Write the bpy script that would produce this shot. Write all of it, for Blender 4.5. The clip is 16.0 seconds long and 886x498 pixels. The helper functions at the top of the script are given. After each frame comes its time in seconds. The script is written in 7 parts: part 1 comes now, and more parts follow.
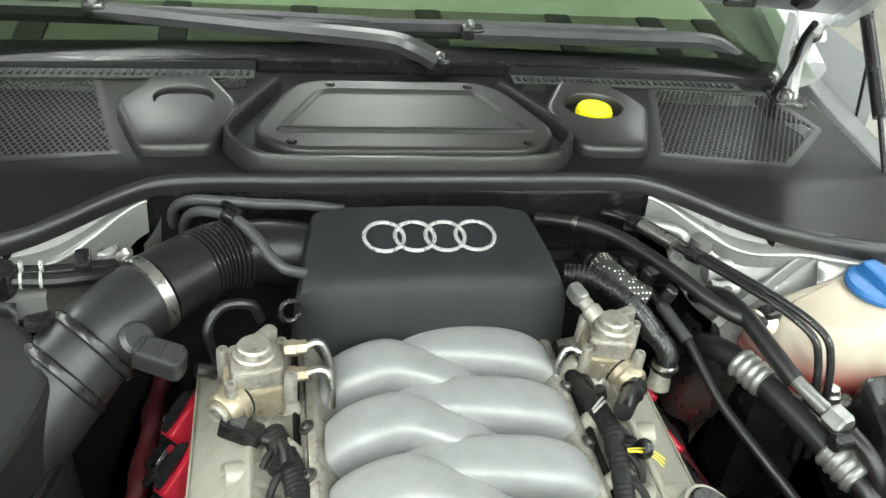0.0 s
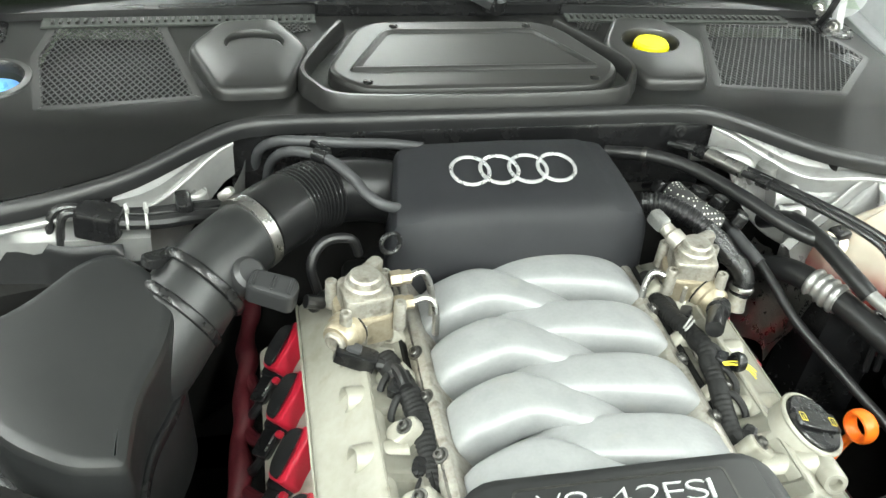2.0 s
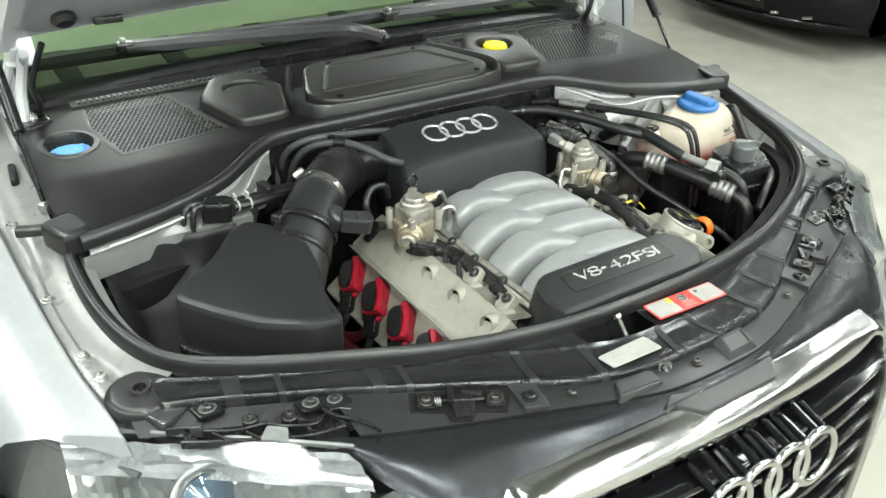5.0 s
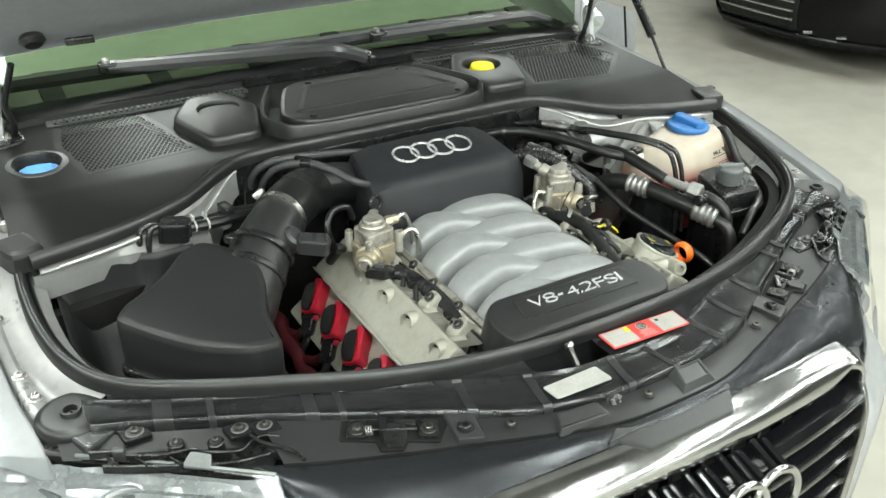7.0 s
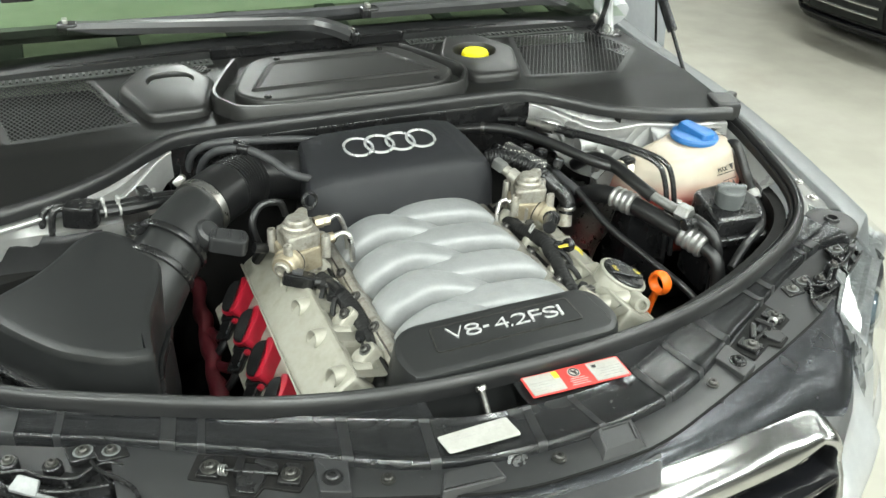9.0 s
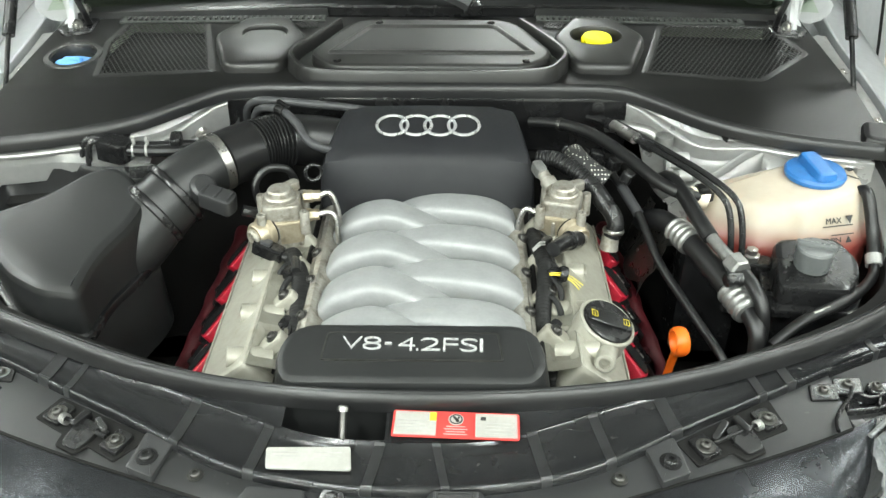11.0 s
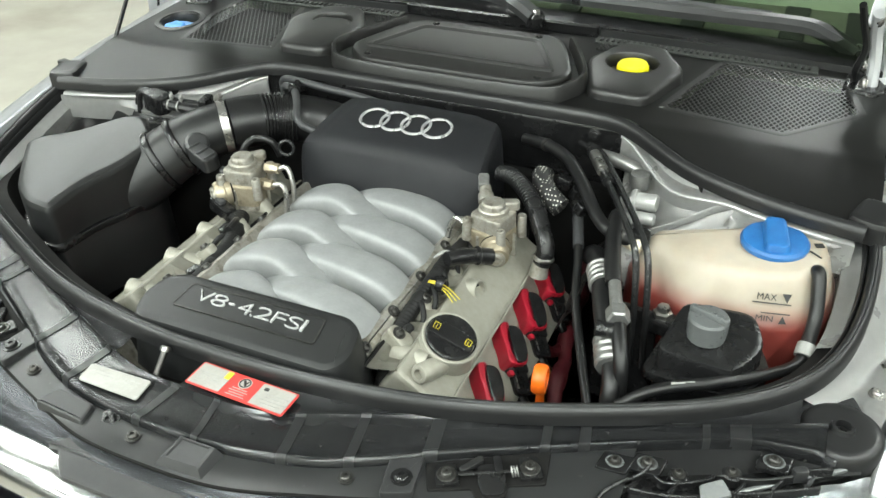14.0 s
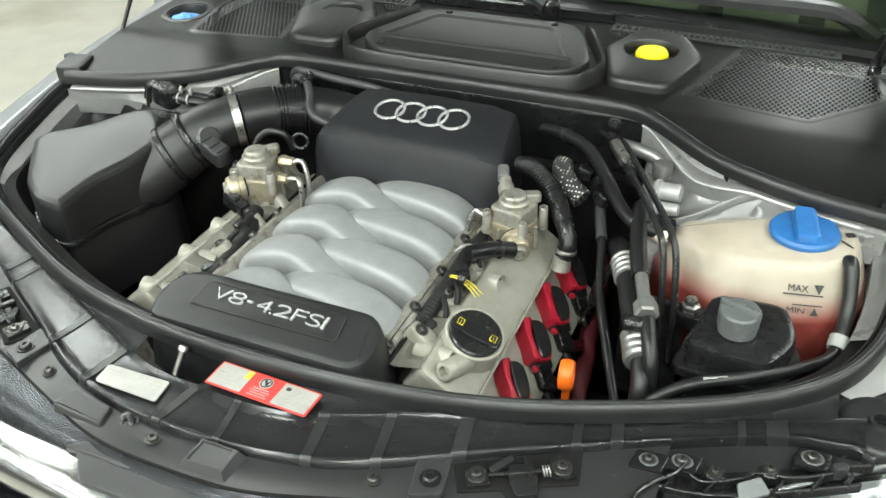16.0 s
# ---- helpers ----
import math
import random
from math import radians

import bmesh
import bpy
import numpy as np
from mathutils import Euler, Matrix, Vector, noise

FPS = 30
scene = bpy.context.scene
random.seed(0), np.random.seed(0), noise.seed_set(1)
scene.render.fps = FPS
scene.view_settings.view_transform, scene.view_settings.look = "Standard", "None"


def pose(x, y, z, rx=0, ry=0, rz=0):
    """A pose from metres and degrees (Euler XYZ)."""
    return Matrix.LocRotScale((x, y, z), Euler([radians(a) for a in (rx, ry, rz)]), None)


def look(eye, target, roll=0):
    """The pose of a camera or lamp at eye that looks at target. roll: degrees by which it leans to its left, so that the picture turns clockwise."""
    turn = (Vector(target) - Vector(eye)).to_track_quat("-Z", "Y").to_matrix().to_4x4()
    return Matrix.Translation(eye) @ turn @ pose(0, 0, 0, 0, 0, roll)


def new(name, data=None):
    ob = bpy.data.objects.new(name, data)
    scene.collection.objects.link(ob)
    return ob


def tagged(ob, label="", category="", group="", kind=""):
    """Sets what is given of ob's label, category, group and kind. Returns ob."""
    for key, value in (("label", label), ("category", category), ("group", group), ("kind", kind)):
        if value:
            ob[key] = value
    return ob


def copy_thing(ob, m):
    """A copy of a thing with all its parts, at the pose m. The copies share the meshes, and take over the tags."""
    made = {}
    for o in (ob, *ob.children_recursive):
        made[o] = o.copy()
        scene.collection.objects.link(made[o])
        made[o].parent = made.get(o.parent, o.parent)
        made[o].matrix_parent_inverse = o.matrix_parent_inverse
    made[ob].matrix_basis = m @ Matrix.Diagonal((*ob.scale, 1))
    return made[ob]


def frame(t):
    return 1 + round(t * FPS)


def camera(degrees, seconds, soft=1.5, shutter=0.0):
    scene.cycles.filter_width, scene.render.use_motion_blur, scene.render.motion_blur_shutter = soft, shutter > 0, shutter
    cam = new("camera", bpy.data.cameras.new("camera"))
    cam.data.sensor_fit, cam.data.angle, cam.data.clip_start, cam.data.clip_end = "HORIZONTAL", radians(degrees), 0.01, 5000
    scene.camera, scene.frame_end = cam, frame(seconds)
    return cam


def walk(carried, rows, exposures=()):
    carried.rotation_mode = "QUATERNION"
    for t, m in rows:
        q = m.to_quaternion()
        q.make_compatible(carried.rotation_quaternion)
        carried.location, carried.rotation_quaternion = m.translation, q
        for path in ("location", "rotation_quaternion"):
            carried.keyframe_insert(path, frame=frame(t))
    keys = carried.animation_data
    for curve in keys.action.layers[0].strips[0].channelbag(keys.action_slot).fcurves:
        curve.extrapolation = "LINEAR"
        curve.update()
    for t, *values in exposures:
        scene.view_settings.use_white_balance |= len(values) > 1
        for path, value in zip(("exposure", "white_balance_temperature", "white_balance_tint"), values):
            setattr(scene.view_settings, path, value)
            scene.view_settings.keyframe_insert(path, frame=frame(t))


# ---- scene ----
cam = camera(54.5, 16.0)
PATH = [
    (0, (-0.174, -0.314, 1.468), (0.202, 1.293, 0.338), 6.5),
    (0.5, (-0.162, -0.265, 1.449), (0.142, 1.35, 0.309), 7.7),
    (1, (-0.154, -0.219, 1.439), (0.093, 1.383, 0.267), 8.5),
    (1.5, (-0.168, -0.232, 1.455), (0.03, 1.347, 0.244), 7.4),
    (2, (-0.302, -0.335, 1.454), (0.102, 1.205, 0.244), 5.6),
    (2.5, (-0.43, -0.444, 1.485), (0.167, 1.044, 0.289), 4.4),
    (3, (-0.523, -0.526, 1.488), (0.188, 0.976, 0.377), 4.7),
    (3.5, (-0.623, -0.622, 1.52), (0.151, 0.883, 0.455), 3.2),
    (3.7, (-0.656, -0.647, 1.53), (0.136, 0.85, 0.466), 2.7),
    (5.8, (-0.936, -0.701, 1.524), (0.153, 0.653, 0.533), 3.2),
    (6, (-0.922, -0.702, 1.523), (0.181, 0.644, 0.536), 3.5),
    (6.5, (-0.83, -0.718, 1.518), (0.194, 0.692, 0.536), 2.5),
    (7, (-0.737, -0.75, 1.519), (0.157, 0.741, 0.532), 0.8),
    (7.5, (-0.664, -0.784, 1.518), (0.11, 0.746, 0.489), -0.2),
    (8, (-0.617, -0.782, 1.511), (0.134, 0.753, 0.471), -0.2),
    (8.5, (-0.548, -0.743, 1.493), (0.184, 0.801, 0.455), 0.8),
    (9, (-0.469, -0.701, 1.496), (0.26, 0.841, 0.451), 2.8),
    (9.2, (-0.447, -0.694, 1.494), (0.261, 0.842, 0.426), 3.4),
    (11.3, (0.119, -0.672, 1.497), (-0.014, 0.963, 0.352), 0.1),
    (11.5, (0.155, -0.66, 1.501), (-0.034, 0.963, 0.348), 0.5),
    (12, (0.271, -0.638, 1.497), (-0.118, 0.935, 0.325), -1.0),
    (12.5, (0.45, -0.612, 1.504), (-0.102, 0.907, 0.326), -0.8),
    (13, (0.556, -0.607, 1.503), (-0.082, 0.918, 0.377), -1.1),
    (13.5, (0.586, -0.599, 1.501), (-0.097, 0.917, 0.389), -1.5),
    (14, (0.589, -0.596, 1.499), (-0.107, 0.91, 0.382), -1.5),
    (14.5, (0.593, -0.599, 1.499), (-0.113, 0.898, 0.377), -1.6),
    (15, (0.593, -0.597, 1.5), (-0.122, 0.892, 0.374), -2.2),
    (15.5, (0.585, -0.592, 1.498), (-0.132, 0.897, 0.372), -2.5),
    (16, (0.554, -0.585, 1.488), (-0.14, 0.909, 0.354), -2.2),
]
EXPOSURE = [(0, 0.06), (0.5, 0.50), (1.0, 0.44), (1.5, 0.42), (2.0, 0.43), (2.5, 0.33), (3.0, 0.28), (3.7, 0.20), (6, -0.21), (8.5, -0.05), (9.2, 0.06), (11.3, 0.10), (12.5, 0.14), (13.5, -0.15), (16, -0.17)]
walk(cam, [(t, look(eye, target, roll)) for t, eye, target, roll in PATH], EXPOSURE)

# ---- world, lamps ----
world = bpy.data.worlds.new("hall_air")
scene.world = world
world.use_nodes = True
world.node_tree.nodes["Background"].inputs[0].default_value = (0.9, 0.95, 1.0, 1)
world.node_tree.nodes["Background"].inputs[1].default_value = 0.008
LAMP = 56.0  # watts of each strip light; rows before the car are boosted as fill
CEIL = 3.6


# ---- materials ----
def mat(name, col, col2=None, rough=0.5, rough2=None, metal=0.0, scale=20.0, bump=0.0, bscale=None, coat=0.0,
        alpha=1.0, trans=0.0, ior=1.45, spec=0.5, dust=None, spread=(0.35, 0.65)):
    m = bpy.data.materials.new(name)
    m.use_nodes = True
    nt = m.node_tree
    b = nt.nodes["Principled BSDF"]
    co = nt.nodes.new("ShaderNodeTexCoord")
    b.inputs["Metallic"].default_value = metal
    b.inputs["IOR"].default_value = ior
    b.inputs["Coat Weight"].default_value = coat
    b.inputs["Coat Roughness"].default_value = 0.06
    b.inputs["Transmission Weight"].default_value = trans
    b.inputs["Specular IOR Level"].default_value = spec
    col2 = col2 or tuple(c * 0.72 for c in col)
    rough2 = rough2 if rough2 is not None else min(1, rough * 1.25)

    def noise_node(sc, detail=5.0):
        n = nt.nodes.new("ShaderNodeTexNoise")
        n.inputs["Scale"].default_value = sc
        n.inputs["Detail"].default_value = detail
        nt.links.new(co.outputs["Object"], n.inputs["Vector"])
        return n

    n1, n2 = noise_node(scale), noise_node(scale * 6.3)
    mixn = nt.nodes.new("ShaderNodeMath")
    mixn.operation = "MULTIPLY_ADD"
    mixn.inputs[1].default_value = 0.35
    nt.links.new(n2.outputs["Fac"], mixn.inputs[0])
    sub = nt.nodes.new("ShaderNodeMath")
    sub.operation = "MULTIPLY"
    sub.inputs[1].default_value = 0.65
    nt.links.new(n1.outputs["Fac"], sub.inputs[0])
    nt.links.new(sub.outputs[0], mixn.inputs[2])
    ramp = nt.nodes.new("ShaderNodeMapRange")
    ramp.inputs[1].default_value, ramp.inputs[2].default_value = spread
    nt.links.new(mixn.outputs[0], ramp.inputs[0])
    cm = nt.nodes.new("ShaderNodeMix")
    cm.data_type = "RGBA"
    cm.inputs["A"].default_value = (*col, 1)
    cm.inputs["B"].default_value = (*col2, 1)
    nt.links.new(ramp.outputs[0], cm.inputs["Factor"])
    last = cm.outputs["Result"]
    if dust:
        dn = noise_node(dust[1], 8.0)
        dr = nt.nodes.new("ShaderNodeMapRange")
        dr.inputs[1].default_value, dr.inputs[2].default_value = dust[2], dust[2] + 0.12
        dr.inputs[4].default_value = dust[3]
        nt.links.new(dn.outputs["Fac"], dr.inputs[0])
        dm = nt.nodes.new("ShaderNodeMix")
        dm.data_type = "RGBA"
        dm.inputs["B"].default_value = (*dust[0], 1)
        nt.links.new(last, dm.inputs["A"])
        nt.links.new(dr.outputs[0], dm.inputs["Factor"])
        last = dm.outputs["Result"]
    nt.links.new(last, b.inputs["Base Color"])
    rm = nt.nodes.new("ShaderNodeMapRange")
    rm.inputs[3].default_value, rm.inputs[4].default_value = rough, rough2
    nt.links.new(ramp.outputs[0], rm.inputs[0])
    nt.links.new(rm.outputs[0], b.inputs["Roughness"])
    if bump:
        bn = noise_node(bscale or scale * 12, 3.0)
        bp = nt.nodes.new("ShaderNodeBump")
        bp.inputs["Strength"].default_value = bump
        bp.inputs["Distance"].default_value = 0.002
        nt.links.new(bn.outputs["Fac"], bp.inputs["Height"])
        nt.links.new(bp.outputs[0], b.inputs["Normal"])
    return m


def glow(name, col, power):
    m = bpy.data.materials.new(name)
    m.use_nodes = True
    nt = m.node_tree
    nt.nodes.clear()
    e, o = nt.nodes.new("ShaderNodeEmission"), nt.nodes.new("ShaderNodeOutputMaterial")
    e.inputs[0].default_value, e.inputs[1].default_value = (*col, 1), power
    nt.links.new(e.outputs[0], o.inputs[0])
    return m


def pane_mat(name, tint, gloss):
    """Thin clear sheet: tinted see-through plus a mirror share that grows at grazing angles."""
    m = bpy.data.materials.new(name)
    m.use_nodes = True
    nt = m.node_tree
    nt.nodes.clear()
    o = nt.nodes.new("ShaderNodeOutputMaterial")
    t, g, x, f = (nt.nodes.new("ShaderNode" + k) for k in ("BsdfTransparent", "BsdfGlossy", "MixShader", "Fresnel"))
    t.inputs[0].default_value = (*tint, 1)
    g.inputs["Roughness"].default_value = 0.02
    f.inputs[0].default_value = gloss
    nt.links.new(f.outputs[0], x.inputs[0])
    nt.links.new(t.outputs[0], x.inputs[1])
    nt.links.new(g.outputs[0], x.inputs[2])
    nt.links.new(x.outputs[0], o.inputs[0])
    return m


M_COWL = mat("cowl_plastic", (0.0125, 0.0124, 0.012), (0.016, 0.0158, 0.0153), 0.31, 0.345, scale=7, spec=0.6)
M_COVER = mat("cover_plastic", (0.030, 0.031, 0.035), (0.037, 0.038, 0.042), 0.36, 0.45, scale=12, bump=0.3, bscale=1100)
M_BLACK = mat("black_plastic", (0.006, 0.006, 0.0065), (0.010, 0.010, 0.0102), 0.20, 0.32, scale=16, bump=0.015, bscale=700)
M_TRAY = mat("support_plastic", (0.020, 0.0206, 0.022), (0.028, 0.0286, 0.030), 0.17, 0.22, scale=5, spec=1.0, dust=((0.30, 0.29, 0.27), 130, 0.675, 0.5))
M_BOX = mat("airbox_plastic", (0.011, 0.0115, 0.0118), (0.015, 0.0155, 0.0155), 0.32, 0.40, scale=14, bump=0.12, bscale=1000, spec=0.55)
M_BUMPER = mat("dark_satin_panel", (0.058, 0.061, 0.067), (0.064, 0.067, 0.073), 0.25, 0.28, scale=5, spec=0.9, metal=0.72, coat=0.05)
M_SATIN = mat("satin_black_plastic", (0.033, 0.0336, 0.035), (0.040, 0.0406, 0.042), 0.29, 0.35, scale=6, spec=1.0, dust=((0.2, 0.195, 0.18), 110, 0.67, 0.3))
M_PLATE = mat("moulded_black_plastic", (0.020, 0.0203, 0.021), (0.026, 0.0263, 0.027), 0.32, 0.40, scale=22, spec=0.6)
M_LID = mat("lid_plastic", (0.014, 0.0136, 0.013), (0.018, 0.0175, 0.0165), 0.38, 0.42, scale=3, spec=0.8)
M_GLOSS = mat("gloss_black_plastic", (0.010, 0.010, 0.0105), (0.016, 0.016, 0.016), 0.20, 0.28, scale=12, spec=0.6)
M_RUBBER = mat("seal_rubber", (0.0095, 0.0096, 0.010), (0.013, 0.013, 0.0133), 0.32, 0.37, scale=8, spec=0.55)
M_HOSE = mat("hose_rubber", (0.006, 0.006, 0.0066), (0.010, 0.010, 0.010), 0.28, 0.42, scale=40, bump=0.03, bscale=500)
M_LOOM = mat("loom_tape", (0.006, 0.006, 0.006), (0.010, 0.010, 0.0098), 0.5, 0.65, scale=60, bump=0.15, bscale=500, spec=0.35)
# near-black that puts the shade of depths and gaps into the colour
M_DARK = mat("deep_shade", (0.0035, 0.0035, 0.0035), (0.007, 0.0065, 0.006), 0.6, 0.8, scale=20, bump=0.1, spec=0.25)
M_SILVER = mat("silver_paint", (0.60, 0.61, 0.62), (0.55, 0.56, 0.575), 0.30, 0.36, metal=0.42, scale=60, coat=0.6)
M_INNER = mat("inner_silver_paint", (0.42, 0.42, 0.41), (0.36, 0.36, 0.35), 0.26, 0.38, metal=0.35, scale=14, bump=0.05, bscale=200, dust=((0.2, 0.18, 0.15), 30, 0.6, 0.35))
M_GREYHOSE = mat("grey_rubber", (0.035, 0.036, 0.038), (0.05, 0.05, 0.052), 0.35, 0.45, scale=40, bump=0.03, bscale=500)
M_MANI = mat("manifold_paint", (0.26, 0.264, 0.266), (0.225, 0.229, 0.231), 0.46, 0.56, metal=0.15, scale=40, bump=0.05, bscale=900, dust=((0.29, 0.28, 0.245), 26, 0.6, 0.3))
M_ALU = mat("cast_aluminium", (0.43, 0.415, 0.375), (0.28, 0.26, 0.22), 0.36, 0.55, metal=0.7, scale=40, bump=0.35, bscale=420, dust=((0.10, 0.08, 0.055), 55, 0.55, 0.6))
M_BRONZE = mat("warm_cast_metal", (0.42, 0.37, 0.28), (0.30, 0.255, 0.18), 0.34, 0.5, metal=0.7, scale=40, bump=0.25, bscale=420, dust=((0.10, 0.08, 0.055), 55, 0.58, 0.5))
M_HEAD = mat("head_cover_metal", (0.30, 0.29, 0.248), (0.24, 0.23, 0.192), 0.38, 0.5, metal=0.25, scale=18, bump=0.08, bscale=500, dust=((0.14, 0.118, 0.08), 35, 0.60, 0.4))
M_STEEL = mat("bright_steel", (0.54, 0.53, 0.51), (0.38, 0.37, 0.35), 0.22, 0.4, metal=1.0, scale=60, bump=0.08)
M_ZINC = mat("dull_zinc", (0.11, 0.108, 0.103), (0.07, 0.068, 0.064), 0.28, 0.46, metal=0.9, scale=90, bump=0.1)
M_PIPE = mat("bare_aluminium_pipe", (0.33, 0.33, 0.32), (0.23, 0.23, 0.222), 0.30, 0.44, metal=0.75, scale=60, bump=0.1)
M_CHROME = mat("chrome", (0.47, 0.47, 0.465), (0.41, 0.41, 0.405), 0.13, 0.19, metal=1.0, scale=12)
M_BADGE = mat("badge_silver", (0.66, 0.66, 0.67), (0.58, 0.58, 0.59), 0.24, 0.34, metal=0.7, scale=80)
M_LETTER = mat("letter_silver", (0.66, 0.66, 0.66), (0.58, 0.58, 0.58), 0.25, 0.33, metal=0.5, scale=80)
M_RED = mat("coil_red", (0.36, 0.012, 0.028), (0.29, 0.010, 0.022), 0.30, 0.40, scale=60, bump=0.05)
M_DARKRED = mat("rail_red", (0.055, 0.004, 0.007), (0.033, 0.003, 0.005), 0.45, 0.6, scale=24, bump=0.1)
M_ORANGE = mat("dipstick_orange", (0.85, 0.16, 0.01), (0.72, 0.12, 0.01), 0.35, scale=60)
M_YELLOW = mat("cap_yellow", (0.85, 0.76, 0.01), (0.8, 0.68, 0.01), 0.4, scale=60, bump=0.05)
M_BLUE = mat("cap_blue", (0.02, 0.13, 0.35), (0.017, 0.10, 0.29), 0.35, 0.45, scale=50, bump=0.05)
M_SKYBLUE = mat("washer_cap_blue", (0.12, 0.34, 0.74), (0.1, 0.29, 0.66), 0.4, scale=50)
M_TANK = mat("tank_plastic", (0.80, 0.72, 0.58), (0.72, 0.62, 0.48), 0.32, 0.42, scale=9, bump=0.05, bscale=200)

M_SMOKE = mat("grey_cap", (0.105, 0.11, 0.11), (0.08, 0.085, 0.085), 0.25, 0.35, scale=40)
M_WHITE = mat("label_white", (0.31, 0.305, 0.285), (0.26, 0.255, 0.235), 0.35, 0.5, scale=40)
M_LABELRED = mat("label_red", (0.50, 0.042, 0.036), (0.44, 0.038, 0.034), 0.35, 0.45, scale=40)
M_LABELYEL = mat("label_yellow", (0.70, 0.56, 0.03), None, 0.4)
M_MILK = mat("milky_cover_edge", (0.14, 0.145, 0.145), (0.10, 0.105, 0.105), 0.2, 0.3, scale=40)
M_PRINT = mat("label_print", (0.32, 0.31, 0.30), None, 0.5)
M_PRINTDARK = mat("mark_black", (0.02, 0.02, 0.02), None, 0.5)
M_PALECONN = mat("pale_connector", (0.33, 0.33, 0.315), (0.26, 0.26, 0.25), 0.4, scale=60)
M_FLOOR = mat("hall_concrete", (0.32, 0.305, 0.262), (0.255, 0.242, 0.205), 0.3, 0.5, scale=0.9, bump=0.08, bscale=60, dust=((0.17, 0.15, 0.115), 1.3, 0.57, 0.5))
M_WALL = mat("hall_wall_paint", (0.42, 0.43, 0.39), (0.36, 0.37, 0.33), 0.7, scale=1.0, bump=0.1, bscale=40)
M_WHITEWALL = mat("white_wall_paint", (0.78, 0.79, 0.76), (0.70, 0.71, 0.68), 0.6, scale=1.0, bump=0.1, bscale=40)
M_CEIL = mat("hall_ceiling_paint", (0.24, 0.25, 0.235), (0.19, 0.20, 0.185), 0.8, scale=1.5)
M_BEAM = mat("hall_beam_paint", (0.09, 0.09, 0.085), None, 0.7, scale=2)
M_CARBLACK = mat("black_paint", (0.004, 0.0042, 0.005), (0.006, 0.006, 0.007), 0.09, 0.14, scale=5, spec=0.4, coat=0.1)
M_TYRE = mat("tyre_rubber", (0.02, 0.02, 0.02), (0.03, 0.03, 0.03), 0.7, scale=40, bump=0.4, bscale=120)
# dash colours carry the pale and dark zones mirrored in the windscreen
M_DASH = mat("dash_pale_reflection", (0.34, 0.37, 0.30), (0.26, 0.29, 0.235), 0.6, scale=3, bump=0.2, bscale=300)
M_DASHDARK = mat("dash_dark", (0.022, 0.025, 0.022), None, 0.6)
M_LOWREFLECTION = mat("reflection_olive", (0.12, 0.125, 0.10), (0.085, 0.09, 0.07), 0.6, scale=6, bump=0.15, bscale=300)
M_GLASS = pane_mat("windscreen_tint", (0.78, 0.88, 0.74), 1.5)
M_CLEAR = pane_mat("lamp_cover_clear", (0.95, 0.96, 0.96), 1.5)
M_LENS = mat("projector_glass", (0.10, 0.15, 0.19), (0.08, 0.12, 0.16), 0.05, 0.08, scale=10, coat=1.0)
M_REFLECT = mat("lamp_reflector", (0.66, 0.67, 0.68), (0.50, 0.51, 0.52), 0.14, 0.22, metal=0.5, scale=6)
M_SHELF = mat("lamp_shelf_silver", (0.74, 0.75, 0.76), (0.40, 0.41, 0.42), 0.16, 0.30, metal=0.35, scale=22, bump=0.10, bscale=45)
M_LIGHT = glow("lamp_tube", (0.93, 1.0, 0.945), 8.0)


# ---- mesh helpers ----
ORIGIN = {}


def thing(name, label, category, group="", kind="", at=(0, 0, 0)):
    ob = new(name)
    ob.empty_display_size = 0.05
    ob.location = at
    ORIGIN[ob] = Vector(at)
    return tagged(ob, label, category, group, kind)


def finish(bm, angle=34):
    bmesh.ops.recalc_face_normals(bm, faces=bm.faces)
    lim = radians(angle)
    for f in bm.faces:
        f.smooth = True
    for e in bm.edges:
        e.smooth = len(e.link_faces) == 2 and e.calc_face_angle(0) < lim


def part(name, bm, material, parent=None, label="", angle=34):
    finish(bm, angle)
    origin = ORIGIN.get(parent, Vector((0, 0, 0)))
    bm.transform(Matrix.Translation(-origin))
    me = bpy.data.meshes.new(name)
    bm.to_mesh(me)
    bm.free()
    me.materials.append(material)
    ob = new(name, me)
    if parent:
        ob.parent = parent
    ORIGIN[ob] = origin
    return tagged(ob, label)


def solo(name, bm, material, label, category, group="", kind="", angle=34):
    return tagged(part(name, bm, material, None, "", angle), label, category, group, kind)


def twin(ob, parent, m):
    """Another part on the same mesh."""
    o = ob.copy()
    scene.collection.objects.link(o)
    o.parent = parent
    o.matrix_basis = m
    return o


def spline(pts, n=6, closed=False):
    P = [Vector(p) for p in pts]
    out = []
    k = len(P)
    for i in range(k if closed else k - 1):
        a, b, c, d = (P[(i - 1) % k], P[i % k], P[(i + 1) % k], P[(i + 2) % k]) if closed else (P[max(i - 1, 0)], P[i], P[i + 1], P[min(i + 2, k - 1)])
        for j in range(n):
            t = j / n
            out.append(0.5 * (2 * b + (c - a) * t + (2 * a - 5 * b + 4 * c - d) * t * t + (3 * b - a - 3 * c + d) * t ** 3))
    if not closed:
        out.append(P[-1])
    return out


def skin(bm, rings, closed=False, caps=True, wrap=True):
    vs = [[bm.verts.new(p) for p in r] for r in rings]
    n = len(vs[0])
    for i in range(len(vs) if closed else len(vs) - 1):
        a, b = vs[i], vs[(i + 1) % len(vs)]
        for j in range(n if wrap else n - 1):
            bm.faces.new((a[j], a[(j + 1) % n], b[(j + 1) % n], b[j]))
    if caps and not closed and wrap:
        bm.faces.new(vs[0])
        bm.faces.new(vs[-1])
    return bm


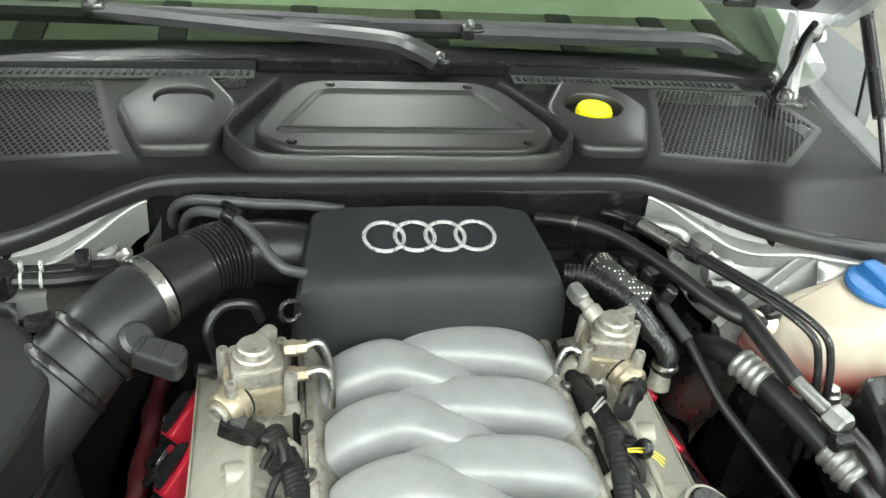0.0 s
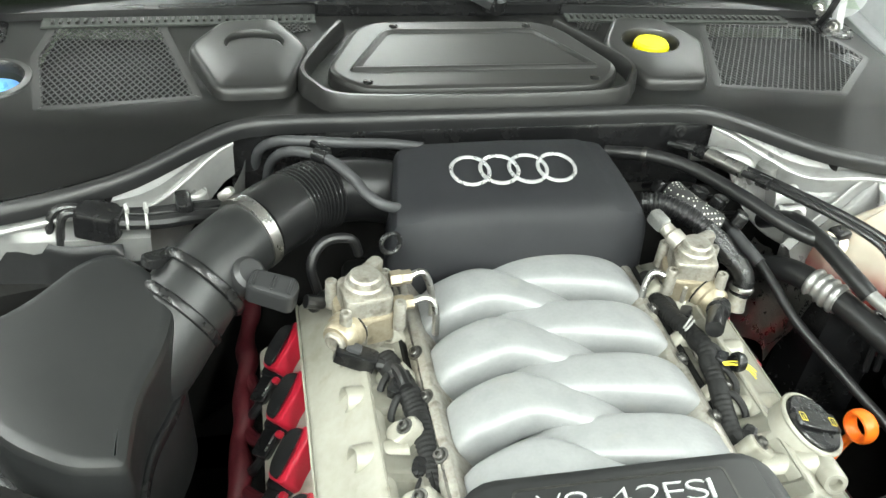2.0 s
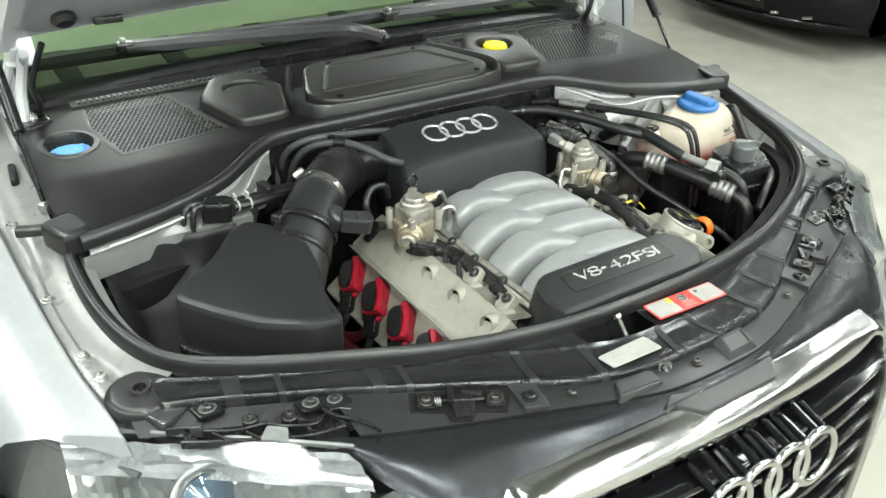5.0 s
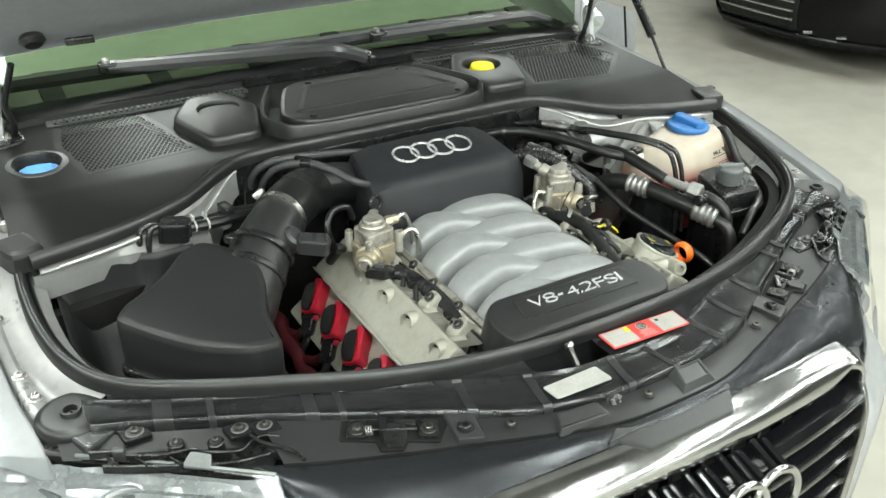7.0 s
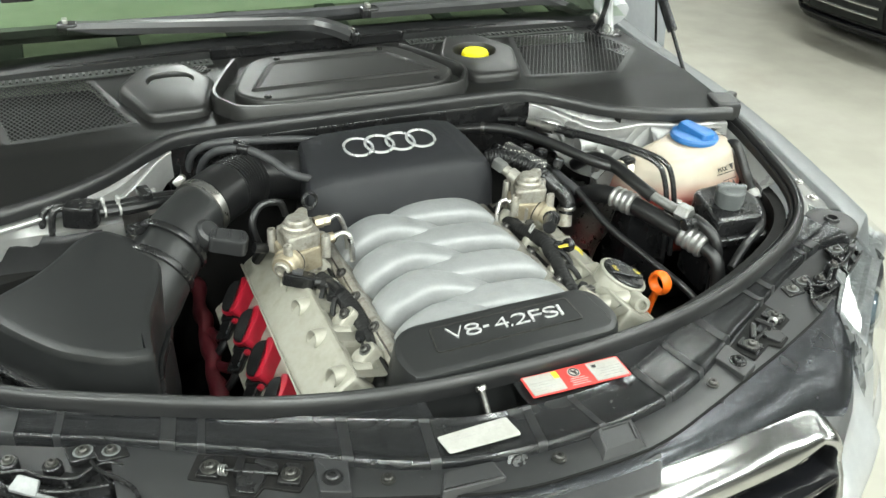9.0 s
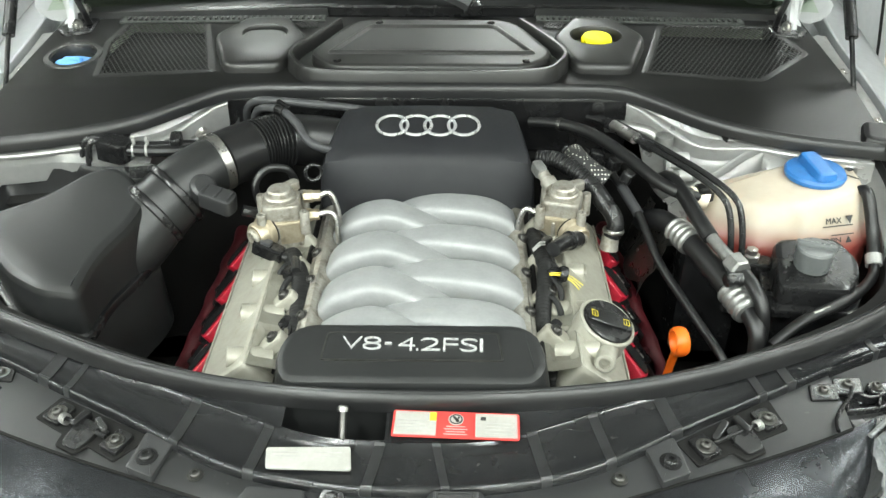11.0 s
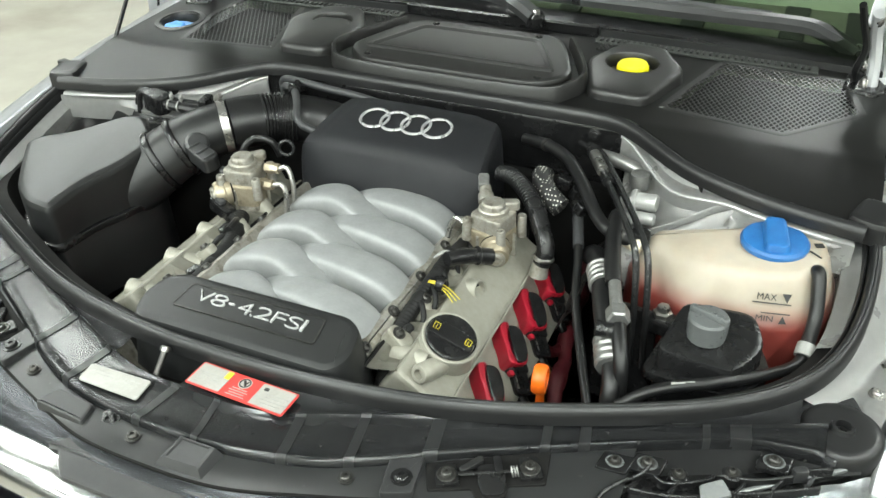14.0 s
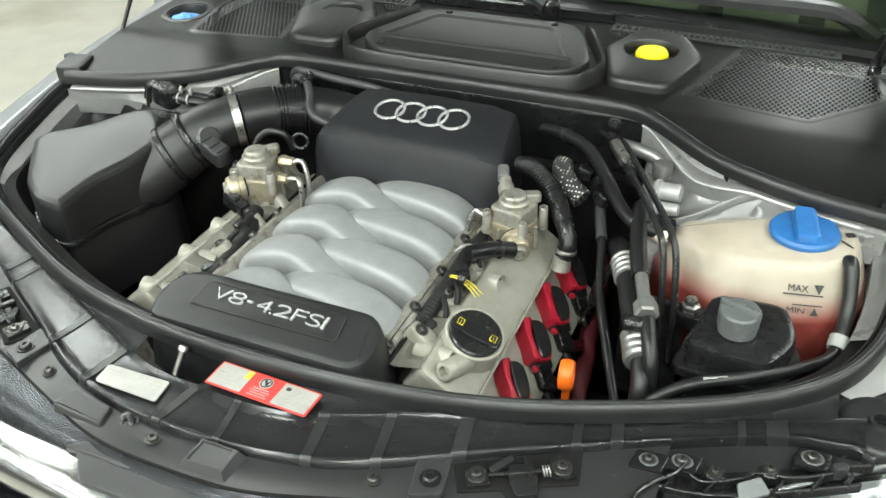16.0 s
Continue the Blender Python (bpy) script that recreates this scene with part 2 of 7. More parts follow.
def sweep(path, profile, up=(0, 0, 1), bm=None, closed=False):
    """profile: (side, height) pairs, side to the right of the way."""
    bm = bm or bmesh.new()
    rings = []
    k = len(path)
    for i, p in enumerate(path):
        a = path[(i - 1) % k] if closed or i else path[0]
        b = path[(i + 1) % k] if closed or i < k - 1 else path[-1]
        t = (b - a).normalized()
        s = t.cross(Vector(up)).normalized()
        u = s.cross(t)
        rings.append([p + s * x + u * y for x, y in profile])
    return skin(bm, rings, closed)


def tube(pts, r, seg=10, n=6, bm=None, raw=False):
    """A round tube; r may be a number or a function of the share of the way."""
    bm = bm or bmesh.new()
    path = [Vector(p) for p in pts] if raw else spline(pts, n)
    k = len(path)
    ref = Vector((0.13, 0.21, 0.97))
    rings = []
    side = None
    for i, p in enumerate(path):
        t = (path[min(i + 1, k - 1)] - path[max(i - 1, 0)]).normalized()
        side = (t.cross(ref) if side is None else side - t * side.dot(t)).normalized()
        u = t.cross(side)
        q = r(i / (k - 1)) if callable(r) else r
        rings.append([p + (side * math.cos(a) + u * math.sin(a)) * q for a in (2 * math.pi * j / seg for j in range(seg))])
    return skin(bm, rings)


def ribbed(pts, r, amp, pitch, seg=12, bm=None):
    """A corrugated tube."""
    path = spline(pts, 24)
    L = sum((b - a).length for a, b in zip(path, path[1:]))
    count = max(6, int(L / pitch) * 4)
    fine = []
    d, target = 0.0, 0.0
    for a, b in zip(path, path[1:]):
        l = (b - a).length
        while target <= d + l + 1e-9 and len(fine) <= count:
            fine.append(a.lerp(b, (target - d) / l if l else 0))
            target += L / count
        d += l
    m = len(fine) - 1
    return tube(fine, lambda s: r + (amp if int(s * m + 0.5) % 4 in (1, 2) else 0), seg, raw=True, bm=bm)


def lathe(profile, m=None, seg=24, bm=None):
    """Turned about z: (radius, height) pairs from below to above."""
    bm = bm or bmesh.new()
    m = m or Matrix()
    rings = [[m @ Vector((max(r, 1e-4) * math.cos(a), max(r, 1e-4) * math.sin(a), z)) for a in (2 * math.pi * j / seg for j in range(seg))] for r, z in profile]
    return skin(bm, rings)


def torus(m, R, r, seg=32, ring=8, sx=1.0, sy=1.0, flat=1.0, bm=None):
    bm = bm or bmesh.new()
    rings = []
    for i in range(seg):
        a = 2 * math.pi * i / seg
        rings.append([m @ Vector((sx * (R + r * math.cos(b)) * math.cos(a), sy * (R + r * math.cos(b)) * math.sin(a), flat * r * math.sin(b)))
                      for b in (2 * math.pi * j / ring for j in range(ring))])
    return skin(bm, rings, closed=True)


def fillet(pts, r, n=4):
    out = []
    k = len(pts)
    for i in range(k):
        p, a, b = Vector(pts[i][:2]), Vector(pts[i - 1][:2]), Vector(pts[(i + 1) % k][:2])
        rr = pts[i][2] if len(pts[i]) > 2 else r
        da, db = a - p, b - p
        q = min(rr, da.length * 0.45, db.length * 0.45)
        s, e = p + da.normalized() * q, p + db.normalized() * q
        for j in range(n + 1):
            t = j / n
            out.append((1 - t) ** 2 * s + 2 * t * (1 - t) * p + t * t * e)
    return out


def inset(poly, d):
    k = len(poly)
    area = sum(poly[i - 1].x * poly[i].y - poly[i].x * poly[i - 1].y for i in range(k))
    sgn = 1 if area > 0 else -1
    out = []
    for i in range(k):
        t = (poly[(i + 1) % k] - poly[i - 1]).normalized()
        out.append(poly[i] + Vector((-t.y, t.x)) * d * sgn)
    return out


def slab(pts, z0, z1, b=0.003, fil=0.0, top=None, low=None, taper=0.0, bm=None, m=None, n=4):
    """A plate of that outline with a rounded upper edge; top, low: functions of x, y added to the heights; taper: the foot spreads by it."""
    bm = bm or bmesh.new()
    poly = fillet(pts, max(fil, 1.9 * b), n) if fil else [Vector(p[:2]) for p in pts]
    top = top or (lambda x, y: 0.0)
    low = low or top
    rings = [[Vector((p.x, p.y, z0 + low(p.x, p.y))) for p in inset(poly, -taper)]]
    steps = [(0, z1 - b), (0.3 * b, z1 - 0.3 * b), (b, z1), (1.4 * b, z1)]
    if not taper and z1 - 1.5 * b > z0:
        steps.insert(0, (0, z1 - 1.4 * b))
    for d, z in steps:
        rings.append([Vector((p.x, p.y, z + top(p.x, p.y))) for p in inset(poly, d)])
    if m:
        rings = [[m @ p for p in r] for r in rings]
    return skin(bm, rings)


def box(sx, sy, sz, m=None, b=0.003, bm=None):
    return slab([(-sx / 2, -sy / 2), (sx / 2, -sy / 2), (sx / 2, sy / 2), (-sx / 2, sy / 2)], -sz / 2, sz / 2, min(b, sx * 0.3, sy * 0.3, sz * 0.3), min(b * 2, sx * 0.3, sy * 0.3), bm=bm, m=m or Matrix(), n=2)


def sheet(f, us, vs, thick=0.004, bm=None):
    """A skin given by f(u, v), with thickness downwards along its normals."""
    bm = bm or bmesh.new()
    grid = [[bm.verts.new(f(u, v)) for v in vs] for u in us]
    for i in range(len(us) - 1):
        for j in range(len(vs) - 1):
            bm.faces.new((grid[i][j], grid[i + 1][j], grid[i + 1][j + 1], grid[i][j + 1]))
    if thick:
        bmesh.ops.solidify(bm, geom=bm.faces[:], thickness=thick)
    return bm


def lerp_table(table, x):
    """Smooth reading of (x, value) pairs along a cubic through them."""
    if x <= table[0][0]:
        return table[0][1]
    k = len(table)
    for i in range(k - 1):
        (a, p), (b, q) = table[i], table[i + 1]
        if x <= b:
            slope = lambda j: (table[min(j + 1, k - 1)][1] - table[max(j - 1, 0)][1]) / (table[min(j + 1, k - 1)][0] - table[max(j - 1, 0)][0]) if 0 < j < k - 1 else (0.0 if j == 0 else (table[-1][1] - table[-2][1]) / (table[-1][0] - table[-2][0]))
            h = b - a
            t = (x - a) / h
            return (2 * t ** 3 - 3 * t * t + 1) * p + (t ** 3 - 2 * t * t + t) * h * slope(i) + (3 * t * t - 2 * t ** 3) * q + (t ** 3 - t * t) * h * slope(i + 1)
    return table[-1][1]


def frange(a, b, n):
    return [a + (b - a) * i / n for i in range(n + 1)]


def aim(p, d, spin=0):
    """A pose at p whose z axis points along d."""
    return Matrix.Translation(p) @ Vector(d).to_track_quat("Z", "Y").to_matrix().to_4x4() @ pose(0, 0, 0, 0, 0, spin)


def letters(text, size, m, depth=0.0006, bevel=0.0, spacing=1.0, width=1.0, fit=None, thin=0.0):
    cu = bpy.data.curves.new("letters", "FONT")
    cu.body, cu.size, cu.extrude, cu.bevel_depth, cu.space_character = text, size, depth, bevel, spacing
    cu.offset = -thin
    cu.align_x, cu.align_y = "CENTER", "CENTER"
    ob = new("letters", cu)
    dg = bpy.context.evaluated_depsgraph_get()
    me = bpy.data.meshes.new_from_object(ob.evaluated_get(dg))
    bm = bmesh.new()
    bm.from_mesh(me)
    bpy.data.objects.remove(ob)
    bpy.data.curves.remove(cu)
    bpy.data.meshes.remove(me)
    if fit:
        xs, ys = [v.co.x for v in bm.verts], [v.co.y for v in bm.verts]
        bm.transform(Matrix.Diagonal((fit[0] / (max(xs) - min(xs)), fit[1] / (max(ys) - min(ys)), 1, 1)) @ Matrix.Translation((-(max(xs) + min(xs)) / 2, -(max(ys) + min(ys)) / 2, 0)))
    bm.transform(m @ Matrix.Diagonal((width, 1, 1, 1)))
    return bm


def screw_head(m, r=0.007, bm=None):
    """Washer, domed head and a slot ring."""
    bm = lathe([(r * 1.5, 0), (r * 1.5, 0.0012), (r * 1.05, 0.0014), (r, 0.0045), (r * 0.8, 0.0058), (r * 0.42, 0.0058), (r * 0.38, 0.003), (0, 0.003)], m, 14, bm)
    return bm


# ---- hall ----
solo("floor", box(26.4, 24.4, 0.1, Matrix.Translation((1, 2, -0.05)), 0.01), M_FLOOR, "polished grey-beige concrete floor with stains", "floor", kind="structure")
for nm, cx, cy, sx, sy in (("wall_north", 1, 14.1, 26.4, 0.2), ("wall_south", 1, -10.1, 26.4, 0.2), ("wall_east", 14.1, 2, 0.2, 24), ("wall_west", -12.1, 2, 0.2, 24)):
    solo(nm, box(sx, sy, CEIL, Matrix.Translation((cx, cy, CEIL / 2)), 0.01), M_WHITEWALL if nm == "wall_south" else M_WALL, "pale painted wall of the car hall", "wall", kind="structure")
solo("ceiling", box(26.4, 24.4, 0.12, Matrix.Translation((1, 2, CEIL + 0.065)), 0.01), M_CEIL, "pale painted hall ceiling", "ceiling", kind="structure")
for i in range(7):
    solo("ceiling_beam", box(0.28, 24, 0.26, Matrix.Translation((-8.0 + 3.0 * i, 2, CEIL - 0.135)), 0.01), M_BEAM, "dark steel beam under the hall ceiling", "beam", "ceiling beams", "structure")
fixture = thing("ceiling_light", "white fluorescent strip light fixed to the ceiling, some added for brightness", "ceiling light", "ceiling strip lights", at=(0, 0, 0))
part("housing", box(0.34, 1.9, 0.06, Matrix.Translation((0, 0, 0.035)), 0.01), M_WALL, fixture)
part("tube", box(0.26, 1.8, 0.03, Matrix.Translation((0, 0, -0.008)), 0.008), M_LIGHT, fixture, "glowing tube")
# lights at x 0.8 and 8.4 are added to brighten panels and right wing
spots = [(x, y) for x in (-4.8, -3.3, -1.0, 2.5, 5.5) for y in (-9.2, -6.9, -4.4, -1.9, 0.6, 2.6 if x == -3.3 else 3.1, 5.6, 8.1) if (x, y) not in ((2.5, 5.6), (-3.3, 5.6), (-1.0, 5.6), (2.5, 8.1), (-3.3, 8.1), (-1.0, 8.1))] + [(0.6, 5.6), (0.8, -1.9), (0.8, -4.4)] + [(8.4, y) for y in (-1.9, 0.6, 3.1, 5.6)]
fixture.location = (spots[0][0], spots[0][1], CEIL - 0.066)
# added fixtures without lamps, only glowing for sheen on the dark panels
glow_spots = [(-3.75, 0.3), (-3.75, 2.4), (-2.95, 2.2)] + [(x, y) for x in (-7.4, -9.9) for y in (-9.2, -6.9, -4.4, -1.9, 0.6, 3.1, 5.6)]
for x, y in spots[1:] + glow_spots:
    copy_thing(fixture, Matrix.Translation((x, y, CEIL - 0.066)))
for x, y in spots:
    lamp_data = bpy.data.lights.new("strip_lamp", "AREA")
    lamp_data.shape, lamp_data.size, lamp_data.size_y = "RECTANGLE", 0.26, 1.8
    # rows before the car get 1.75 times the power to brighten its front
    lamp_data.energy, lamp_data.color = LAMP * (1.75 if y < -1 else 1.0), (0.93, 1.0, 0.945)
    strip = new("strip_lamp", lamp_data)
    strip.location = (x, y, CEIL - 0.066 - 0.030)

# ---- car body ----
def ease(t):
    t = min(1.0, max(0.0, t))
    return t * t * (3 - 2 * t)


REAR_SEAL = [(0, 0.664), (0.15, 0.664), (0.28, 0.663), (0.34, 0.652), (0.39, 0.618), (0.45, 0.572), (0.52, 0.540), (0.60, 0.517), (0.72, 0.496)]


def rear_y(x):
    return lerp_table(REAR_SEAL, abs(x))


def cowl_z(x, y):
    return 0.872 + 0.025 * min(1.0, max(0.0, (y - 0.49) / 0.17)) + 0.013 * max(0.0, (y - 0.66) / 0.29)


SEAL_HALF = [(0.705, 0.545, 0.862), (0.712, 0.47, 0.842), (0.706, 0.38, 0.820), (0.685, 0.30, 0.808), (0.645, 0.236, 0.802),
             (0.575, 0.178, 0.801), (0.46, 0.118, 0.802), (0.31, 0.062, 0.803), (0.16, 0.034, 0.804)]
SEAL_SHIFT = [(0.0, 0.0), (0.16, 0.003), (0.31, 0.010), (0.46, 0.018), (0.575, 0.015), (0.645, 0.005), (0.72, 0.0)]  # the left half lies a little further back
SEAL_FRONT = [(-x, y + (lerp_table(SEAL_SHIFT, x) if y < 0.3 else 0), z) for x, y, z in SEAL_HALF] + [(0, 0.027, 0.804)] + SEAL_HALF[::-1]
seal_path = spline(SEAL_FRONT, 8)


def front_y(x):
    """The middle of the front seal."""
    return lerp_table([(0, 0.027), (0.16, 0.034), (0.31, 0.062), (0.46, 0.118), (0.575, 0.178), (0.645, 0.236), (0.69, 0.31)], abs(x)) + (lerp_table(SEAL_SHIFT, -x) if x < 0 else 0)


def tray_in(x):
    if x < 0:
        return lerp_table([(0, -0.030), (0.10, -0.024), (0.2, 0.014), (0.35, 0.076), (0.417, 0.107), (0.485, 0.136), (0.552, 0.165), (0.619, 0.198), (0.7, 0.244)], -x)
    return lerp_table([(0, -0.030), (0.10, -0.024), (0.2, 0.014), (0.35, 0.070), (0.408, 0.094), (0.5, 0.125), (0.545, 0.141), (0.615, 0.170), (0.7, 0.206)], x)


def tray_out(x):
    if x < 0:
        return lerp_table([(0, -0.096), (0.1, -0.090), (0.2, -0.064), (0.33, 0.006), (0.433, 0.060), (0.496, 0.094), (0.561, 0.124), (0.638, 0.160), (0.7, 0.184)], -x)
    return lerp_table([(0, -0.096), (0.1, -0.090), (0.2, -0.064), (0.33, 0.006), (0.42, 0.052), (0.526, 0.106), (0.62, 0.146), (0.66, 0.152), (0.7, 0.158)], x)


def seam_y(x):
    return lerp_table([(0, -0.136), (0.1, -0.130), (0.2, -0.100), (0.31, -0.062), (0.4, -0.030), (0.5, 0.012), (0.6, 0.07)], abs(x))


car = thing("silver_car", "silver saloon car with its bonnet open", "car", at=(0, 0.5, 0))

# fenders
CREST = [(0.12, 0.742, 0.776), (0.30, 0.768, 0.793), (0.48, 0.784, 0.822), (0.70, 0.795, 0.850), (0.95, 0.802, 0.868), (1.3, 0.815, 0.90), (2.1, 0.82, 0.93)]
CROSS = [(-0.005, -0.030), (-0.0045, -0.006), (-0.003, -0.0015), (0.0, 0.0), (0.008, -0.002), (0.035, -0.010), (0.070, -0.024), (0.105, -0.052), (0.130, -0.10), (0.142, -0.24), (0.13, -0.45)]


def fender(side):
    xs, zs = [(a, b) for a, b, c in CREST], [(a, c) for a, b, c in CREST]

    def f(v, k):
        dx, dz = CROSS[k]
        lead = 0.142 + 1.25 * max(0.0, dx)
        y = lead + (2.0 - lead) * v * (0.35 + 0.65 * v)
        return Vector((side * (lerp_table(xs, y) + dx), y, lerp_table(zs, y) + dz - 0.03 * ease((0.24 - y) / 0.12)))
    return sheet(f, frange(0, 1, 44), range(len(CROSS)), 0.004)


SEAL_X = [(0.20, 0.605), (0.236, 0.645), (0.30, 0.685), (0.38, 0.706), (0.47, 0.712), (0.545, 0.705), (1.0, 0.700)]
SEAL_Z = [(0.20, 0.8015), (0.236, 0.802), (0.30, 0.808), (0.38, 0.820), (0.47, 0.842), (0.545, 0.862), (0.70, 0.872), (1.0, 0.886)]
for s in (-1, 1):
    part("fender", fender(s), M_SILVER, car, "silver front fender")

    def gutter(y, k):
        """From beside the seal over a shallow trough to the wing's edge."""
        x0, z0 = lerp_table(SEAL_X, y) + 0.012, lerp_table(SEAL_Z, y) - 0.012
        x1, z1 = lerp_table([(a, b) for a, b, c in CREST], y) - 0.005, lerp_table([(a, c) for a, b, c in CREST], y) - 0.012
        w = (0.0, 0.12, 0.35, 0.62, 0.72, 0.94, 1.0)[k]
        return Vector((s * (x0 + (x1 - x0) * w), y, z0 + (z1 - z0) * w - (0.0, 0.003, 0.006, 0.006, 0.0, 0.0, 0.010)[k]))
    part("inner_wing", sheet(gutter, frange(0.235, 1.0, 26), range(7), 0.002), M_INNER, car, "silver gutter beside the bonnet seal", 50)
    for y in (0.285, 0.335, 0.46, 0.66, 0.84):
        part("bolt", screw_head(Matrix.Translation(gutter(y, 3) + Vector((s * 0.006, 0, 0.002))), 0.007), M_STEEL, car)

# bay tub, its deep shade put into the colour
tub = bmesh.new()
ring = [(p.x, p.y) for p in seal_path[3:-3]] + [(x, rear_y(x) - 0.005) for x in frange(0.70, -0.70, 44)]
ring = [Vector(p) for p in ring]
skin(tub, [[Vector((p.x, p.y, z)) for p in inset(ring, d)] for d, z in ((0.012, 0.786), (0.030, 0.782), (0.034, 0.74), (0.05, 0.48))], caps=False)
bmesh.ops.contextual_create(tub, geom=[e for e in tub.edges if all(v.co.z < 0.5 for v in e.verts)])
part("bay_tub", tub, M_DARK, car, "engine bay lining, near-black for the deep shade")

# silver flange inside the front seal along each side
for s in (-1, 1):
    half = [p for p in seal_path if p.x * s > 0.53 and p.y > (0.235 if s < 0 else 0.32)]

    def flange(i, v):
        p = half[int(i)]
        q = half[min(int(i) + 1, len(half) - 1)] - half[max(int(i) - 1, 0)]
        nrm = Vector((-q.y, q.x, 0)).normalized()
        if nrm.dot(Vector((-p.x, 0.35 - p.y, 0))) < 0:
            nrm = -nrm
        w = 0.008 + (0.018 if s < 0 else 0.024) * v
        return p + nrm * w + Vector((0, 0, -0.012 - 0.014 * v - (0.03 if v > 0.99 else 0)))
    part("inner_flange", sheet(flange, range(len(half)), [0, 0.45, 0.93, 1.0], 0.002), M_INNER, car, "silver body flange inside the seal")

# silver bulkhead shelf below the rear seal
for s in (-1, 1):
    def wall(u, v):
        x = 0.335 + 0.355 * u
        y0 = rear_y(x)
        prof = [(0.004, -0.006), (-0.008, -0.024), (-0.012, -0.029), (-0.030, -0.033), (-0.036, -0.038), (-0.044, -0.085), (-0.056, -0.115)]
        dy, dz = prof[v]
        if s < 0 and v > 4 and x > 0.49:
            dy, dz = (-0.038, -0.041) if v == 5 else (-0.036, -0.046)
        k, q = ease((u - 0.25) / 0.3), ease((x - 0.330) / 0.10)
        dz *= (1 - 0.45 * k) * (0.55 + 0.45 * q)
        dy *= (1 - 0.40 * k) * (0.25 + 0.75 * q)
        return Vector((s * x, y0 + dy * (1 - 0.25 * u), cowl_z(x, y0) + dz))
    part("rail_bead", tube([wall(u, 4) + Vector((0, 0, 0.001)) for u in frange(0, 0.92, 16)], 0.0028, 8, 2), M_INNER, car, "rolled lower edge of the rail")
    part("bulkhead_rail", sheet(wall, frange(0, 1, 26), range(7), 0.002), M_INNER, car, "silver sheet metal rail under the cowl seal")
    if s < 0:
        part("tower_shelf", sheet(lambda u, v: Vector((-0.70 + 0.27 * u, (rear_y(-0.70 + 0.27 * u) - 0.012) * (1 - v) + min(rear_y(-0.70 + 0.27 * u) - 0.014, 0.514 - 0.018 * u) * v, 0.848 - 0.014 * v - (0.03 if v > 0.99 else 0) + 0.006 * u)), frange(0, 1, 24), [0, 0.4, 0.8, 0.93, 0.96, 1.0], 0.002), M_INNER, car, "silver shelf beside the air filter")
        part("shelf_boss", lathe([(0.020, -0.03), (0.0165, -0.004), (0.0155, 0.004), (0.0135, 0.006), (0.0, 0.006)], Matrix.Translation((-0.385, 0.603, 0.829)), 24), M_INNER, car, "round boss on the shelf")
        part("rail_end", sheet(lambda u, v: Vector((-0.314 - 0.022 * u - 0.004 * v, 0.674 - 0.076 * u, 0.858 - 0.016 * u - 0.055 * v - 0.008 * math.sin(u * 3.1))), frange(0, 1, 8), frange(0, 1, 4), 0.003), M_INNER, car, "silver end plate of the rail")
    else:
        RIM = spline([(0.372, 0.462, 0.800), (0.392, 0.474, 0.804), (0.426, 0.490, 0.814), (0.462, 0.505, 0.829), (0.502, 0.522, 0.849), (0.545, 0.534, 0.864)], 5)
        n_rim = len(RIM) - 1

        def dish(i, v):
            """A hollow between the cowl rail and its own front rim."""
            x = 0.350 + 0.195 * i / n_rim
            back = Vector((x, rear_y(x) - 0.022, cowl_z(x, rear_y(x)) - 0.026 - 0.020 * (1 - i / n_rim)))
            return back.lerp(RIM[i], v) - Vector((0, 0, 0.030 * math.sin(math.pi * v) * (1 - i / n_rim) ** 0.6))
        part("tower_panel", sheet(dish, range(n_rim + 1), frange(0, 1, 10), 0.002), M_INNER, car, "silver pressed hollow over the strut tower", 60)
        part("tower_rim", tube(RIM, 0.0026, 8, 1), M_INNER, car, "rounded bright rim")
        part("rim_band", sheet(lambda i, v: RIM[i] + Vector((0.004 * v, -0.011 * v, 0.0024 - 0.003 * v)), range(n_rim + 1), (0, 0.3, 0.7, 1), 0.002), M_INNER, car, "flat bright flange")
        part("tower_apron", sheet(lambda i, v: RIM[i] + Vector((0.004 + 0.012 * v, -0.011 - 0.030 * v, -0.002 - 0.055 * v)), range(n_rim + 1), frange(0, 1, 6), 0.002), M_INNER, car, "silver apron before the rim", 60)
        part("tower_gusset", sheet(lambda u, v: Vector((0.535 + 0.130 * u, rear_y(0.535 + 0.130 * u) - 0.010, cowl_z(0.6, 0.5) - 0.014)).lerp(Vector((0.515 + 0.150 * u, 0.478, 0.836)), v) - Vector((0, 0, 0.006 * math.sin(3.14 * u))), frange(0, 1, 10), frange(0, 1, 6), 0.002), M_INNER, car, "silver panel behind the tank", 60)
        for x, y, z, r in ((0.402, 0.536, 0.829, 0.0135), (0.404, 0.512, 0.815, 0.0095)):
            part("tower_stub", lathe([(r * 1.3, 0.0), (r * 1.3, 0.006), (r, 0.008), (r, 0.034), (r * 0.85, 0.037), (0, 0.037)], aim((x - 0.018, y, z), (1, -0.1, 0.1)), 20), M_INNER, car, "silver cast stub")
    part("rail_seam", box(0.003, 0.02, 0.022, pose(s * 0.475, rear_y(0.475) - 0.006, 0.857, 0, 0, s * 30), 0.0008), M_DARK, car)
part("bulkhead", slab([(-0.34, 0.652), (0.34, 0.652), (0.34, 0.69), (-0.34, 0.69)], 0.70, 0.884, 0.006), M_BLACK, car, "black bulkhead panel")
for x in (-0.289, 0.289, -0.262):
    part("bulkhead_screw", screw_head(aim((x, 0.651, 0.868), (0, -1, 0.2)), 0.007), M_BLACK, car)

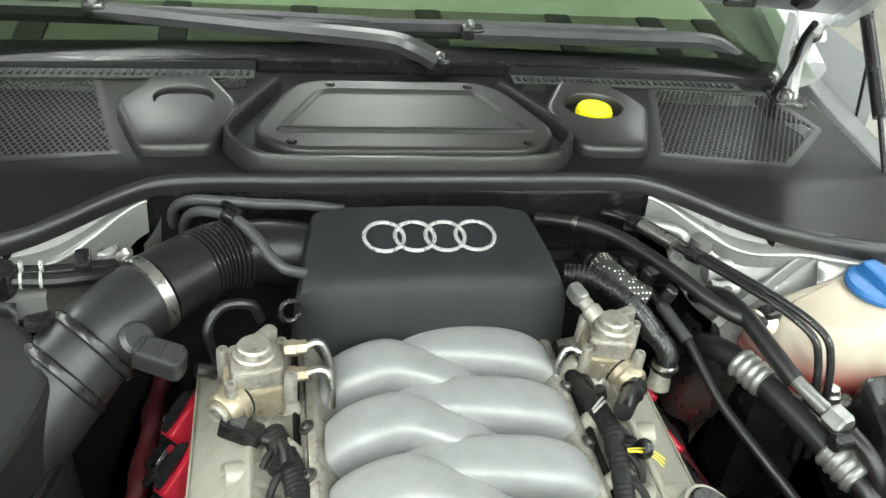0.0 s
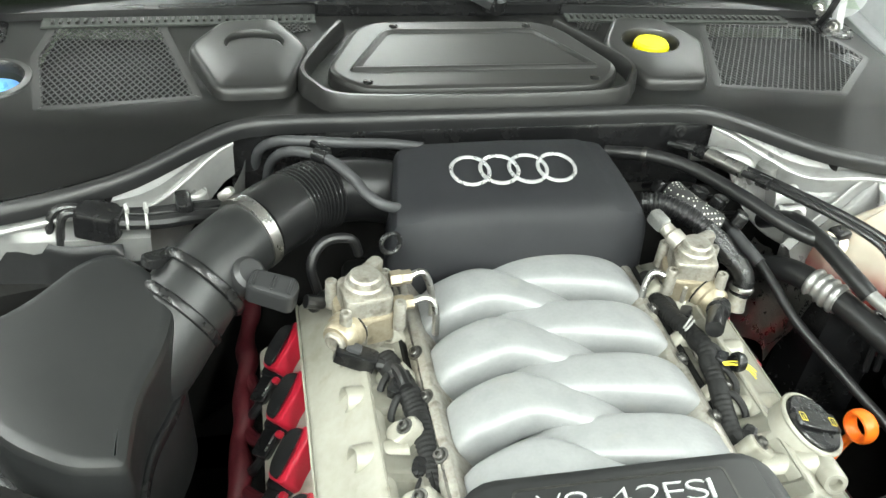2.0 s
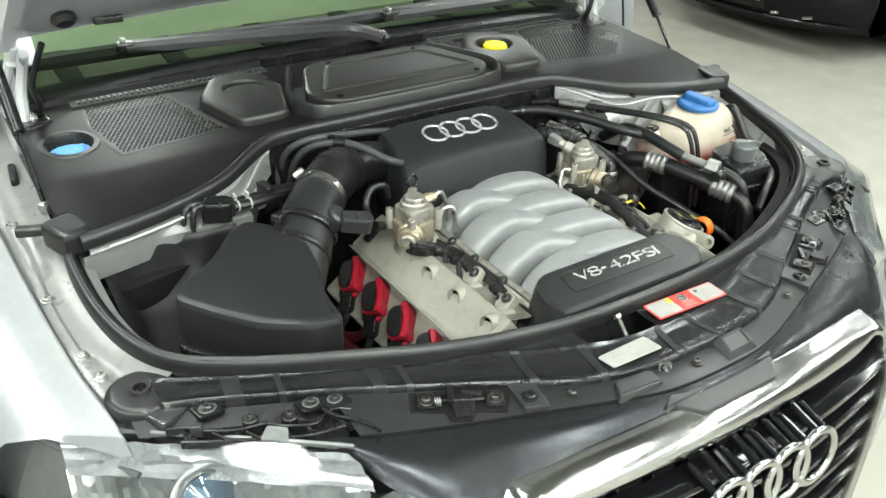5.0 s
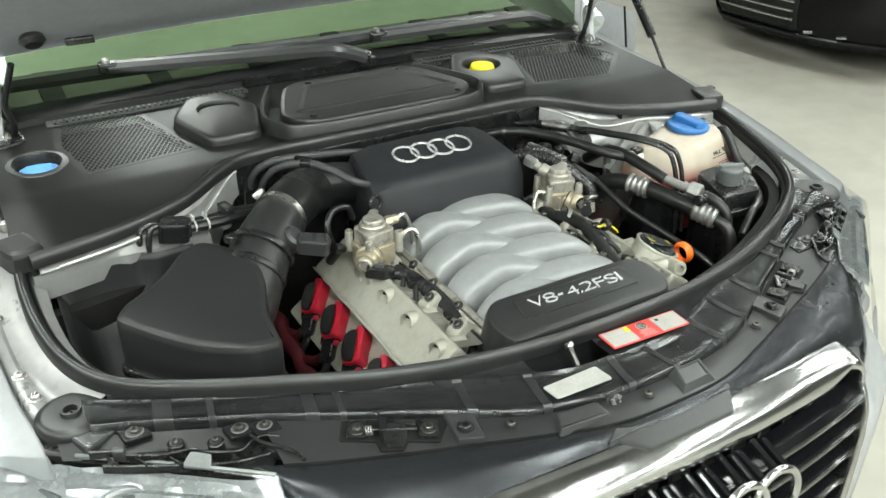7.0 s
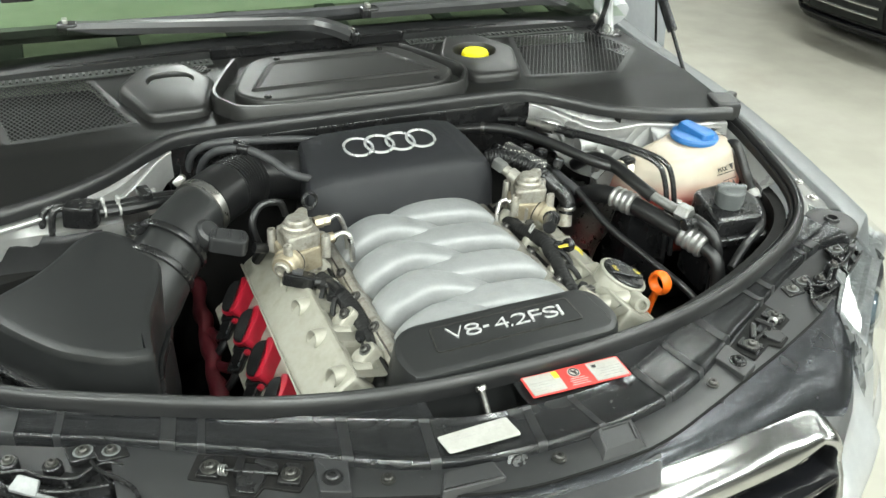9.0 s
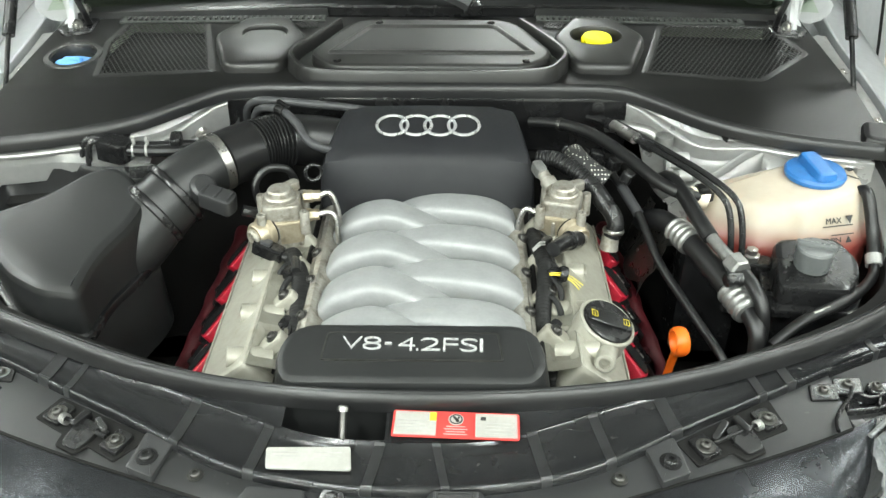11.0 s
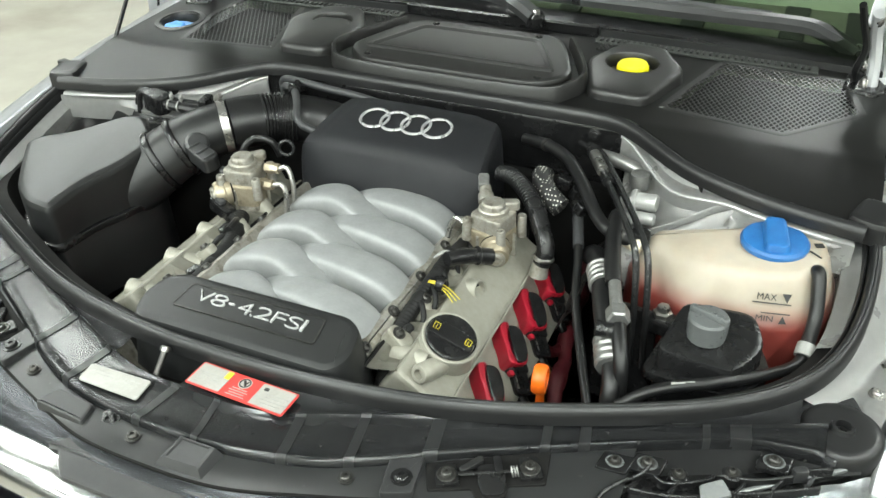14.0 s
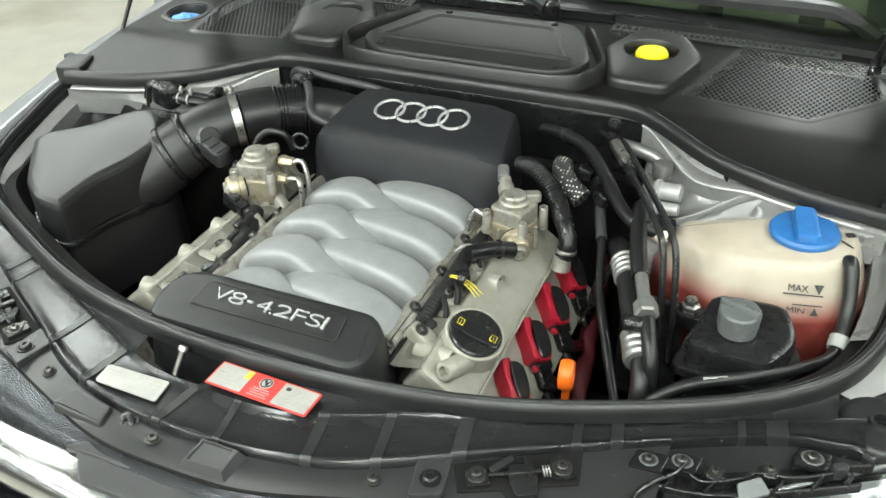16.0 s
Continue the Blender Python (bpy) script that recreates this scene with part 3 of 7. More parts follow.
# windscreen, dash and what lies behind the glass, with the glass's reflections painted there
part("windscreen", sheet(lambda u, v: Vector((u * (0.74 - 0.12 * v), 1.035 + 0.95 * v - 0.10 * u * u * (1 - 0.4 * v), 0.932 + 0.46 * v)), frange(-1, 1, 16), frange(0, 1, 8), 0), M_GLASS, car, "green-tinted windscreen")
part("dashboard", slab([(-0.70, 1.06), (0.70, 1.06), (0.72, 1.60), (-0.72, 1.60)], 0.70, 0.90, 0.02, 0.03, top=lambda x, y: 0.11 * (y - 1.06)), M_DASH, car, "dashboard top behind the glass, pale for the reflection in it")
# olive strip: lower, darker part of the mirrored ceiling as a painted sheet
part("low_reflection", slab([(-0.70, 1.05), (0.70, 1.05), (0.71, 1.235), (-0.71, 1.235)], 0.899, 0.905, 0.002, 0.02, top=lambda x, y: 0.11 * (y - 1.06)), M_LOWREFLECTION, car, "olive strip painted for the darker reflection at the foot of the glass")
# dark bars stand in for ceiling beams mirrored in the glass
for x in (-0.56, -0.34, -0.12, 0.105, 0.355, 0.54, 0.655):
    part("reflected_bar", slab([(x - 0.022, 1.055), (x + 0.022, 1.055), (x + 0.024, 1.228), (x - 0.024, 1.228)], 0.905, 0.910, 0.002, 0.006, top=lambda x, y: 0.11 * (y - 1.06)), M_DASHDARK, car, "dark bar painted for a ceiling beam mirrored in the glass")
part("cabin_back", slab([(-0.72, 1.56), (0.72, 1.56), (0.72, 2.4), (-0.72, 2.4)], 0.4, 0.7, 0.02), M_DASHDARK, car)
part("roof", sheet(lambda u, v: Vector((u * 0.60, 1.98 + 1.4 * v, 1.395 + 0.05 * math.sin(v * 2) - 0.03 * u * u)), frange(-1, 1, 8), frange(0, 1, 6), 0.03), M_SILVER, car, "silver roof")
for s in (-1, 1):
    part("pillar", tube([(s * 0.75, 0.98, 0.92), (s * 0.70, 1.5, 1.17), (s * 0.61, 2.0, 1.40)], 0.035, 10), M_SILVER, car, "silver windscreen pillar")
    part("door_panel", box(0.06, 1.3, 0.7, Matrix.Translation((s * 0.80, 1.75, 0.60)), 0.02), M_SILVER, car)

# rear of the car
RUN = [(1.0, 0.935, 0.93), (1.6, 0.945, 0.95), (2.4, 0.95, 0.96), (3.3, 0.945, 0.97), (4.1, 0.92, 0.98), (4.7, 0.86, 0.97)]
for s in (-1, 1):
    def flank(y, v):
        w, top = lerp_table([(a, b) for a, b, c in RUN], y), lerp_table([(a, c) for a, b, c in RUN], y)
        z = 0.22 + (top - 0.22) * v
        return Vector((s * (w - 0.05 * (1 - v) ** 3 - 0.09 * max(0, v - 0.6) ** 1.5), y, max(z, 0.34 + 0.36 * math.sqrt(max(0, 1 - ((y - 3.55) / 0.37) ** 2)) if abs(y - 3.55) < 0.37 else z)))
    part("rear_flank", sheet(flank, frange(1.0, 4.7, 74), frange(0, 1, 10), 0.01), M_SILVER, car, "silver flank with doors")
    for y in (1.02, 2.12, 3.05):
        part("door_gap", tube([Vector((s * 0.951, y, 0.30)), Vector((s * 0.948, y, 0.60)), Vector((s * 0.905, y + 0.02, 0.94))], 0.003, 6), M_DARK, car)
    for y in (1.95, 2.90):
        part("door_handle", box(0.02, 0.17, 0.022, Matrix.Translation((s * 0.955, y, 0.80)), 0.006), M_CHROME, car, "chrome door handle")
    part("side_window", sheet(lambda u, v: Vector((s * (0.86 - 0.24 * v), 1.15 + 2.45 * u + (0.80 - 1.05 * u) * v, 0.955 + 0.43 * v)), frange(0, 1, 10), frange(0, 1, 4), 0.004), M_CARBLACK, car, "dark side window")
part("rear_window", sheet(lambda u, v: Vector((u * (0.58 + 0.10 * v), 3.36 + 0.62 * v, 1.425 - 0.42 * v - 0.02 * u * u)), frange(-1, 1, 8), frange(0, 1, 4), 0.004), M_CARBLACK, car, "dark rear window")
part("boot_lid", sheet(lambda u, v: Vector((u * (0.86 - 0.06 * v), 3.95 + 0.78 * v, 1.005 + 0.015 * math.sin(v * 3) - 0.03 * u * u - (0.35 * max(0, v - 0.9) * 10 * (v - 0.9) * 10))), frange(-1, 1, 10), frange(0, 1, 12), 0.01), M_SILVER, car, "silver boot lid")
part("rear_bumper", sheet(lambda u, v: Vector((u * 0.86, 4.70 + 0.06 * math.sin(v * 3) - 0.10 * u * u, 0.28 + 0.45 * v)), frange(-1, 1, 12), frange(0, 1, 6), 0.01), M_SILVER, car, "silver rear bumper")

# scuttle trim below the glass
part("scuttle_trim", sheet(lambda u, v: Vector((u * 0.70, (0.980, 0.983, 0.998, 1.040, 1.060)[v] - 0.035 * u * u, (0.905, 0.922, 0.927, 0.931, 0.925)[v])), frange(-1, 1, 30), range(5), 0.003), M_PLATE, car, "satin black scuttle trim under the windscreen")
lip = sweep(spline([(-0.66, 0.965, 0.916), (-0.22, 0.988, 0.922), (-0.20, 0.977, 0.924), (-0.16, 0.975, 0.924), (0.16, 0.975, 0.924), (0.20, 0.977, 0.924), (0.22, 0.988, 0.922), (0.62, 0.970, 0.916)], 6), [(-0.004, -0.018), (0.004, -0.018), (0.005, 0.004), (0.0, 0.007), (-0.005, 0.004)])
part("scuttle_lip", lip, M_BLACK, car)

# bonnet, raised
HY, HZ, HA = 0.865, 1.055, radians(41.0)
LENGTH = 1.12


def bonnet_pt(x, d, h):
    """d along the bonnet from its rear edge, h above its skin."""
    d2 = d - 0.20 * (0.42 - x * x) * 0.45
    return Vector((x, HY - math.cos(HA) * d2 - math.sin(HA) * h + 0.03, HZ + math.sin(HA) * d2 + 0.75 * (0.05 - x * x * 0.12) + math.cos(HA) * h))


bonnet = part("bonnet", sheet(lambda u, v: bonnet_pt(u * (0.70 - 0.10 * v), v * LENGTH, 0.018), frange(-1, 1, 24), frange(0, 1, 14), 0.003), M_SILVER, car, "raised silver bonnet")
part("inner_panel", sheet(lambda u, v: bonnet_pt(u * (0.69 - 0.10 * v), 0.004 + v * (LENGTH - 0.02), 0.010 if (abs(u) > 0.93 or v < 0.03 or v > 0.95) else -0.012), frange(-1, 1, 40), frange(0, 1, 34), 0.003), M_SILVER, bonnet, "silver inner skin of the bonnet")
for s in (-1, 1):
    part("edge_flange", sweep([bonnet_pt(s * (0.70 - 0.10 * v), v * LENGTH, 0.0) for v in frange(0, 1, 16)], [(-0.02, -0.012), (0.006, -0.012), (0.006, 0.014), (-0.02, 0.014)]), M_SILVER, bonnet)
    part("rubber_buffer", lathe([(0.020, 0), (0.022, 0.008), (0.014, 0.016), (0, 0.017)], aim(bonnet_pt(s * 0.60, 0.10, -0.022), (0, -math.sin(HA), -math.cos(HA))), 18), M_RUBBER, bonnet, "black rubber buffer")
    part("wiring_clip", box(0.05, 0.018, 0.012, Matrix.Translation(bonnet_pt(s * 0.52, 0.06, -0.024)), 0.003), M_BLACK, bonnet)

# front panel over the bumper
PANEL_END = [(0.385, -0.128, 0.722), (0.41, -0.132, 0.714), (0.445, -0.112, 0.720), (0.48, -0.076, 0.735), (0.505, -0.042, 0.750), (0.522, 0.0, 0.766), (0.533, 0.026, 0.7745)]


def bumper_panel(x, v):
    """From the seam under the bonnet edge, rolling over to the chrome and the lamps."""
    a = abs(x)
    top = Vector((x, seam_y(x), 0.7745))
    if a <= 0.385:
        end = Vector((x, -0.162 + 0.23 * a * a, 0.752 - 0.20 * a * a))
    else:
        end = Vector((x, lerp_table([(p, q) for p, q, r in PANEL_END], a), lerp_table([(p, r) for p, q, r in PANEL_END], a)))
    p = top.lerp(end, v)
    bow = min(0.016, 0.16 * (top - end).length)
    return p + Vector((0, -0.35 * bow, bow)) * math.sin(math.pi * v) * 0.8


part("bumper_panel", sheet(bumper_panel, [0.533 * math.sin(a) for a in frange(-math.pi / 2, math.pi / 2, 60)], frange(0, 1, 14), 0.003), M_BUMPER, car, "satin dark panel between bonnet edge and grille", 60)
BUMP = [(0.0, -0.222, 0.33), (0.33, -0.200, 0.34), (0.372, -0.182, 0.62), (0.392, -0.160, 0.695), (0.445, -0.118, 0.717), (0.495, -0.060, 0.742), (0.520, -0.044, 0.715), (0.548, -0.045, 0.66), (0.60, -0.020, 0.615), (0.75, 0.095, 0.60), (0.88, 0.25, 0.60), (0.935, 0.44, 0.62), (0.945, 0.50, 0.62)]


def bumper_skin(x, v):
    a = abs(x)
    y0, z0 = lerp_table([(p, q) for p, q, r in BUMP], a), lerp_table([(p, r) for p, q, r in BUMP], a)
    z = z0 + (0.20 - z0) * v
    out = lerp_table([(0.0, -0.262), (0.38, -0.206), (0.47, -0.164), (0.60, -0.072), (0.75, 0.030), (0.88, 0.20), (0.945, 0.48)], a)
    k = ease((z0 - z) / 0.10)
    return Vector((x, y0 + (out - y0) * k + 0.05 * max(0, v - 0.6), z))


part("lower_bumper", sheet(bumper_skin, [0.945 * math.copysign(abs(u) ** 0.85, u) for u in frange(-1, 1, 90)], [0, 0.03, 0.07, 0.11, 0.16, 0.22, 0.30, 0.45, 0.7, 1.0], 0.004), M_SILVER, car, "silver bumper", 60)

# grille
grille = thing("radiator_grille", "chrome-framed grille with dark slats and four-ring badge", "grille", at=(0, -0.2, 0.55))


def gr_y(x):
    return -0.178 + 0.30 * x * x


top = [(x, gr_y(x), 0.764 - 0.20 * x * x) for x in frange(-0.345, 0.345, 14)]
corner = [(0.345 + 0.042 * math.sin(radians(a)), -0.1425 - 0.008 * a / 90, 0.698 + 0.042 * math.cos(radians(a))) for a in (18, 36, 54, 72, 90)]
frame_pts = [(-0.318, -0.215, 0.36), (-0.374, -0.185, 0.60), (-0.386, -0.156, 0.670)] + [(-x, y, z) for x, y, z in corner[::-1]] + top + corner + [(0.386, -0.156, 0.670), (0.374, -0.185, 0.60), (0.318, -0.215, 0.36)]
frame_path = spline(frame_pts, 4)
prof = [(-0.006, -0.004), (-0.003, 0.0), (0.004, 0.0005), (0.014, -0.0025), (0.024, -0.0075), (0.031, -0.0135), (0.036, -0.022), (0.038, -0.032), (0.037, -0.040), (0.033, -0.044), (0.0, -0.044)]
bm = bmesh.new()
rings = []
for i, p in enumerate(frame_path):
    t = (frame_path[min(i + 1, len(frame_path) - 1)] - frame_path[max(i - 1, 0)]).normalized()
    fwd = Vector((0, -1, 0))
    fwd = (fwd - t * fwd.dot(t)).normalized()
    outw = t.cross(fwd) * -1
    if outw.dot(p - Vector((0, p.y, 0.5))) < 0:
        outw = -outw
    k = 0.55 + 0.45 * ease((0.345 - abs(p.x)) / 0.08)
    rings.append([p + Vector((0, 0.022, 0)) + fwd * a * 1.25 + outw * b * k for a, b in prof])
part("frame", skin(bm, rings), M_CHROME, grille, "wide chrome frame", 50)
part("backing", box(0.735, 0.01, 0.42, Matrix.Translation((0, -0.10, 0.54)), 0.003), M_DARK, grille)
for i in range(7):
    z = 0.684 - 0.049 * i
    w = 0.366 - 0.006 * i
    path = [Vector((x, gr_y(x) - 0.014 - 0.004 * i, z - 0.10 * x * x)) for x in frange(-w, w, 20)]
    slat = part("slat", sweep(path, [(-0.006, -0.003), (0.030, -0.010), (0.034, -0.006), (0.034, 0.002), (0.028, 0.004), (-0.006, 0.004)]), M_CARBLACK, grille, "dark slat with bright edge")
    part("slat_edge", sweep([p + Vector((0, -0.036, -0.004)) for p in path], [(-0.0006, -0.0008), (0.0006, -0.0008), (0.0006, 0.0008), (-0.0006, 0.0008)]), M_CHROME, slat)
for i in range(12):
    x = -0.33 + 0.06 * i
    part("strut", box(0.006, 0.02, 0.32, pose(x, gr_y(x) - 0.002, 0.55, -6, 0, 0), 0.001), M_CARBLACK, grille)
for i in range(4):
    x = -0.093 + 0.062 * i
    m = aim((x, -0.252, 0.655), (0, -1, 0.12))
    ringo = part("badge_ring", torus(m, 0.043, 0.0066, 48, 12), M_CHROME, grille, "chrome ring")
    for a in range(3):
        b = radians(55 + 35 * a)
        part("ring_post", tube([(x + 0.040 * math.cos(b), -0.246, 0.655 + 0.040 * math.sin(b)), (x + 0.043 * math.cos(b), -0.196, 0.664 + 0.046 * math.sin(b))], 0.0065, 10, 2), M_CARBLACK, ringo, "glossy black post")
part("latch_recess", slab([(-0.082, -0.180), (0.066, -0.180), (0.090, -0.150), (0.090, -0.128), (-0.112, -0.128), (-0.112, -0.150)], 0.740, 0.7672, 0.003, 0.006, top=lambda x, y: 0.10 * (y + 0.15)), M_PLATE, grille, "dark notch for the bonnet catch")


# headlamps
def headlamp(s):
    lamp = thing("headlamp", "clear headlamp with bright reflectors and round projector", "headlamp", "headlamps", at=(s * 0.62, 0.08, 0.60))

    def rim(u):
        return Vector((s * (0.515 + 0.285 * u), -0.004 + 0.245 * u - 0.018 * u * u, 0.776 - 0.012 * u))

    def face(u, v):
        """The outer cover: a gently falling shelf, a fold, then the steep front."""
        k = ease((v - 0.30) / 0.22)
        p = rim(u)
        fwd = 0.062 * min(v, 0.40) / 0.40 + 0.050 * max(0, v - 0.40) / 0.60
        drop = 0.016 * min(v, 0.40) / 0.40 + 0.150 * (max(0, v - 0.40) / 0.60) ** 1.25
        return p + Vector((s * (0.012 * u + 0.010 * v), -fwd, -drop - 0.004 * k))
    part("lens_cover", sheet(face, frange(0, 1, 20), frange(0, 1, 20), 0), M_CLEAR, lamp, "clear outer cover")
    rnd = random.Random(7)
    crease = [[rnd.uniform(-0.0030, 0.0030) for j in range(7)] for i in range(16)]

    def shelf(i, j):
        u, v = i / 15, j / 6
        return face(u, 0.02 + 0.36 * v) + Vector((0, 0.004, -0.009 + crease[i][j] + 0.004 * ease((v - 0.5) / 0.2)))
    part("shelf", sheet(shelf, range(16), range(7), 0.002), M_SHELF, lamp, "pale creased shelf above the projector", 8)

    def bowl(i, j):
        u, v = i / 44, j / 8
        dip = 0.016 * abs(math.sin(u * 9.5 + 0.6)) + 2.0 * crease[(i * 5 + j) % 16][(i + 3 * j) % 7]
        return face(u, 0.40 + 0.58 * v) + Vector((0, 0.018 + dip, -0.010 + 0.003 * ((i + j) % 2)))
    part("reflector", sheet(bowl, range(45), range(9), 0.002), M_REFLECT, lamp, "bright fluted reflector", 8)

    def outer(u, v):
        """The lobe that runs back under the wing."""
        return Vector((s * (0.745 + 0.165 * u + 0.020 * v), 0.118 + 0.265 * u + 0.06 * u * u - 0.040 * v, 0.748 - 0.040 * u - 0.135 * v ** 1.2))
    part("side_cover", sheet(outer, frange(0, 1, 14), frange(0, 1, 8), 0), M_CLEAR, lamp, "clear side cover")
    part("side_reflector", sheet(lambda i, j: outer(i / 22, j / 8) + Vector((-s * 0.018, 0.012 + 1.2 * crease[(i * 5 + j) % 16][(i + 3 * j) % 7], -0.006)), range(23), range(9), 0.002), M_REFLECT, lamp, "bright faceted side reflector", 8)
    part("side_rim", tube([outer(0, 0), outer(0.5, 0), outer(1, 0), outer(1.03, 0.4), outer(1.02, 1)], 0.0045, 8), M_MILK, lamp, "dark rim of the side cover")
    part("housing", slab([(s * 0.50, 0.035), (s * 0.515, 0.002), (s * 0.775, 0.205), (s * 0.775, 0.235), (s * 0.50, 0.065)], 0.58, 0.767, 0.006), M_BLACK, lamp, "black lamp housing")
    d = Vector((s * 0.10, -0.93, 0.30))
    c = Vector((s * 0.682, 0.066, 0.722 if s < 0 else 0.690))
    proj = part("projector", lathe([(0.040, -0.03), (0.044, -0.006), (0.042, 0.002), (0.037, 0.004), (0.030, 0.010), (0.018, 0.016), (0, 0.018)], aim(c, d) @ Matrix.Diagonal((0.74, 0.74, 0.9, 1)), 36), M_LENS, lamp, "blue-grey projector lens")
    part("bezel", torus(aim(c, d), 0.034, 0.0026, 40, 8), M_SMOKE, proj, "grey ring")
    part("shade", lathe([(0.052, -0.03), (0.056, 0.0), (0.058, 0.004), (0.050, 0.002)], aim(c - d.normalized() * 0.006, d) @ Matrix.Diagonal((0.76, 0.76, 1, 1)), 40), M_REFLECT, proj)
    part("edge_strip", sweep([rim(u) + Vector((0, 0.004, 0.001)) for u in frange(0, 0.70, 12)], [(-0.0025, -0.003), (0.0025, -0.003), (0.0025, 0.0005), (0.0005, 0.0015), (-0.0025, 0.0005)]), M_MILK, lamp, "milky edge of the cover")
    part("tab", slab([(-0.018, -0.008), (0.018, -0.008), (0.014, 0.010), (-0.013, 0.010)], 0, 0.003, 0.001, 0.003, m=Matrix.Translation(rim(0.255) + Vector((0, 0.010, 0.004))) @ pose(0, 0, 0, 35, 0, s * 40)), M_MILK, lamp, "pale fixing tab")
    part("indicator", lathe([(0.028, -0.012), (0.030, 0), (0.020, 0.010), (0, 0.013)], aim(face(0.30, 0.80) + Vector((0, 0.030, -0.006)), d), 24), M_REFLECT, lamp, "round indicator bowl")


headlamp(-1)
headlamp(1)

# ---- seals ----
RIDGE = [(-0.018, -0.012), (0.003, -0.012), (0.003, 0.005), (0.0, 0.0100), (-0.0035, 0.0125), (-0.0065, 0.0122), (-0.0078, 0.0112), (-0.0092, 0.0122), (-0.0125, 0.0112), (-0.0165, 0.0065), (-0.018, 0.001)]
FLAP = [(0.0042, -0.012), (0.0110, -0.012), (0.0125, -0.005), (0.0112, 0.001), (0.0090, 0.0036), (0.0068, 0.0026), (0.0042, -0.002)]
seal = thing("bonnet_seal", "black rubber bonnet seal round the engine bay", "seal", at=(0, 0.03, 0.79))
part("bulb", sweep(seal_path, [(-x * 0.8, z) for x, z in RIDGE]), M_RUBBER, seal, "", 50)
part("lip", sweep(seal_path, [(-x * 0.72, z) for x, z in FLAP]), M_RUBBER, seal, "", 50)
rear_path = spline([(x, rear_y(x), cowl_z(x, rear_y(x)) - 0.002) for x in frange(-0.70, 0.70, 34)], 2)
seal = thing("cowl_seal", "black double-lipped rubber seal along the cowl", "seal", at=(0, 0.664, 0.885))
part("bulb", sweep(rear_path, [(-x * 0.85, z * 0.9) for x, z in RIDGE]), M_RUBBER, seal, "", 50)
part("lip", sweep(rear_path, [(-x * 0.85, z * 0.9) for x, z in FLAP]), M_RUBBER, seal, "", 50)
for s in (-1, 1):
    blk = thing("seal_corner", "black rubber corner block where two seals meet", "rubber block", "seal corners", at=(s * 0.708, 0.535, 0.84))
    part("block", box(0.055, 0.07, 0.034, pose(s * 0.708, 0.528, 0.872, 0, 0, s * -18), 0.008), M_RUBBER, blk)
    part("strap", box(0.075, 0.02, 0.012, pose(s * 0.738, 0.560, 0.872, 0, 0, s * 20), 0.004), M_RUBBER, blk)

# ---- cowl cover ----
cowl = thing("cowl_cover", "black plastic cowl cover with mesh panels", "cowl cover", at=(0, 0.8, 0.85))
MESHES = {-1: [(-0.372, 0.722), (-0.432, 0.945), (-0.585, 0.950), (-0.600, 0.84), (-0.575, 0.700)],
          1: [(0.372, 0.722), (0.570, 0.690), (0.682, 0.802), (0.645, 0.926), (0.440, 0.940)]}


def within(poly, x, y, d):
    """Whether the point lies more than d inside the convex outline."""
    cx, cy = sum(p[0] for p in poly) / len(poly), sum(p[1] for p in poly) / len(poly)
    for (ax, ay), (bx, by) in zip(poly, poly[1:] + poly[:1]):
        nx, ny = ay - by, bx - ax
        ln = math.hypot(nx, ny)
        side = ((x - ax) * nx + (y - ay) * ny) / ln
        if side * ((cx - ax) * nx + (cy - ay) * ny) < 0 or abs(side) < d:
            return False
    return True


panel = bmesh.new()
PU, PV = frange(-0.715, 0.715, 150), frange(0, 1, 44)
grid = [[panel.verts.new((u, y, cowl_z(u, y))) for y in (rear_y(u) + 0.012 + (0.966 - rear_y(u) - 0.012) * v for v in PV)] for u in PU]
for i in range(150):
    for j in range(44):
        quad = (grid[i][j], grid[i + 1][j], grid[i + 1][j + 1], grid[i][j + 1])
        if math.hypot((sum(v.co.x for v in quad) / 4 + 0.640) / 0.041, (sum(v.co.y for v in quad) / 4 - 0.784) / 0.044) < 1:
            continue
        if not any(all(within(MESHES[s], v.co.x, v.co.y, 0.003) for v in quad) for s in (-1, 1)):
            panel.faces.new(quad)
bmesh.ops.solidify(panel, geom=panel.faces[:], thickness=0.003)
part("panel", panel, M_COWL, cowl, "black grained panel")


def lattice(poly, z_of, pitch, w, h=0.0022):
    """Crossing thin bars within a convex outline."""
    bm = bmesh.new()
    P = [Vector(p) for p in poly]
    for ang in (60, -60):
        d = Vector((math.cos(radians(ang)), math.sin(radians(ang))))
        n = Vector((-d.y, d.x))
        lo, hi = min(p.dot(n) for p in P), max(p.dot(n) for p in P)
        k = int((hi - lo) / pitch)
        for i in range(1, k):
            c = lo + pitch * i
            cut = []
            for a, b in zip(P, P[1:] + P[:1]):
                sa, sb = a.dot(n) - c, b.dot(n) - c
                if sa * sb < 0:
                    cut.append(a.lerp(b, sa / (sa - sb)))
            if len(cut) == 2 and (cut[0] - cut[1]).length > 0.004:
                a, b = cut
                q = n * w / 2
                vs = [bm.verts.new((p.x, p.y, z_of(p.x, p.y) + e)) for e in (0, h) for p in (a - q, b - q, b + q, a + q)]
                for f in ((4, 5, 6, 7), (0, 1, 5, 4), (2, 3, 7, 6)):
                    bm.faces.new([vs[j] for j in f])
    return bm


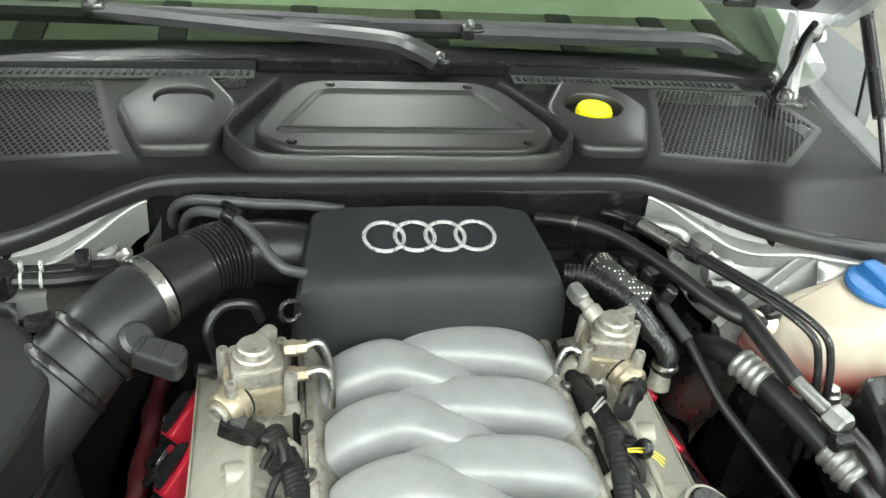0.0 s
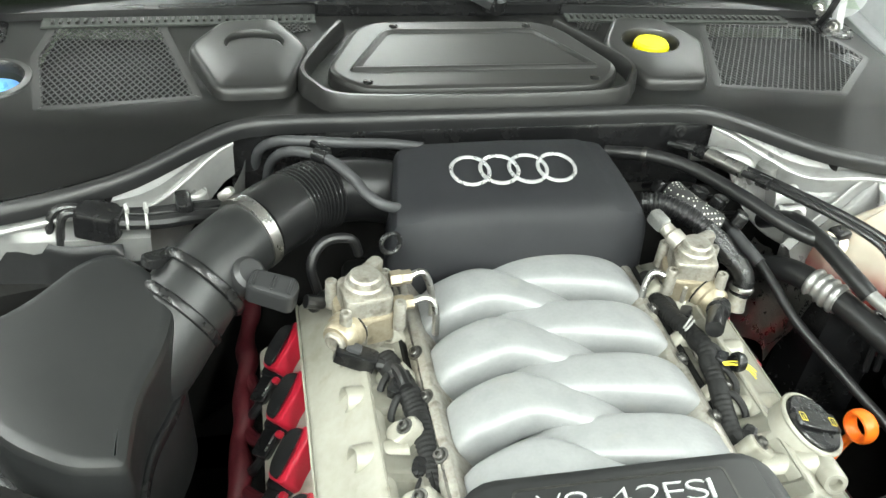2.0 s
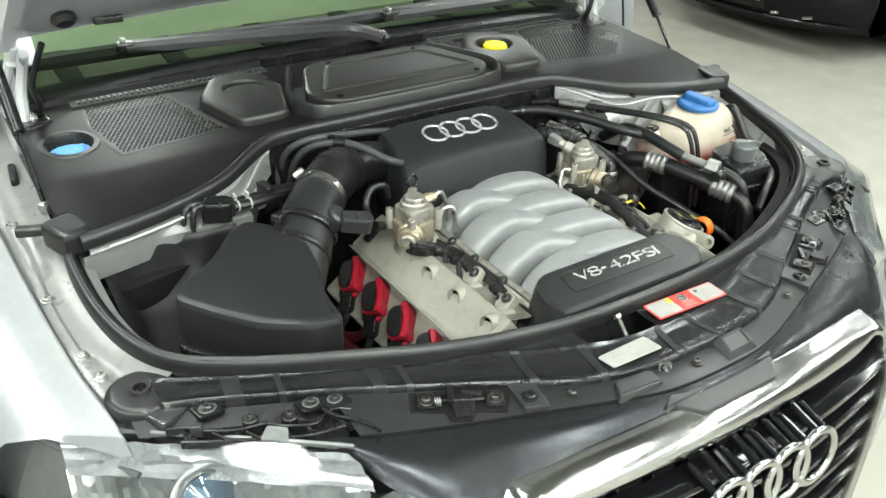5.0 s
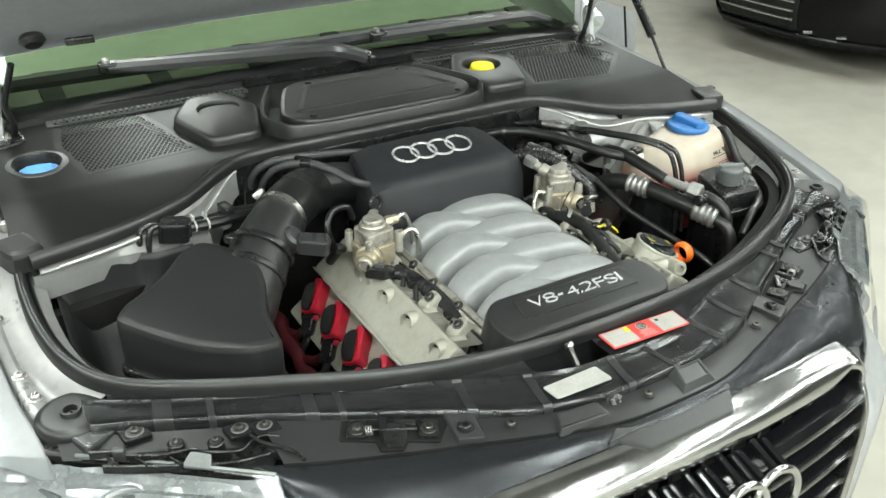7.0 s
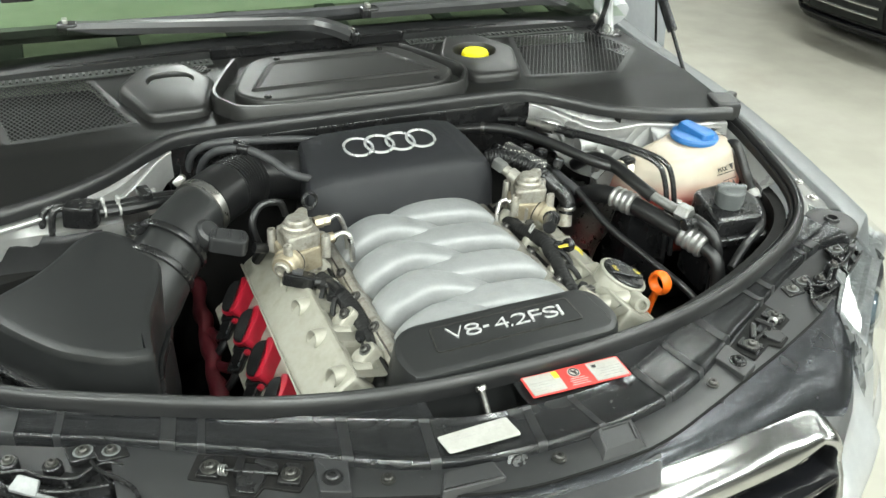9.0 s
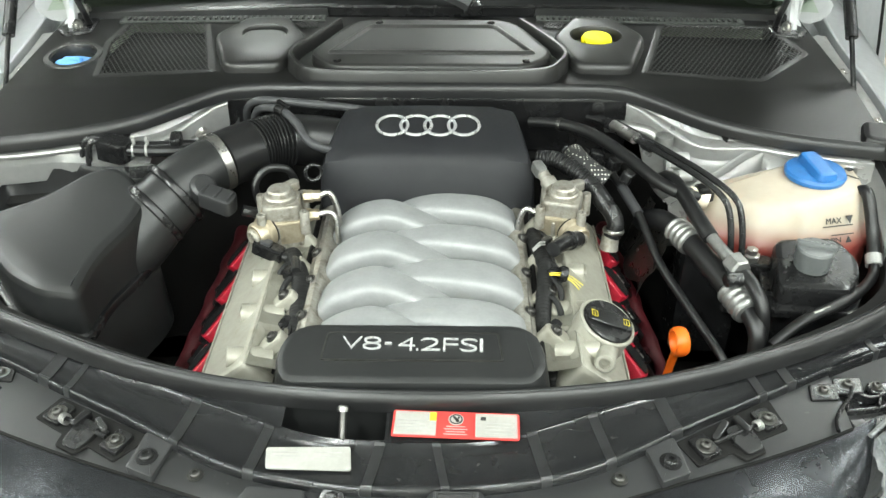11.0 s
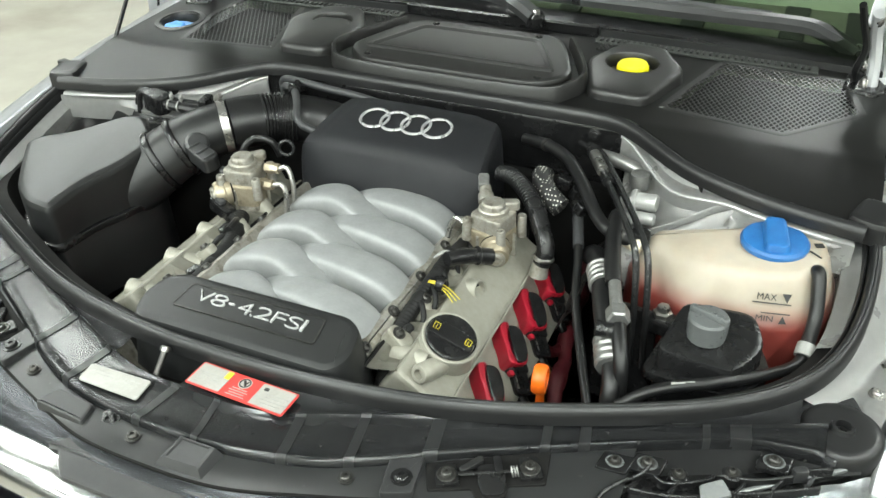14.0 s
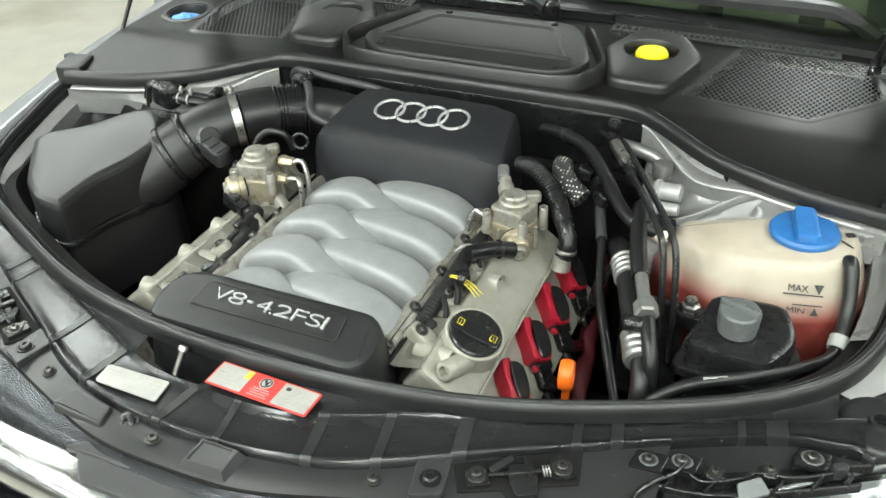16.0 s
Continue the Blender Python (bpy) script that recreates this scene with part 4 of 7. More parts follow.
for s, poly in MESHES.items():
    # black sheet below the openings gives the shade seen through the mesh
    part("mesh_shade", slab(poly, -0.030, -0.026, 0.0004, top=cowl_z), M_DARK, cowl)
    tagged(part("mesh", lattice(poly, lambda x, y: cowl_z(x, y) - 0.0004, 0.0078, 0.0016, 0.0008), M_COWL, cowl, "black diamond mesh"), kind="stuff")
    out = fillet(poly, 0.008)
    rimb = bmesh.new()
    skin(rimb, [[Vector((p.x, p.y, cowl_z(p.x, p.y) + h)) for p in inset(out, d)] for d, h in ((-0.002, 0.0001), (0.0, 0.0005), (0.0085, 0.0005), (0.0105, -0.003))], caps=False)
    part("mesh_rim", rimb, M_COWL, cowl)
for s in (-1, 1):
    poly = [(s * 0.215, 0.912), (s * 0.245, 0.905), (s * 0.262, 0.930), (s * 0.222, 0.944)]
    # dark sheet laid on the panel as shade behind the small mesh
    part("mesh_shade", slab(poly, 0.0005, 0.0012, 0.0003, top=cowl_z), M_DASHDARK, cowl)
    tagged(part("mesh", lattice(poly, lambda x, y: cowl_z(x, y) + 0.0014, 0.0062, 0.0020, 0.002), M_COWL, cowl, "small patch of mesh"), kind="stuff")

# raised reservoir housings
HOUSE = [(0.222, 0.825), (0.256, 0.717), (0.353, 0.714), (0.393, 0.830), (0.345, 0.902), (0.268, 0.908)]


def holed(pts, z0, z1, c, rx, ry, depth, b=0.010, n=72):
    """A raised block with an oval well in its top."""
    bm = bmesh.new()
    P = fillet(pts, 0.018)
    out, hole = [], []
    cv = Vector(c)
    for i in range(n):
        a = 2 * math.pi * i / n
        d = Vector((math.cos(a), math.sin(a)))
        best = None
        for p, q in zip(P, P[1:] + P[:1]):
            e = q - p
            den = d.x * e.y - d.y * e.x
            if abs(den) < 1e-9:
                continue
            w = p - cv
            t, u = (w.x * e.y - w.y * e.x) / den, (w.x * d.y - w.y * d.x) / den
            if t > 0 and -1e-6 <= u <= 1 + 1e-6:
                best = t if best is None else min(best, t)
        out.append(cv + d * best)
        hole.append(cv + Vector((d.x * rx, d.y * ry)))
    Z = lambda p, z: Vector((p.x, p.y, z + 0.10 * (p.y - 0.8)))
    skin(bm, [[Z(p, z0) for p in inset(out, -0.004)], [Z(p, z1 - b) for p in out], [Z(p, z1 - b * 0.62) for p in inset(out, b * 0.08)], [Z(p, z1 - b * 0.29) for p in inset(out, b * 0.29)], [Z(p, z1 - b * 0.08) for p in inset(out, b * 0.62)], [Z(p, z1) for p in inset(out, b)],
              [Z(p, z1) for p in hole], [Z(p, z1 - 0.003) for p in inset(hole, 0.002)], [Z(p, z1 - depth) for p in inset(hole, 0.002)]])
    return bm


part("reservoir_housing", holed(HOUSE, 0.885, 0.925, (0.302, 0.828), 0.047, 0.037, 0.022), M_COWL, cowl, "raised housing with an oval well")
part("reservoir_housing", holed([(-x, y) for x, y in HOUSE][::-1], 0.885, 0.925, (-0.300, 0.835), 0.042, 0.034, 0.010), M_COWL, cowl, "raised housing with a shallow round recess")
part("recess_plate", slab(fillet([(-0.34, 0.80), (-0.26, 0.80), (-0.263, 0.846), (-0.337, 0.846)], 0.022), 0.912, 0.9245, 0.002, top=lambda x, y: 0.1 * (y - 0.8)), M_COWL, cowl)

# central lid in its moat
LID = [(-0.168, 0.690, 0.03), (0.168, 0.690, 0.03), (0.217, 0.742, 0.04), (0.150, 0.902, 0.05), (-0.150, 0.902, 0.05), (-0.217, 0.742, 0.04)]
part("lid_skirt", slab([(-0.200, 0.676, 0.02), (0.200, 0.676, 0.02), (0.25, 0.74, 0.05), (0.18, 0.93, 0.05), (-0.18, 0.93, 0.05), (-0.25, 0.74, 0.05)], 0.88, 0.905, 0.006, 0.02), M_DASHDARK, cowl)
U = spline([(-0.170, 0.905, 0.928), (-0.205, 0.835, 0.928), (-0.236, 0.755, 0.928), (-0.224, 0.712, 0.925), (-0.180, 0.681, 0.922), (0, 0.676, 0.921), (0.180, 0.681, 0.922), (0.224, 0.712, 0.925), (0.236, 0.755, 0.928), (0.205, 0.835, 0.928), (0.170, 0.905, 0.928)], 7)
part("lid_rim", sweep(U, [(-0.006, -0.030), (0.010, -0.036), (0.007, -0.004), (0.004, 0.002), (-0.001, 0.002), (-0.004, -0.003)]), M_COWL, cowl, "raised rim round the lid")
lid = part("lid", slab(LID, 0.900, 0.928, 0.007, 0.03, top=lambda x, y: 0.03 * (y - 0.8)), M_LID, cowl, "black service lid held by four screws")
TRAP = [(-0.185, 0.738, 0.014), (0.185, 0.738, 0.014), (0.118, 0.868, 0.02), (-0.118, 0.868, 0.02)]
ridge_out = fillet(TRAP, 0.015, 6)
part("raised_border", skin(bmesh.new(), [[Vector((p.x, p.y, z + 0.03 * (p.y - 0.8))) for p in inset(ridge_out, d)] for d, z in ((-0.001, 0.9272), (0.003, 0.9315), (0.006, 0.9325), (0.009, 0.9318), (0.0125, 0.9276))], caps=False), M_LID, lid, "glossy raised border", 60)
for x, y in ((-0.160, 0.709), (0.163, 0.709), (-0.100, 0.880), (0.108, 0.880)):
    part("screw", lathe([(0.007, 0), (0.007, 0.0015), (0.005, 0.003), (0, 0.003)], Matrix.Translation((x, y, 0.9275 + 0.03 * (y - 0.8))), 14), M_BLACK, lid)
    slots = bmesh.new()
    for a in (0, 90):
        box(0.010, 0.0022, 0.001, pose(x, y, 0.9311 + 0.03 * (y - 0.8) + a * 2e-6, 0, 0, a + 20), 0.0003, bm=slots)
    part("screw_cross", slots, M_ZINC, lid)

lid.location.x += 0.006

# side boxes and washer opening
for s in (-1, 1):
    part("corner_box", slab([(s * 0.606, 0.540), (s * 0.668, 0.512), (s * 0.706, 0.530), (s * 0.708, 0.735), (s * 0.600, 0.728)], 0.860, 0.8985, 0.007, 0.016, taper=0.004, top=lambda x, y: cowl_z(x, y) - cowl_z(x, 0.72)), M_COWL, cowl, "raised square corner cover")
for s in (-1, 1):
    row = bmesh.new()
    for i in range(34):
        x = s * (0.215 + 0.0112 * i)
        box(0.0045, 0.014, 0.003, Matrix.Translation((x, 0.952 - 0.04 * x * x, cowl_z(x, 0.95) + 0.006)), 0.0006, bm=row)
    tagged(part("drain_comb", row, M_COWL, cowl, "row of drain slots"), kind="stuff")
    # dark sheet on the panel as the shade between the slots
    part("slot_shade", slab([(s * 0.205, 0.938), (s * 0.60, 0.925), (s * 0.60, 0.955), (s * 0.205, 0.966)], 0.001, 0.0045, 0.001, top=cowl_z), M_DASHDARK, cowl)
WELL = [Vector((-0.640 + 0.042 * math.cos(a), 0.784 + 0.046 * math.sin(a), 0)) for a in (2 * math.pi * k / 32 for k in range(32))]
part("washer_rim", skin(bmesh.new(), [[Vector((-0.640 + (p.x + 0.640) * k, 0.784 + (p.y - 0.784) * k, cowl_z(p.x, p.y) + h)) for p in WELL] for k, h in ((1.22, -0.001), (1.18, 0.002), (0.98, 0.003), (0.94, 0.0), (0.92, -0.012))], caps=False), M_COWL, cowl, "rim of the filler opening")
part("washer_well", skin(bmesh.new(), [[Vector((-0.640 + (p.x + 0.640) * k, 0.784 + (p.y - 0.784) * k, z)) for p in WELL[::-1]] for k, z in ((0.99, 0.900), (0.95, 0.850), (0.05, 0.849))], caps=False), M_DASHDARK, cowl, "dark filler opening")

# ---- front crossmember ----
cross = thing("front_crossmember", "black plastic radiator crossmember with ribs and screws", "crossmember", at=(0, 0, 0.76))
for a, b, k in ((-0.66, -0.142, 24), (-0.026, 0.66, 30)):
    part("inner_tray", sheet(lambda x, v: Vector((x, front_y(x) - 0.008 + (tray_in(x) - 0.004 - front_y(x) + 0.008) * v, 0.794 - 0.003 * math.sin(v * math.pi))), frange(a, b, k), frange(0, 1, 4), 0.003), M_TRAY, cross, "glossy black tray beside the seal")
# black box below the gap in the tray, as its deep shade
part("tray_pit", box(0.13, 0.06, 0.02, Matrix.Translation((-0.084, -0.002, 0.700)), 0.002), M_DARK, cross, "black box for the shade in the tray opening")
# (share of the way from inner to outer edge, height): lip, flat top, rounded shoulder, front wall
CH = [(-0.04, -0.012), (-0.03, 0.003), (0.0, 0.0055), (0.03, 0.0045), (0.07, 0.0005), (0.3, 0.0), (0.6, 0.0), (0.84, 0.0005), (0.88, 0.0022), (0.92, 0.0022), (0.955, 0.0004), (0.98, -0.003), (0.995, -0.008), (1.0, -0.014), (1.0, -0.024)]


def channel(x, k, h=0.0):
    v, dz = CH[k]
    return Vector((x, tray_in(x) + (tray_out(x) - tray_in(x)) * v, 0.788 + dz + h - 0.004 * x * x))


part("channel", sheet(channel, frange(-0.69, 0.69, 110), range(len(CH)), 0.003), M_TRAY, cross, "glossy black channel", 60)
for x, w, g in ((-0.60, 0.022, 3), (-0.545, 0.008, 3), (-0.43, 0.016, 3), (-0.395, 0.008, 3), (-0.245, 0.012, 3), (-0.155, 0.012, 3), (-0.03, 0.012, 3), (0.03, 0.009, 3),
                (0.135, 0.012, 3), (0.205, 0.011, 3), (0.285, 0.015, 3), (0.40, 0.010, 3), (0.44, 0.012, 3), (0.565, 0.008, 3), (0.60, 0.022, 3)):
    sl = 0.35 * (1 if x > 0 else -1)
    part("strap", sheet(lambda u, k: channel(x + u * w / 2 + sl * (tray_in(x) - channel(x, k).y) * 0.5, k, 0.0014), [-1, -0.8, 0.8, 1], range(g, len(CH)), 0.0025), M_SATIN, cross)
part("outer_plate", sheet(lambda x, v: Vector((x, tray_out(x) + (seam_y(x) - 0.001 - tray_out(x)) * v, 0.780 - 0.004 * v + 0.002 * math.sin(v * 3.1))), frange(-0.50, 0.50, 50), frange(0, 1, 5), 0.003), M_SATIN, cross, "dark plate in front of the channel")
seam = [Vector((x, seam_y(x) - 0.001, 0.776)) for x in frange(-0.50, 0.50, 50)]
part("seam_gap", sweep(seam, [(-0.0015, -0.004), (0.0015, -0.004), (0.0015, 0.0004), (-0.0015, 0.0004)]), M_DARK, cross)
for s in (-1, 1):
    # rounded end pad with its hollow screw boss
    part("end_pad", lathe([(0.046, -0.034), (0.046, -0.012), (0.0445, -0.007), (0.041, -0.004), (0.034, -0.003), (0.014, -0.004), (0.0125, 0.001), (0.009, 0.001), (0.0085, -0.008), (0, -0.008)], Matrix.Translation((s * 0.705, 0.206 if s > 0 else 0.228, 0.789)), 36), M_RUBBER, cross, "rounded end pad with a hollow boss", 50)
    part("end_screw", screw_head(Matrix.Translation((s * 0.705, 0.206 if s > 0 else 0.228, 0.779)), 0.005), M_BLACK, cross)
    part("end_web", slab([(s * 0.60, 0.205), (s * 0.70, 0.15), (s * 0.735, 0.23), (s * 0.71, 0.285), (s * 0.66, 0.262)], 0.765, 0.780, 0.003, 0.012), M_TRAY, cross)
    # lamp brackets: a plate with two moulded ridges, bosses and screws
    part("lamp_bracket", sheet(lambda u, v: Vector((s * (0.47 + 0.26 * u), (0.082 + 0.115 * u) + (0.038 + 0.125 * u - 0.082 - 0.115 * u) * v, 0.775 - 0.010 * v)), frange(0, 1, 22), frange(0, 1, 4), 0.004), M_PLATE, cross, "black lamp bracket")
    WALL = [(-0.0018, -0.008), (0.0018, -0.008), (0.0018, 0.003), (0.0008, 0.0042), (-0.0008, 0.0042), (-0.0018, 0.003)]
    part("bracket_ridge", sweep(spline([(s * x, y, 0.777) for x, y in ((0.488, 0.058), (0.505, 0.070), (0.522, 0.066), (0.540, 0.058), (0.575, 0.076), (0.590, 0.090), (0.625, 0.098), (0.660, 0.118), (0.672, 0.132), (0.700, 0.146))], 5), WALL), M_BLACK, cross, "moulded ridge")
    part("bracket_ridge", sweep(spline([(s * x, y, 0.771) for x, y in ((0.492, 0.040), (0.530, 0.044), (0.560, 0.052), (0.600, 0.072), (0.640, 0.092), (0.690, 0.120))], 5), WALL), M_BLACK, cross, "moulded ridge")
    for x, y in ((0.508, 0.052), (0.548, 0.060), (0.612, 0.086), (0.648, 0.106), (0.678, 0.124)):
        part("cross_rib", box(0.003, 0.022, 0.010, pose(s * x, y - 0.004, 0.774, 0, 0, s * -25), 0.0008), M_BLACK, cross)
    part("bracket_post", box(0.016, 0.010, 0.016, pose(s * 0.668, 0.124, 0.780, 0, 0, s * 27), 0.002), M_PLATE, cross)
    part("edge_cord", tube([(s * x, y, 0.783) for x, y in ((0.520, 0.074), (0.512, 0.055), (0.496, 0.037), (0.483, 0.018), (0.478, 0.0))], 0.0026, 8), M_BLACK, cross, "black edging cord")
    for x, y, z, r in ((0.483, 0.063, 0.787, 0.0060), (0.516, 0.075, 0.786, 0.0066), (0.641, 0.131, 0.785, 0.0070)) if s > 0 else ((0.498, 0.083, 0.787, 0.0060), (0.527, 0.094, 0.786, 0.0066), (0.643, 0.154, 0.785, 0.0070)):
        pad = part("screw_plate", slab([(s * (x - 0.019), y - 0.015), (s * (x + 0.015), y - 0.013), (s * (x + 0.020), y + 0.014), (s * (x - 0.014), y + 0.012)], z - 0.010, z - 0.004, 0.0015, 0.004), M_BLACK, cross)
        part("washer", torus(Matrix.Translation((s * x, y, z - 0.004)), r * 1.30, 0.0012, 20, 6, sx=1.15), M_SMOKE, pad, "dusty washer")
        part("screw", screw_head(Matrix.Translation((s * x, y, z - 0.004)), r * 0.85), M_ZINC, pad)
    for x, y in ((0.550, 0.074), (0.602, 0.098)) if s > 0 else ((0.560, 0.088), (0.604, 0.110)):
        boss = part("screw_boss", lathe([(0.011, -0.012), (0.0105, 0.0), (0.009, 0.0015), (0, 0.0015)], Matrix.Translation((s * x, y, 0.779)), 18), M_BLACK, cross)
        part("screw", screw_head(Matrix.Translation((s * x, y, 0.7805)), 0.005), M_ZINC, boss)
    # square tab and small screws
    part("square_tab", slab([(s * 0.256, -0.026), (s * 0.292, -0.014), (s * 0.300, -0.064), (s * 0.268, -0.078)], 0.777, 0.7865, 0.0015, 0.003), M_PLATE, cross, "square screw tab")
    part("tab_screw", screw_head(Matrix.Translation((s * 0.281, -0.050, 0.7865)), 0.008), M_BLACK, cross)
    part("small_screw", screw_head(Matrix.Translation((s * 0.224, -0.070, 0.781)), 0.006), M_ZINC, cross)
part("centre_platform", slab([(-0.128, -0.150), (0.094, -0.146), (0.082, -0.086), (-0.060, -0.090), (-0.080, -0.118)], 0.750, 0.7793, 0.0015, 0.006, top=lambda x, y: -0.24 * max(0.0, -0.108 - y)), M_PLATE, cross, "stepped platform before the channel")
def centre_box():
    """Four-sided box with a raised rim round its sunk top."""
    base, top = [(0.006, -0.140), (0.088, -0.138), (0.092, -0.088), (0.012, -0.087)], [(0.022, -0.128), (0.072, -0.126), (0.076, -0.098), (0.029, -0.098)]
    bm, up = bmesh.new(), lambda p, d: Vector((p[0], p[1], 0.7965 + 0.26 * (p[1] + 0.093) - d))
    cx, cy = sum(p[0] for p in top) / 4, sum(p[1] for p in top) / 4
    shrunk = [[(cx + (x - cx) * k, cy + (y - cy) * k) for x, y in top] for k in (0.90, 0.80)]
    return skin(bm, [[Vector((*p, 0.762)) for p in base], [up(p, 0.002) for p in top], [up(p, 0.0) for p in shrunk[0]], [up(p, 0.0) for p in shrunk[1]], [up(p, 0.0022) for p in [(cx + (x - cx) * 0.76, cy + (y - cy) * 0.76) for x, y in top]]])


part("centre_box", centre_box(), M_PLATE, cross, "raised black box with a sunk top", 20)
part("low_box", slab([(-0.178, -0.113), (-0.100, -0.119), (-0.104, -0.092), (-0.164, -0.086)], 0.765, 0.7875, 0.003, 0.004, taper=0.005, top=lambda x, y: 0.12 * (y + 0.09)), M_PLATE, cross, "low raised box")
part("catch_screw", screw_head(aim((-0.076, -0.099, 0.778), (0, -0.6, 0.8)), 0.009), M_BLACK, cross)
part("catch_screw", screw_head(Matrix.Translation((-0.030, -0.112, 0.7815)), 0.006), M_ZINC, cross)

# bonnet catches
for s in (-1, 1):
    latch = thing("bonnet_catch", "black and steel bonnet catch set in a black plate for the shade of the recess", "catch", "bonnet catches", at=(s * 0.36, 0.0, 0.775))
    R = pose(s * 0.362, -0.006, 0.784, 0, 0, s * 28)
    # flat black plate, coloured as the shade of a recess
    part("well", slab([(-0.066, -0.016), (-0.020, -0.018), (-0.014, -0.034), (0.014, -0.034), (0.020, -0.018), (0.060, -0.020), (0.074, 0.026), (-0.066, 0.022)], -0.006, -0.0025, 0.001, 0.003, m=R), M_DARK, latch, "black plate for the shade of the recess")
    part("hook", slab([(-0.012, -0.030), (0.010, -0.030), (0.015, -0.010), (0.012, 0.008), (-0.014, 0.008), (-0.016, -0.010)], -0.003, 0.003, 0.001, 0.005, m=R @ pose(0.004, 0.0, 0.001, 8, 0, 0)), M_BLACK, latch, "black catch hook")
    part("lever", box(0.030, 0.009, 0.008, R @ pose(-0.016 * s, 0.008, 0.004, 0, -10, 24 * s), 0.002), M_GLOSS, latch, "glossy lever")
    part("bracket", box(0.010, 0.026, 0.012, R @ pose(0.012 * s, 0.004, 0.002, 0, 0, 0), 0.002), M_BLACK, latch)
    for i in range(3):
        part("spring_turn", torus(R @ pose((0.026 + 0.003 * i) * s, -0.004, 0.003, 0, 80, 0), 0.0055, 0.0011, 18, 6), M_PIPE, latch, "bright spring turn")
    part("pin", tube([R @ Vector((-0.032 * s, -0.002, 0.003)), R @ Vector((0.034 * s, -0.003, 0.003))], 0.0024, 8), M_BLACK, latch)
    for dx in (-0.044, 0.046):
        lug = part("lug", slab([(-0.013, -0.014), (0.013, -0.014), (0.011, 0.016), (-0.011, 0.016)], -0.003, 0.0025, 0.0012, 0.004, m=R @ Matrix.Translation((dx, 0, 0))), M_BLACK, latch)
        part("washer", torus(R @ Matrix.Translation((dx, -0.001, 0.003)), 0.0095, 0.0016, 20, 6), M_ZINC, lug, "bright washer")
        part("screw", screw_head(R @ Matrix.Translation((dx, -0.001, 0.0025)), 0.0058), M_ZINC, lug)

# labels and stud
white = thing("paper_label", "small off-white paper label stuck on the crossmember", "label", at=(-0.105, -0.057, 0.79))
part("paper", slab([(-0.153, -0.040), (-0.062, -0.038), (-0.058, -0.071), (-0.149, -0.069)], 0.7905, 0.7925, 0.0006, 0.004), M_WHITE, white)
bars = bmesh.new()
for i, (x, w) in enumerate(((-0.13, 0.03), (-0.085, 0.028), (-0.125, 0.034), (-0.083, 0.02))):
    box(w, 0.0012, 0.0005, Matrix.Translation((x, -0.047 - 0.005 * (i // 2), 0.7926)), 0.0002, bm=bars)
part("print", bars, M_PRINT, white, "faint grey print")
red = thing("warning_label", "red and white warning label with a round pictogram", "label", at=(0.05, -0.01, 0.795))
LX0, LX1, LY0, LY1, LZ = -0.018, 0.122, -0.029, 0.010, 0.7995
LR = pose(0, 0, 0, 0, 0, -2.2)
part("red_sheet", slab([(LX0, LY0), (LX1, LY0), (LX1, LY1), (LX0, LY1)], LZ - 0.0012, LZ, 0.0003, 0.003, m=LR), M_LABELRED, red, "red sheet with border")
part("white_field", box(0.046, 0.0345, 0.0008, LR @ Matrix.Translation((LX0 + 0.0255, (LY0 + LY1) / 2, LZ + 0.0004)), 0.0003), M_WHITE, red)
part("white_field", box(0.046, 0.0345, 0.0008, LR @ Matrix.Translation((LX1 - 0.0255, (LY0 + LY1) / 2, LZ + 0.0004)), 0.0003), M_WHITE, red)
part("yellow_mark", box(0.0075, 0.012, 0.0008, LR @ Matrix.Translation((LX0 + 0.0445, LY1 - 0.0095, LZ + 0.0011)), 0.0003), M_LABELYEL, red)
part("pictogram", lathe([(0.0085, 0), (0.0085, 0.0006), (0, 0.0006)], LR @ Matrix.Translation(((LX0 + LX1) / 2, LY1 - 0.012, LZ + 0.0001)), 24), M_WHITE, red, "pale round pictogram")
picto = torus(LR @ Matrix.Translation(((LX0 + LX1) / 2, LY1 - 0.012, LZ + 0.0008)), 0.0066, 0.0008, 24, 6)
box(0.003, 0.010, 0.0005, LR @ pose((LX0 + LX1) / 2, LY1 - 0.012, LZ + 0.0009, 0, 0, 35), 0.0002, bm=picto)
box(0.002, 0.008, 0.0005, LR @ pose((LX0 + LX1) / 2 + 0.002, LY1 - 0.012, LZ + 0.0009, 0, 0, -20), 0.0002, bm=picto)
box(0.006, 0.005, 0.0005, LR @ pose(LX1 - 0.040, LY1 - 0.010, LZ + 0.001, 0, 0, 0), 0.0002, bm=picto)
part("pictogram_print", picto, M_PRINTDARK, red)
bars = bmesh.new()
for i in range(4):
    for cx, w in ((LX0 + 0.022, 0.034), (LX1 - 0.022, 0.034)):
        box(w - 0.006 * (i % 2), 0.0011, 0.0004, LR @ Matrix.Translation((cx, LY1 - 0.016 - 0.0048 * i, LZ + 0.001)), 0.0002, bm=bars)
    box(0.026 - 0.005 * (i % 2), 0.0012, 0.0004, LR @ Matrix.Translation(((LX0 + LX1) / 2, LY0 + 0.005 + 0.0038 * i, LZ + 0.0004)), 0.0002, bm=bars)
part("print", bars, M_PRINT, red, "lines of small print")
stud = thing("catch_stud", "bright steel stud standing in the tray opening", "bolt", at=(-0.074, 0.0, 0.76))
part("shank", tube([(-0.074, -0.022, 0.778), (-0.074, 0.004, 0.802)], 0.0042, 12, 2), M_ZINC, stud)
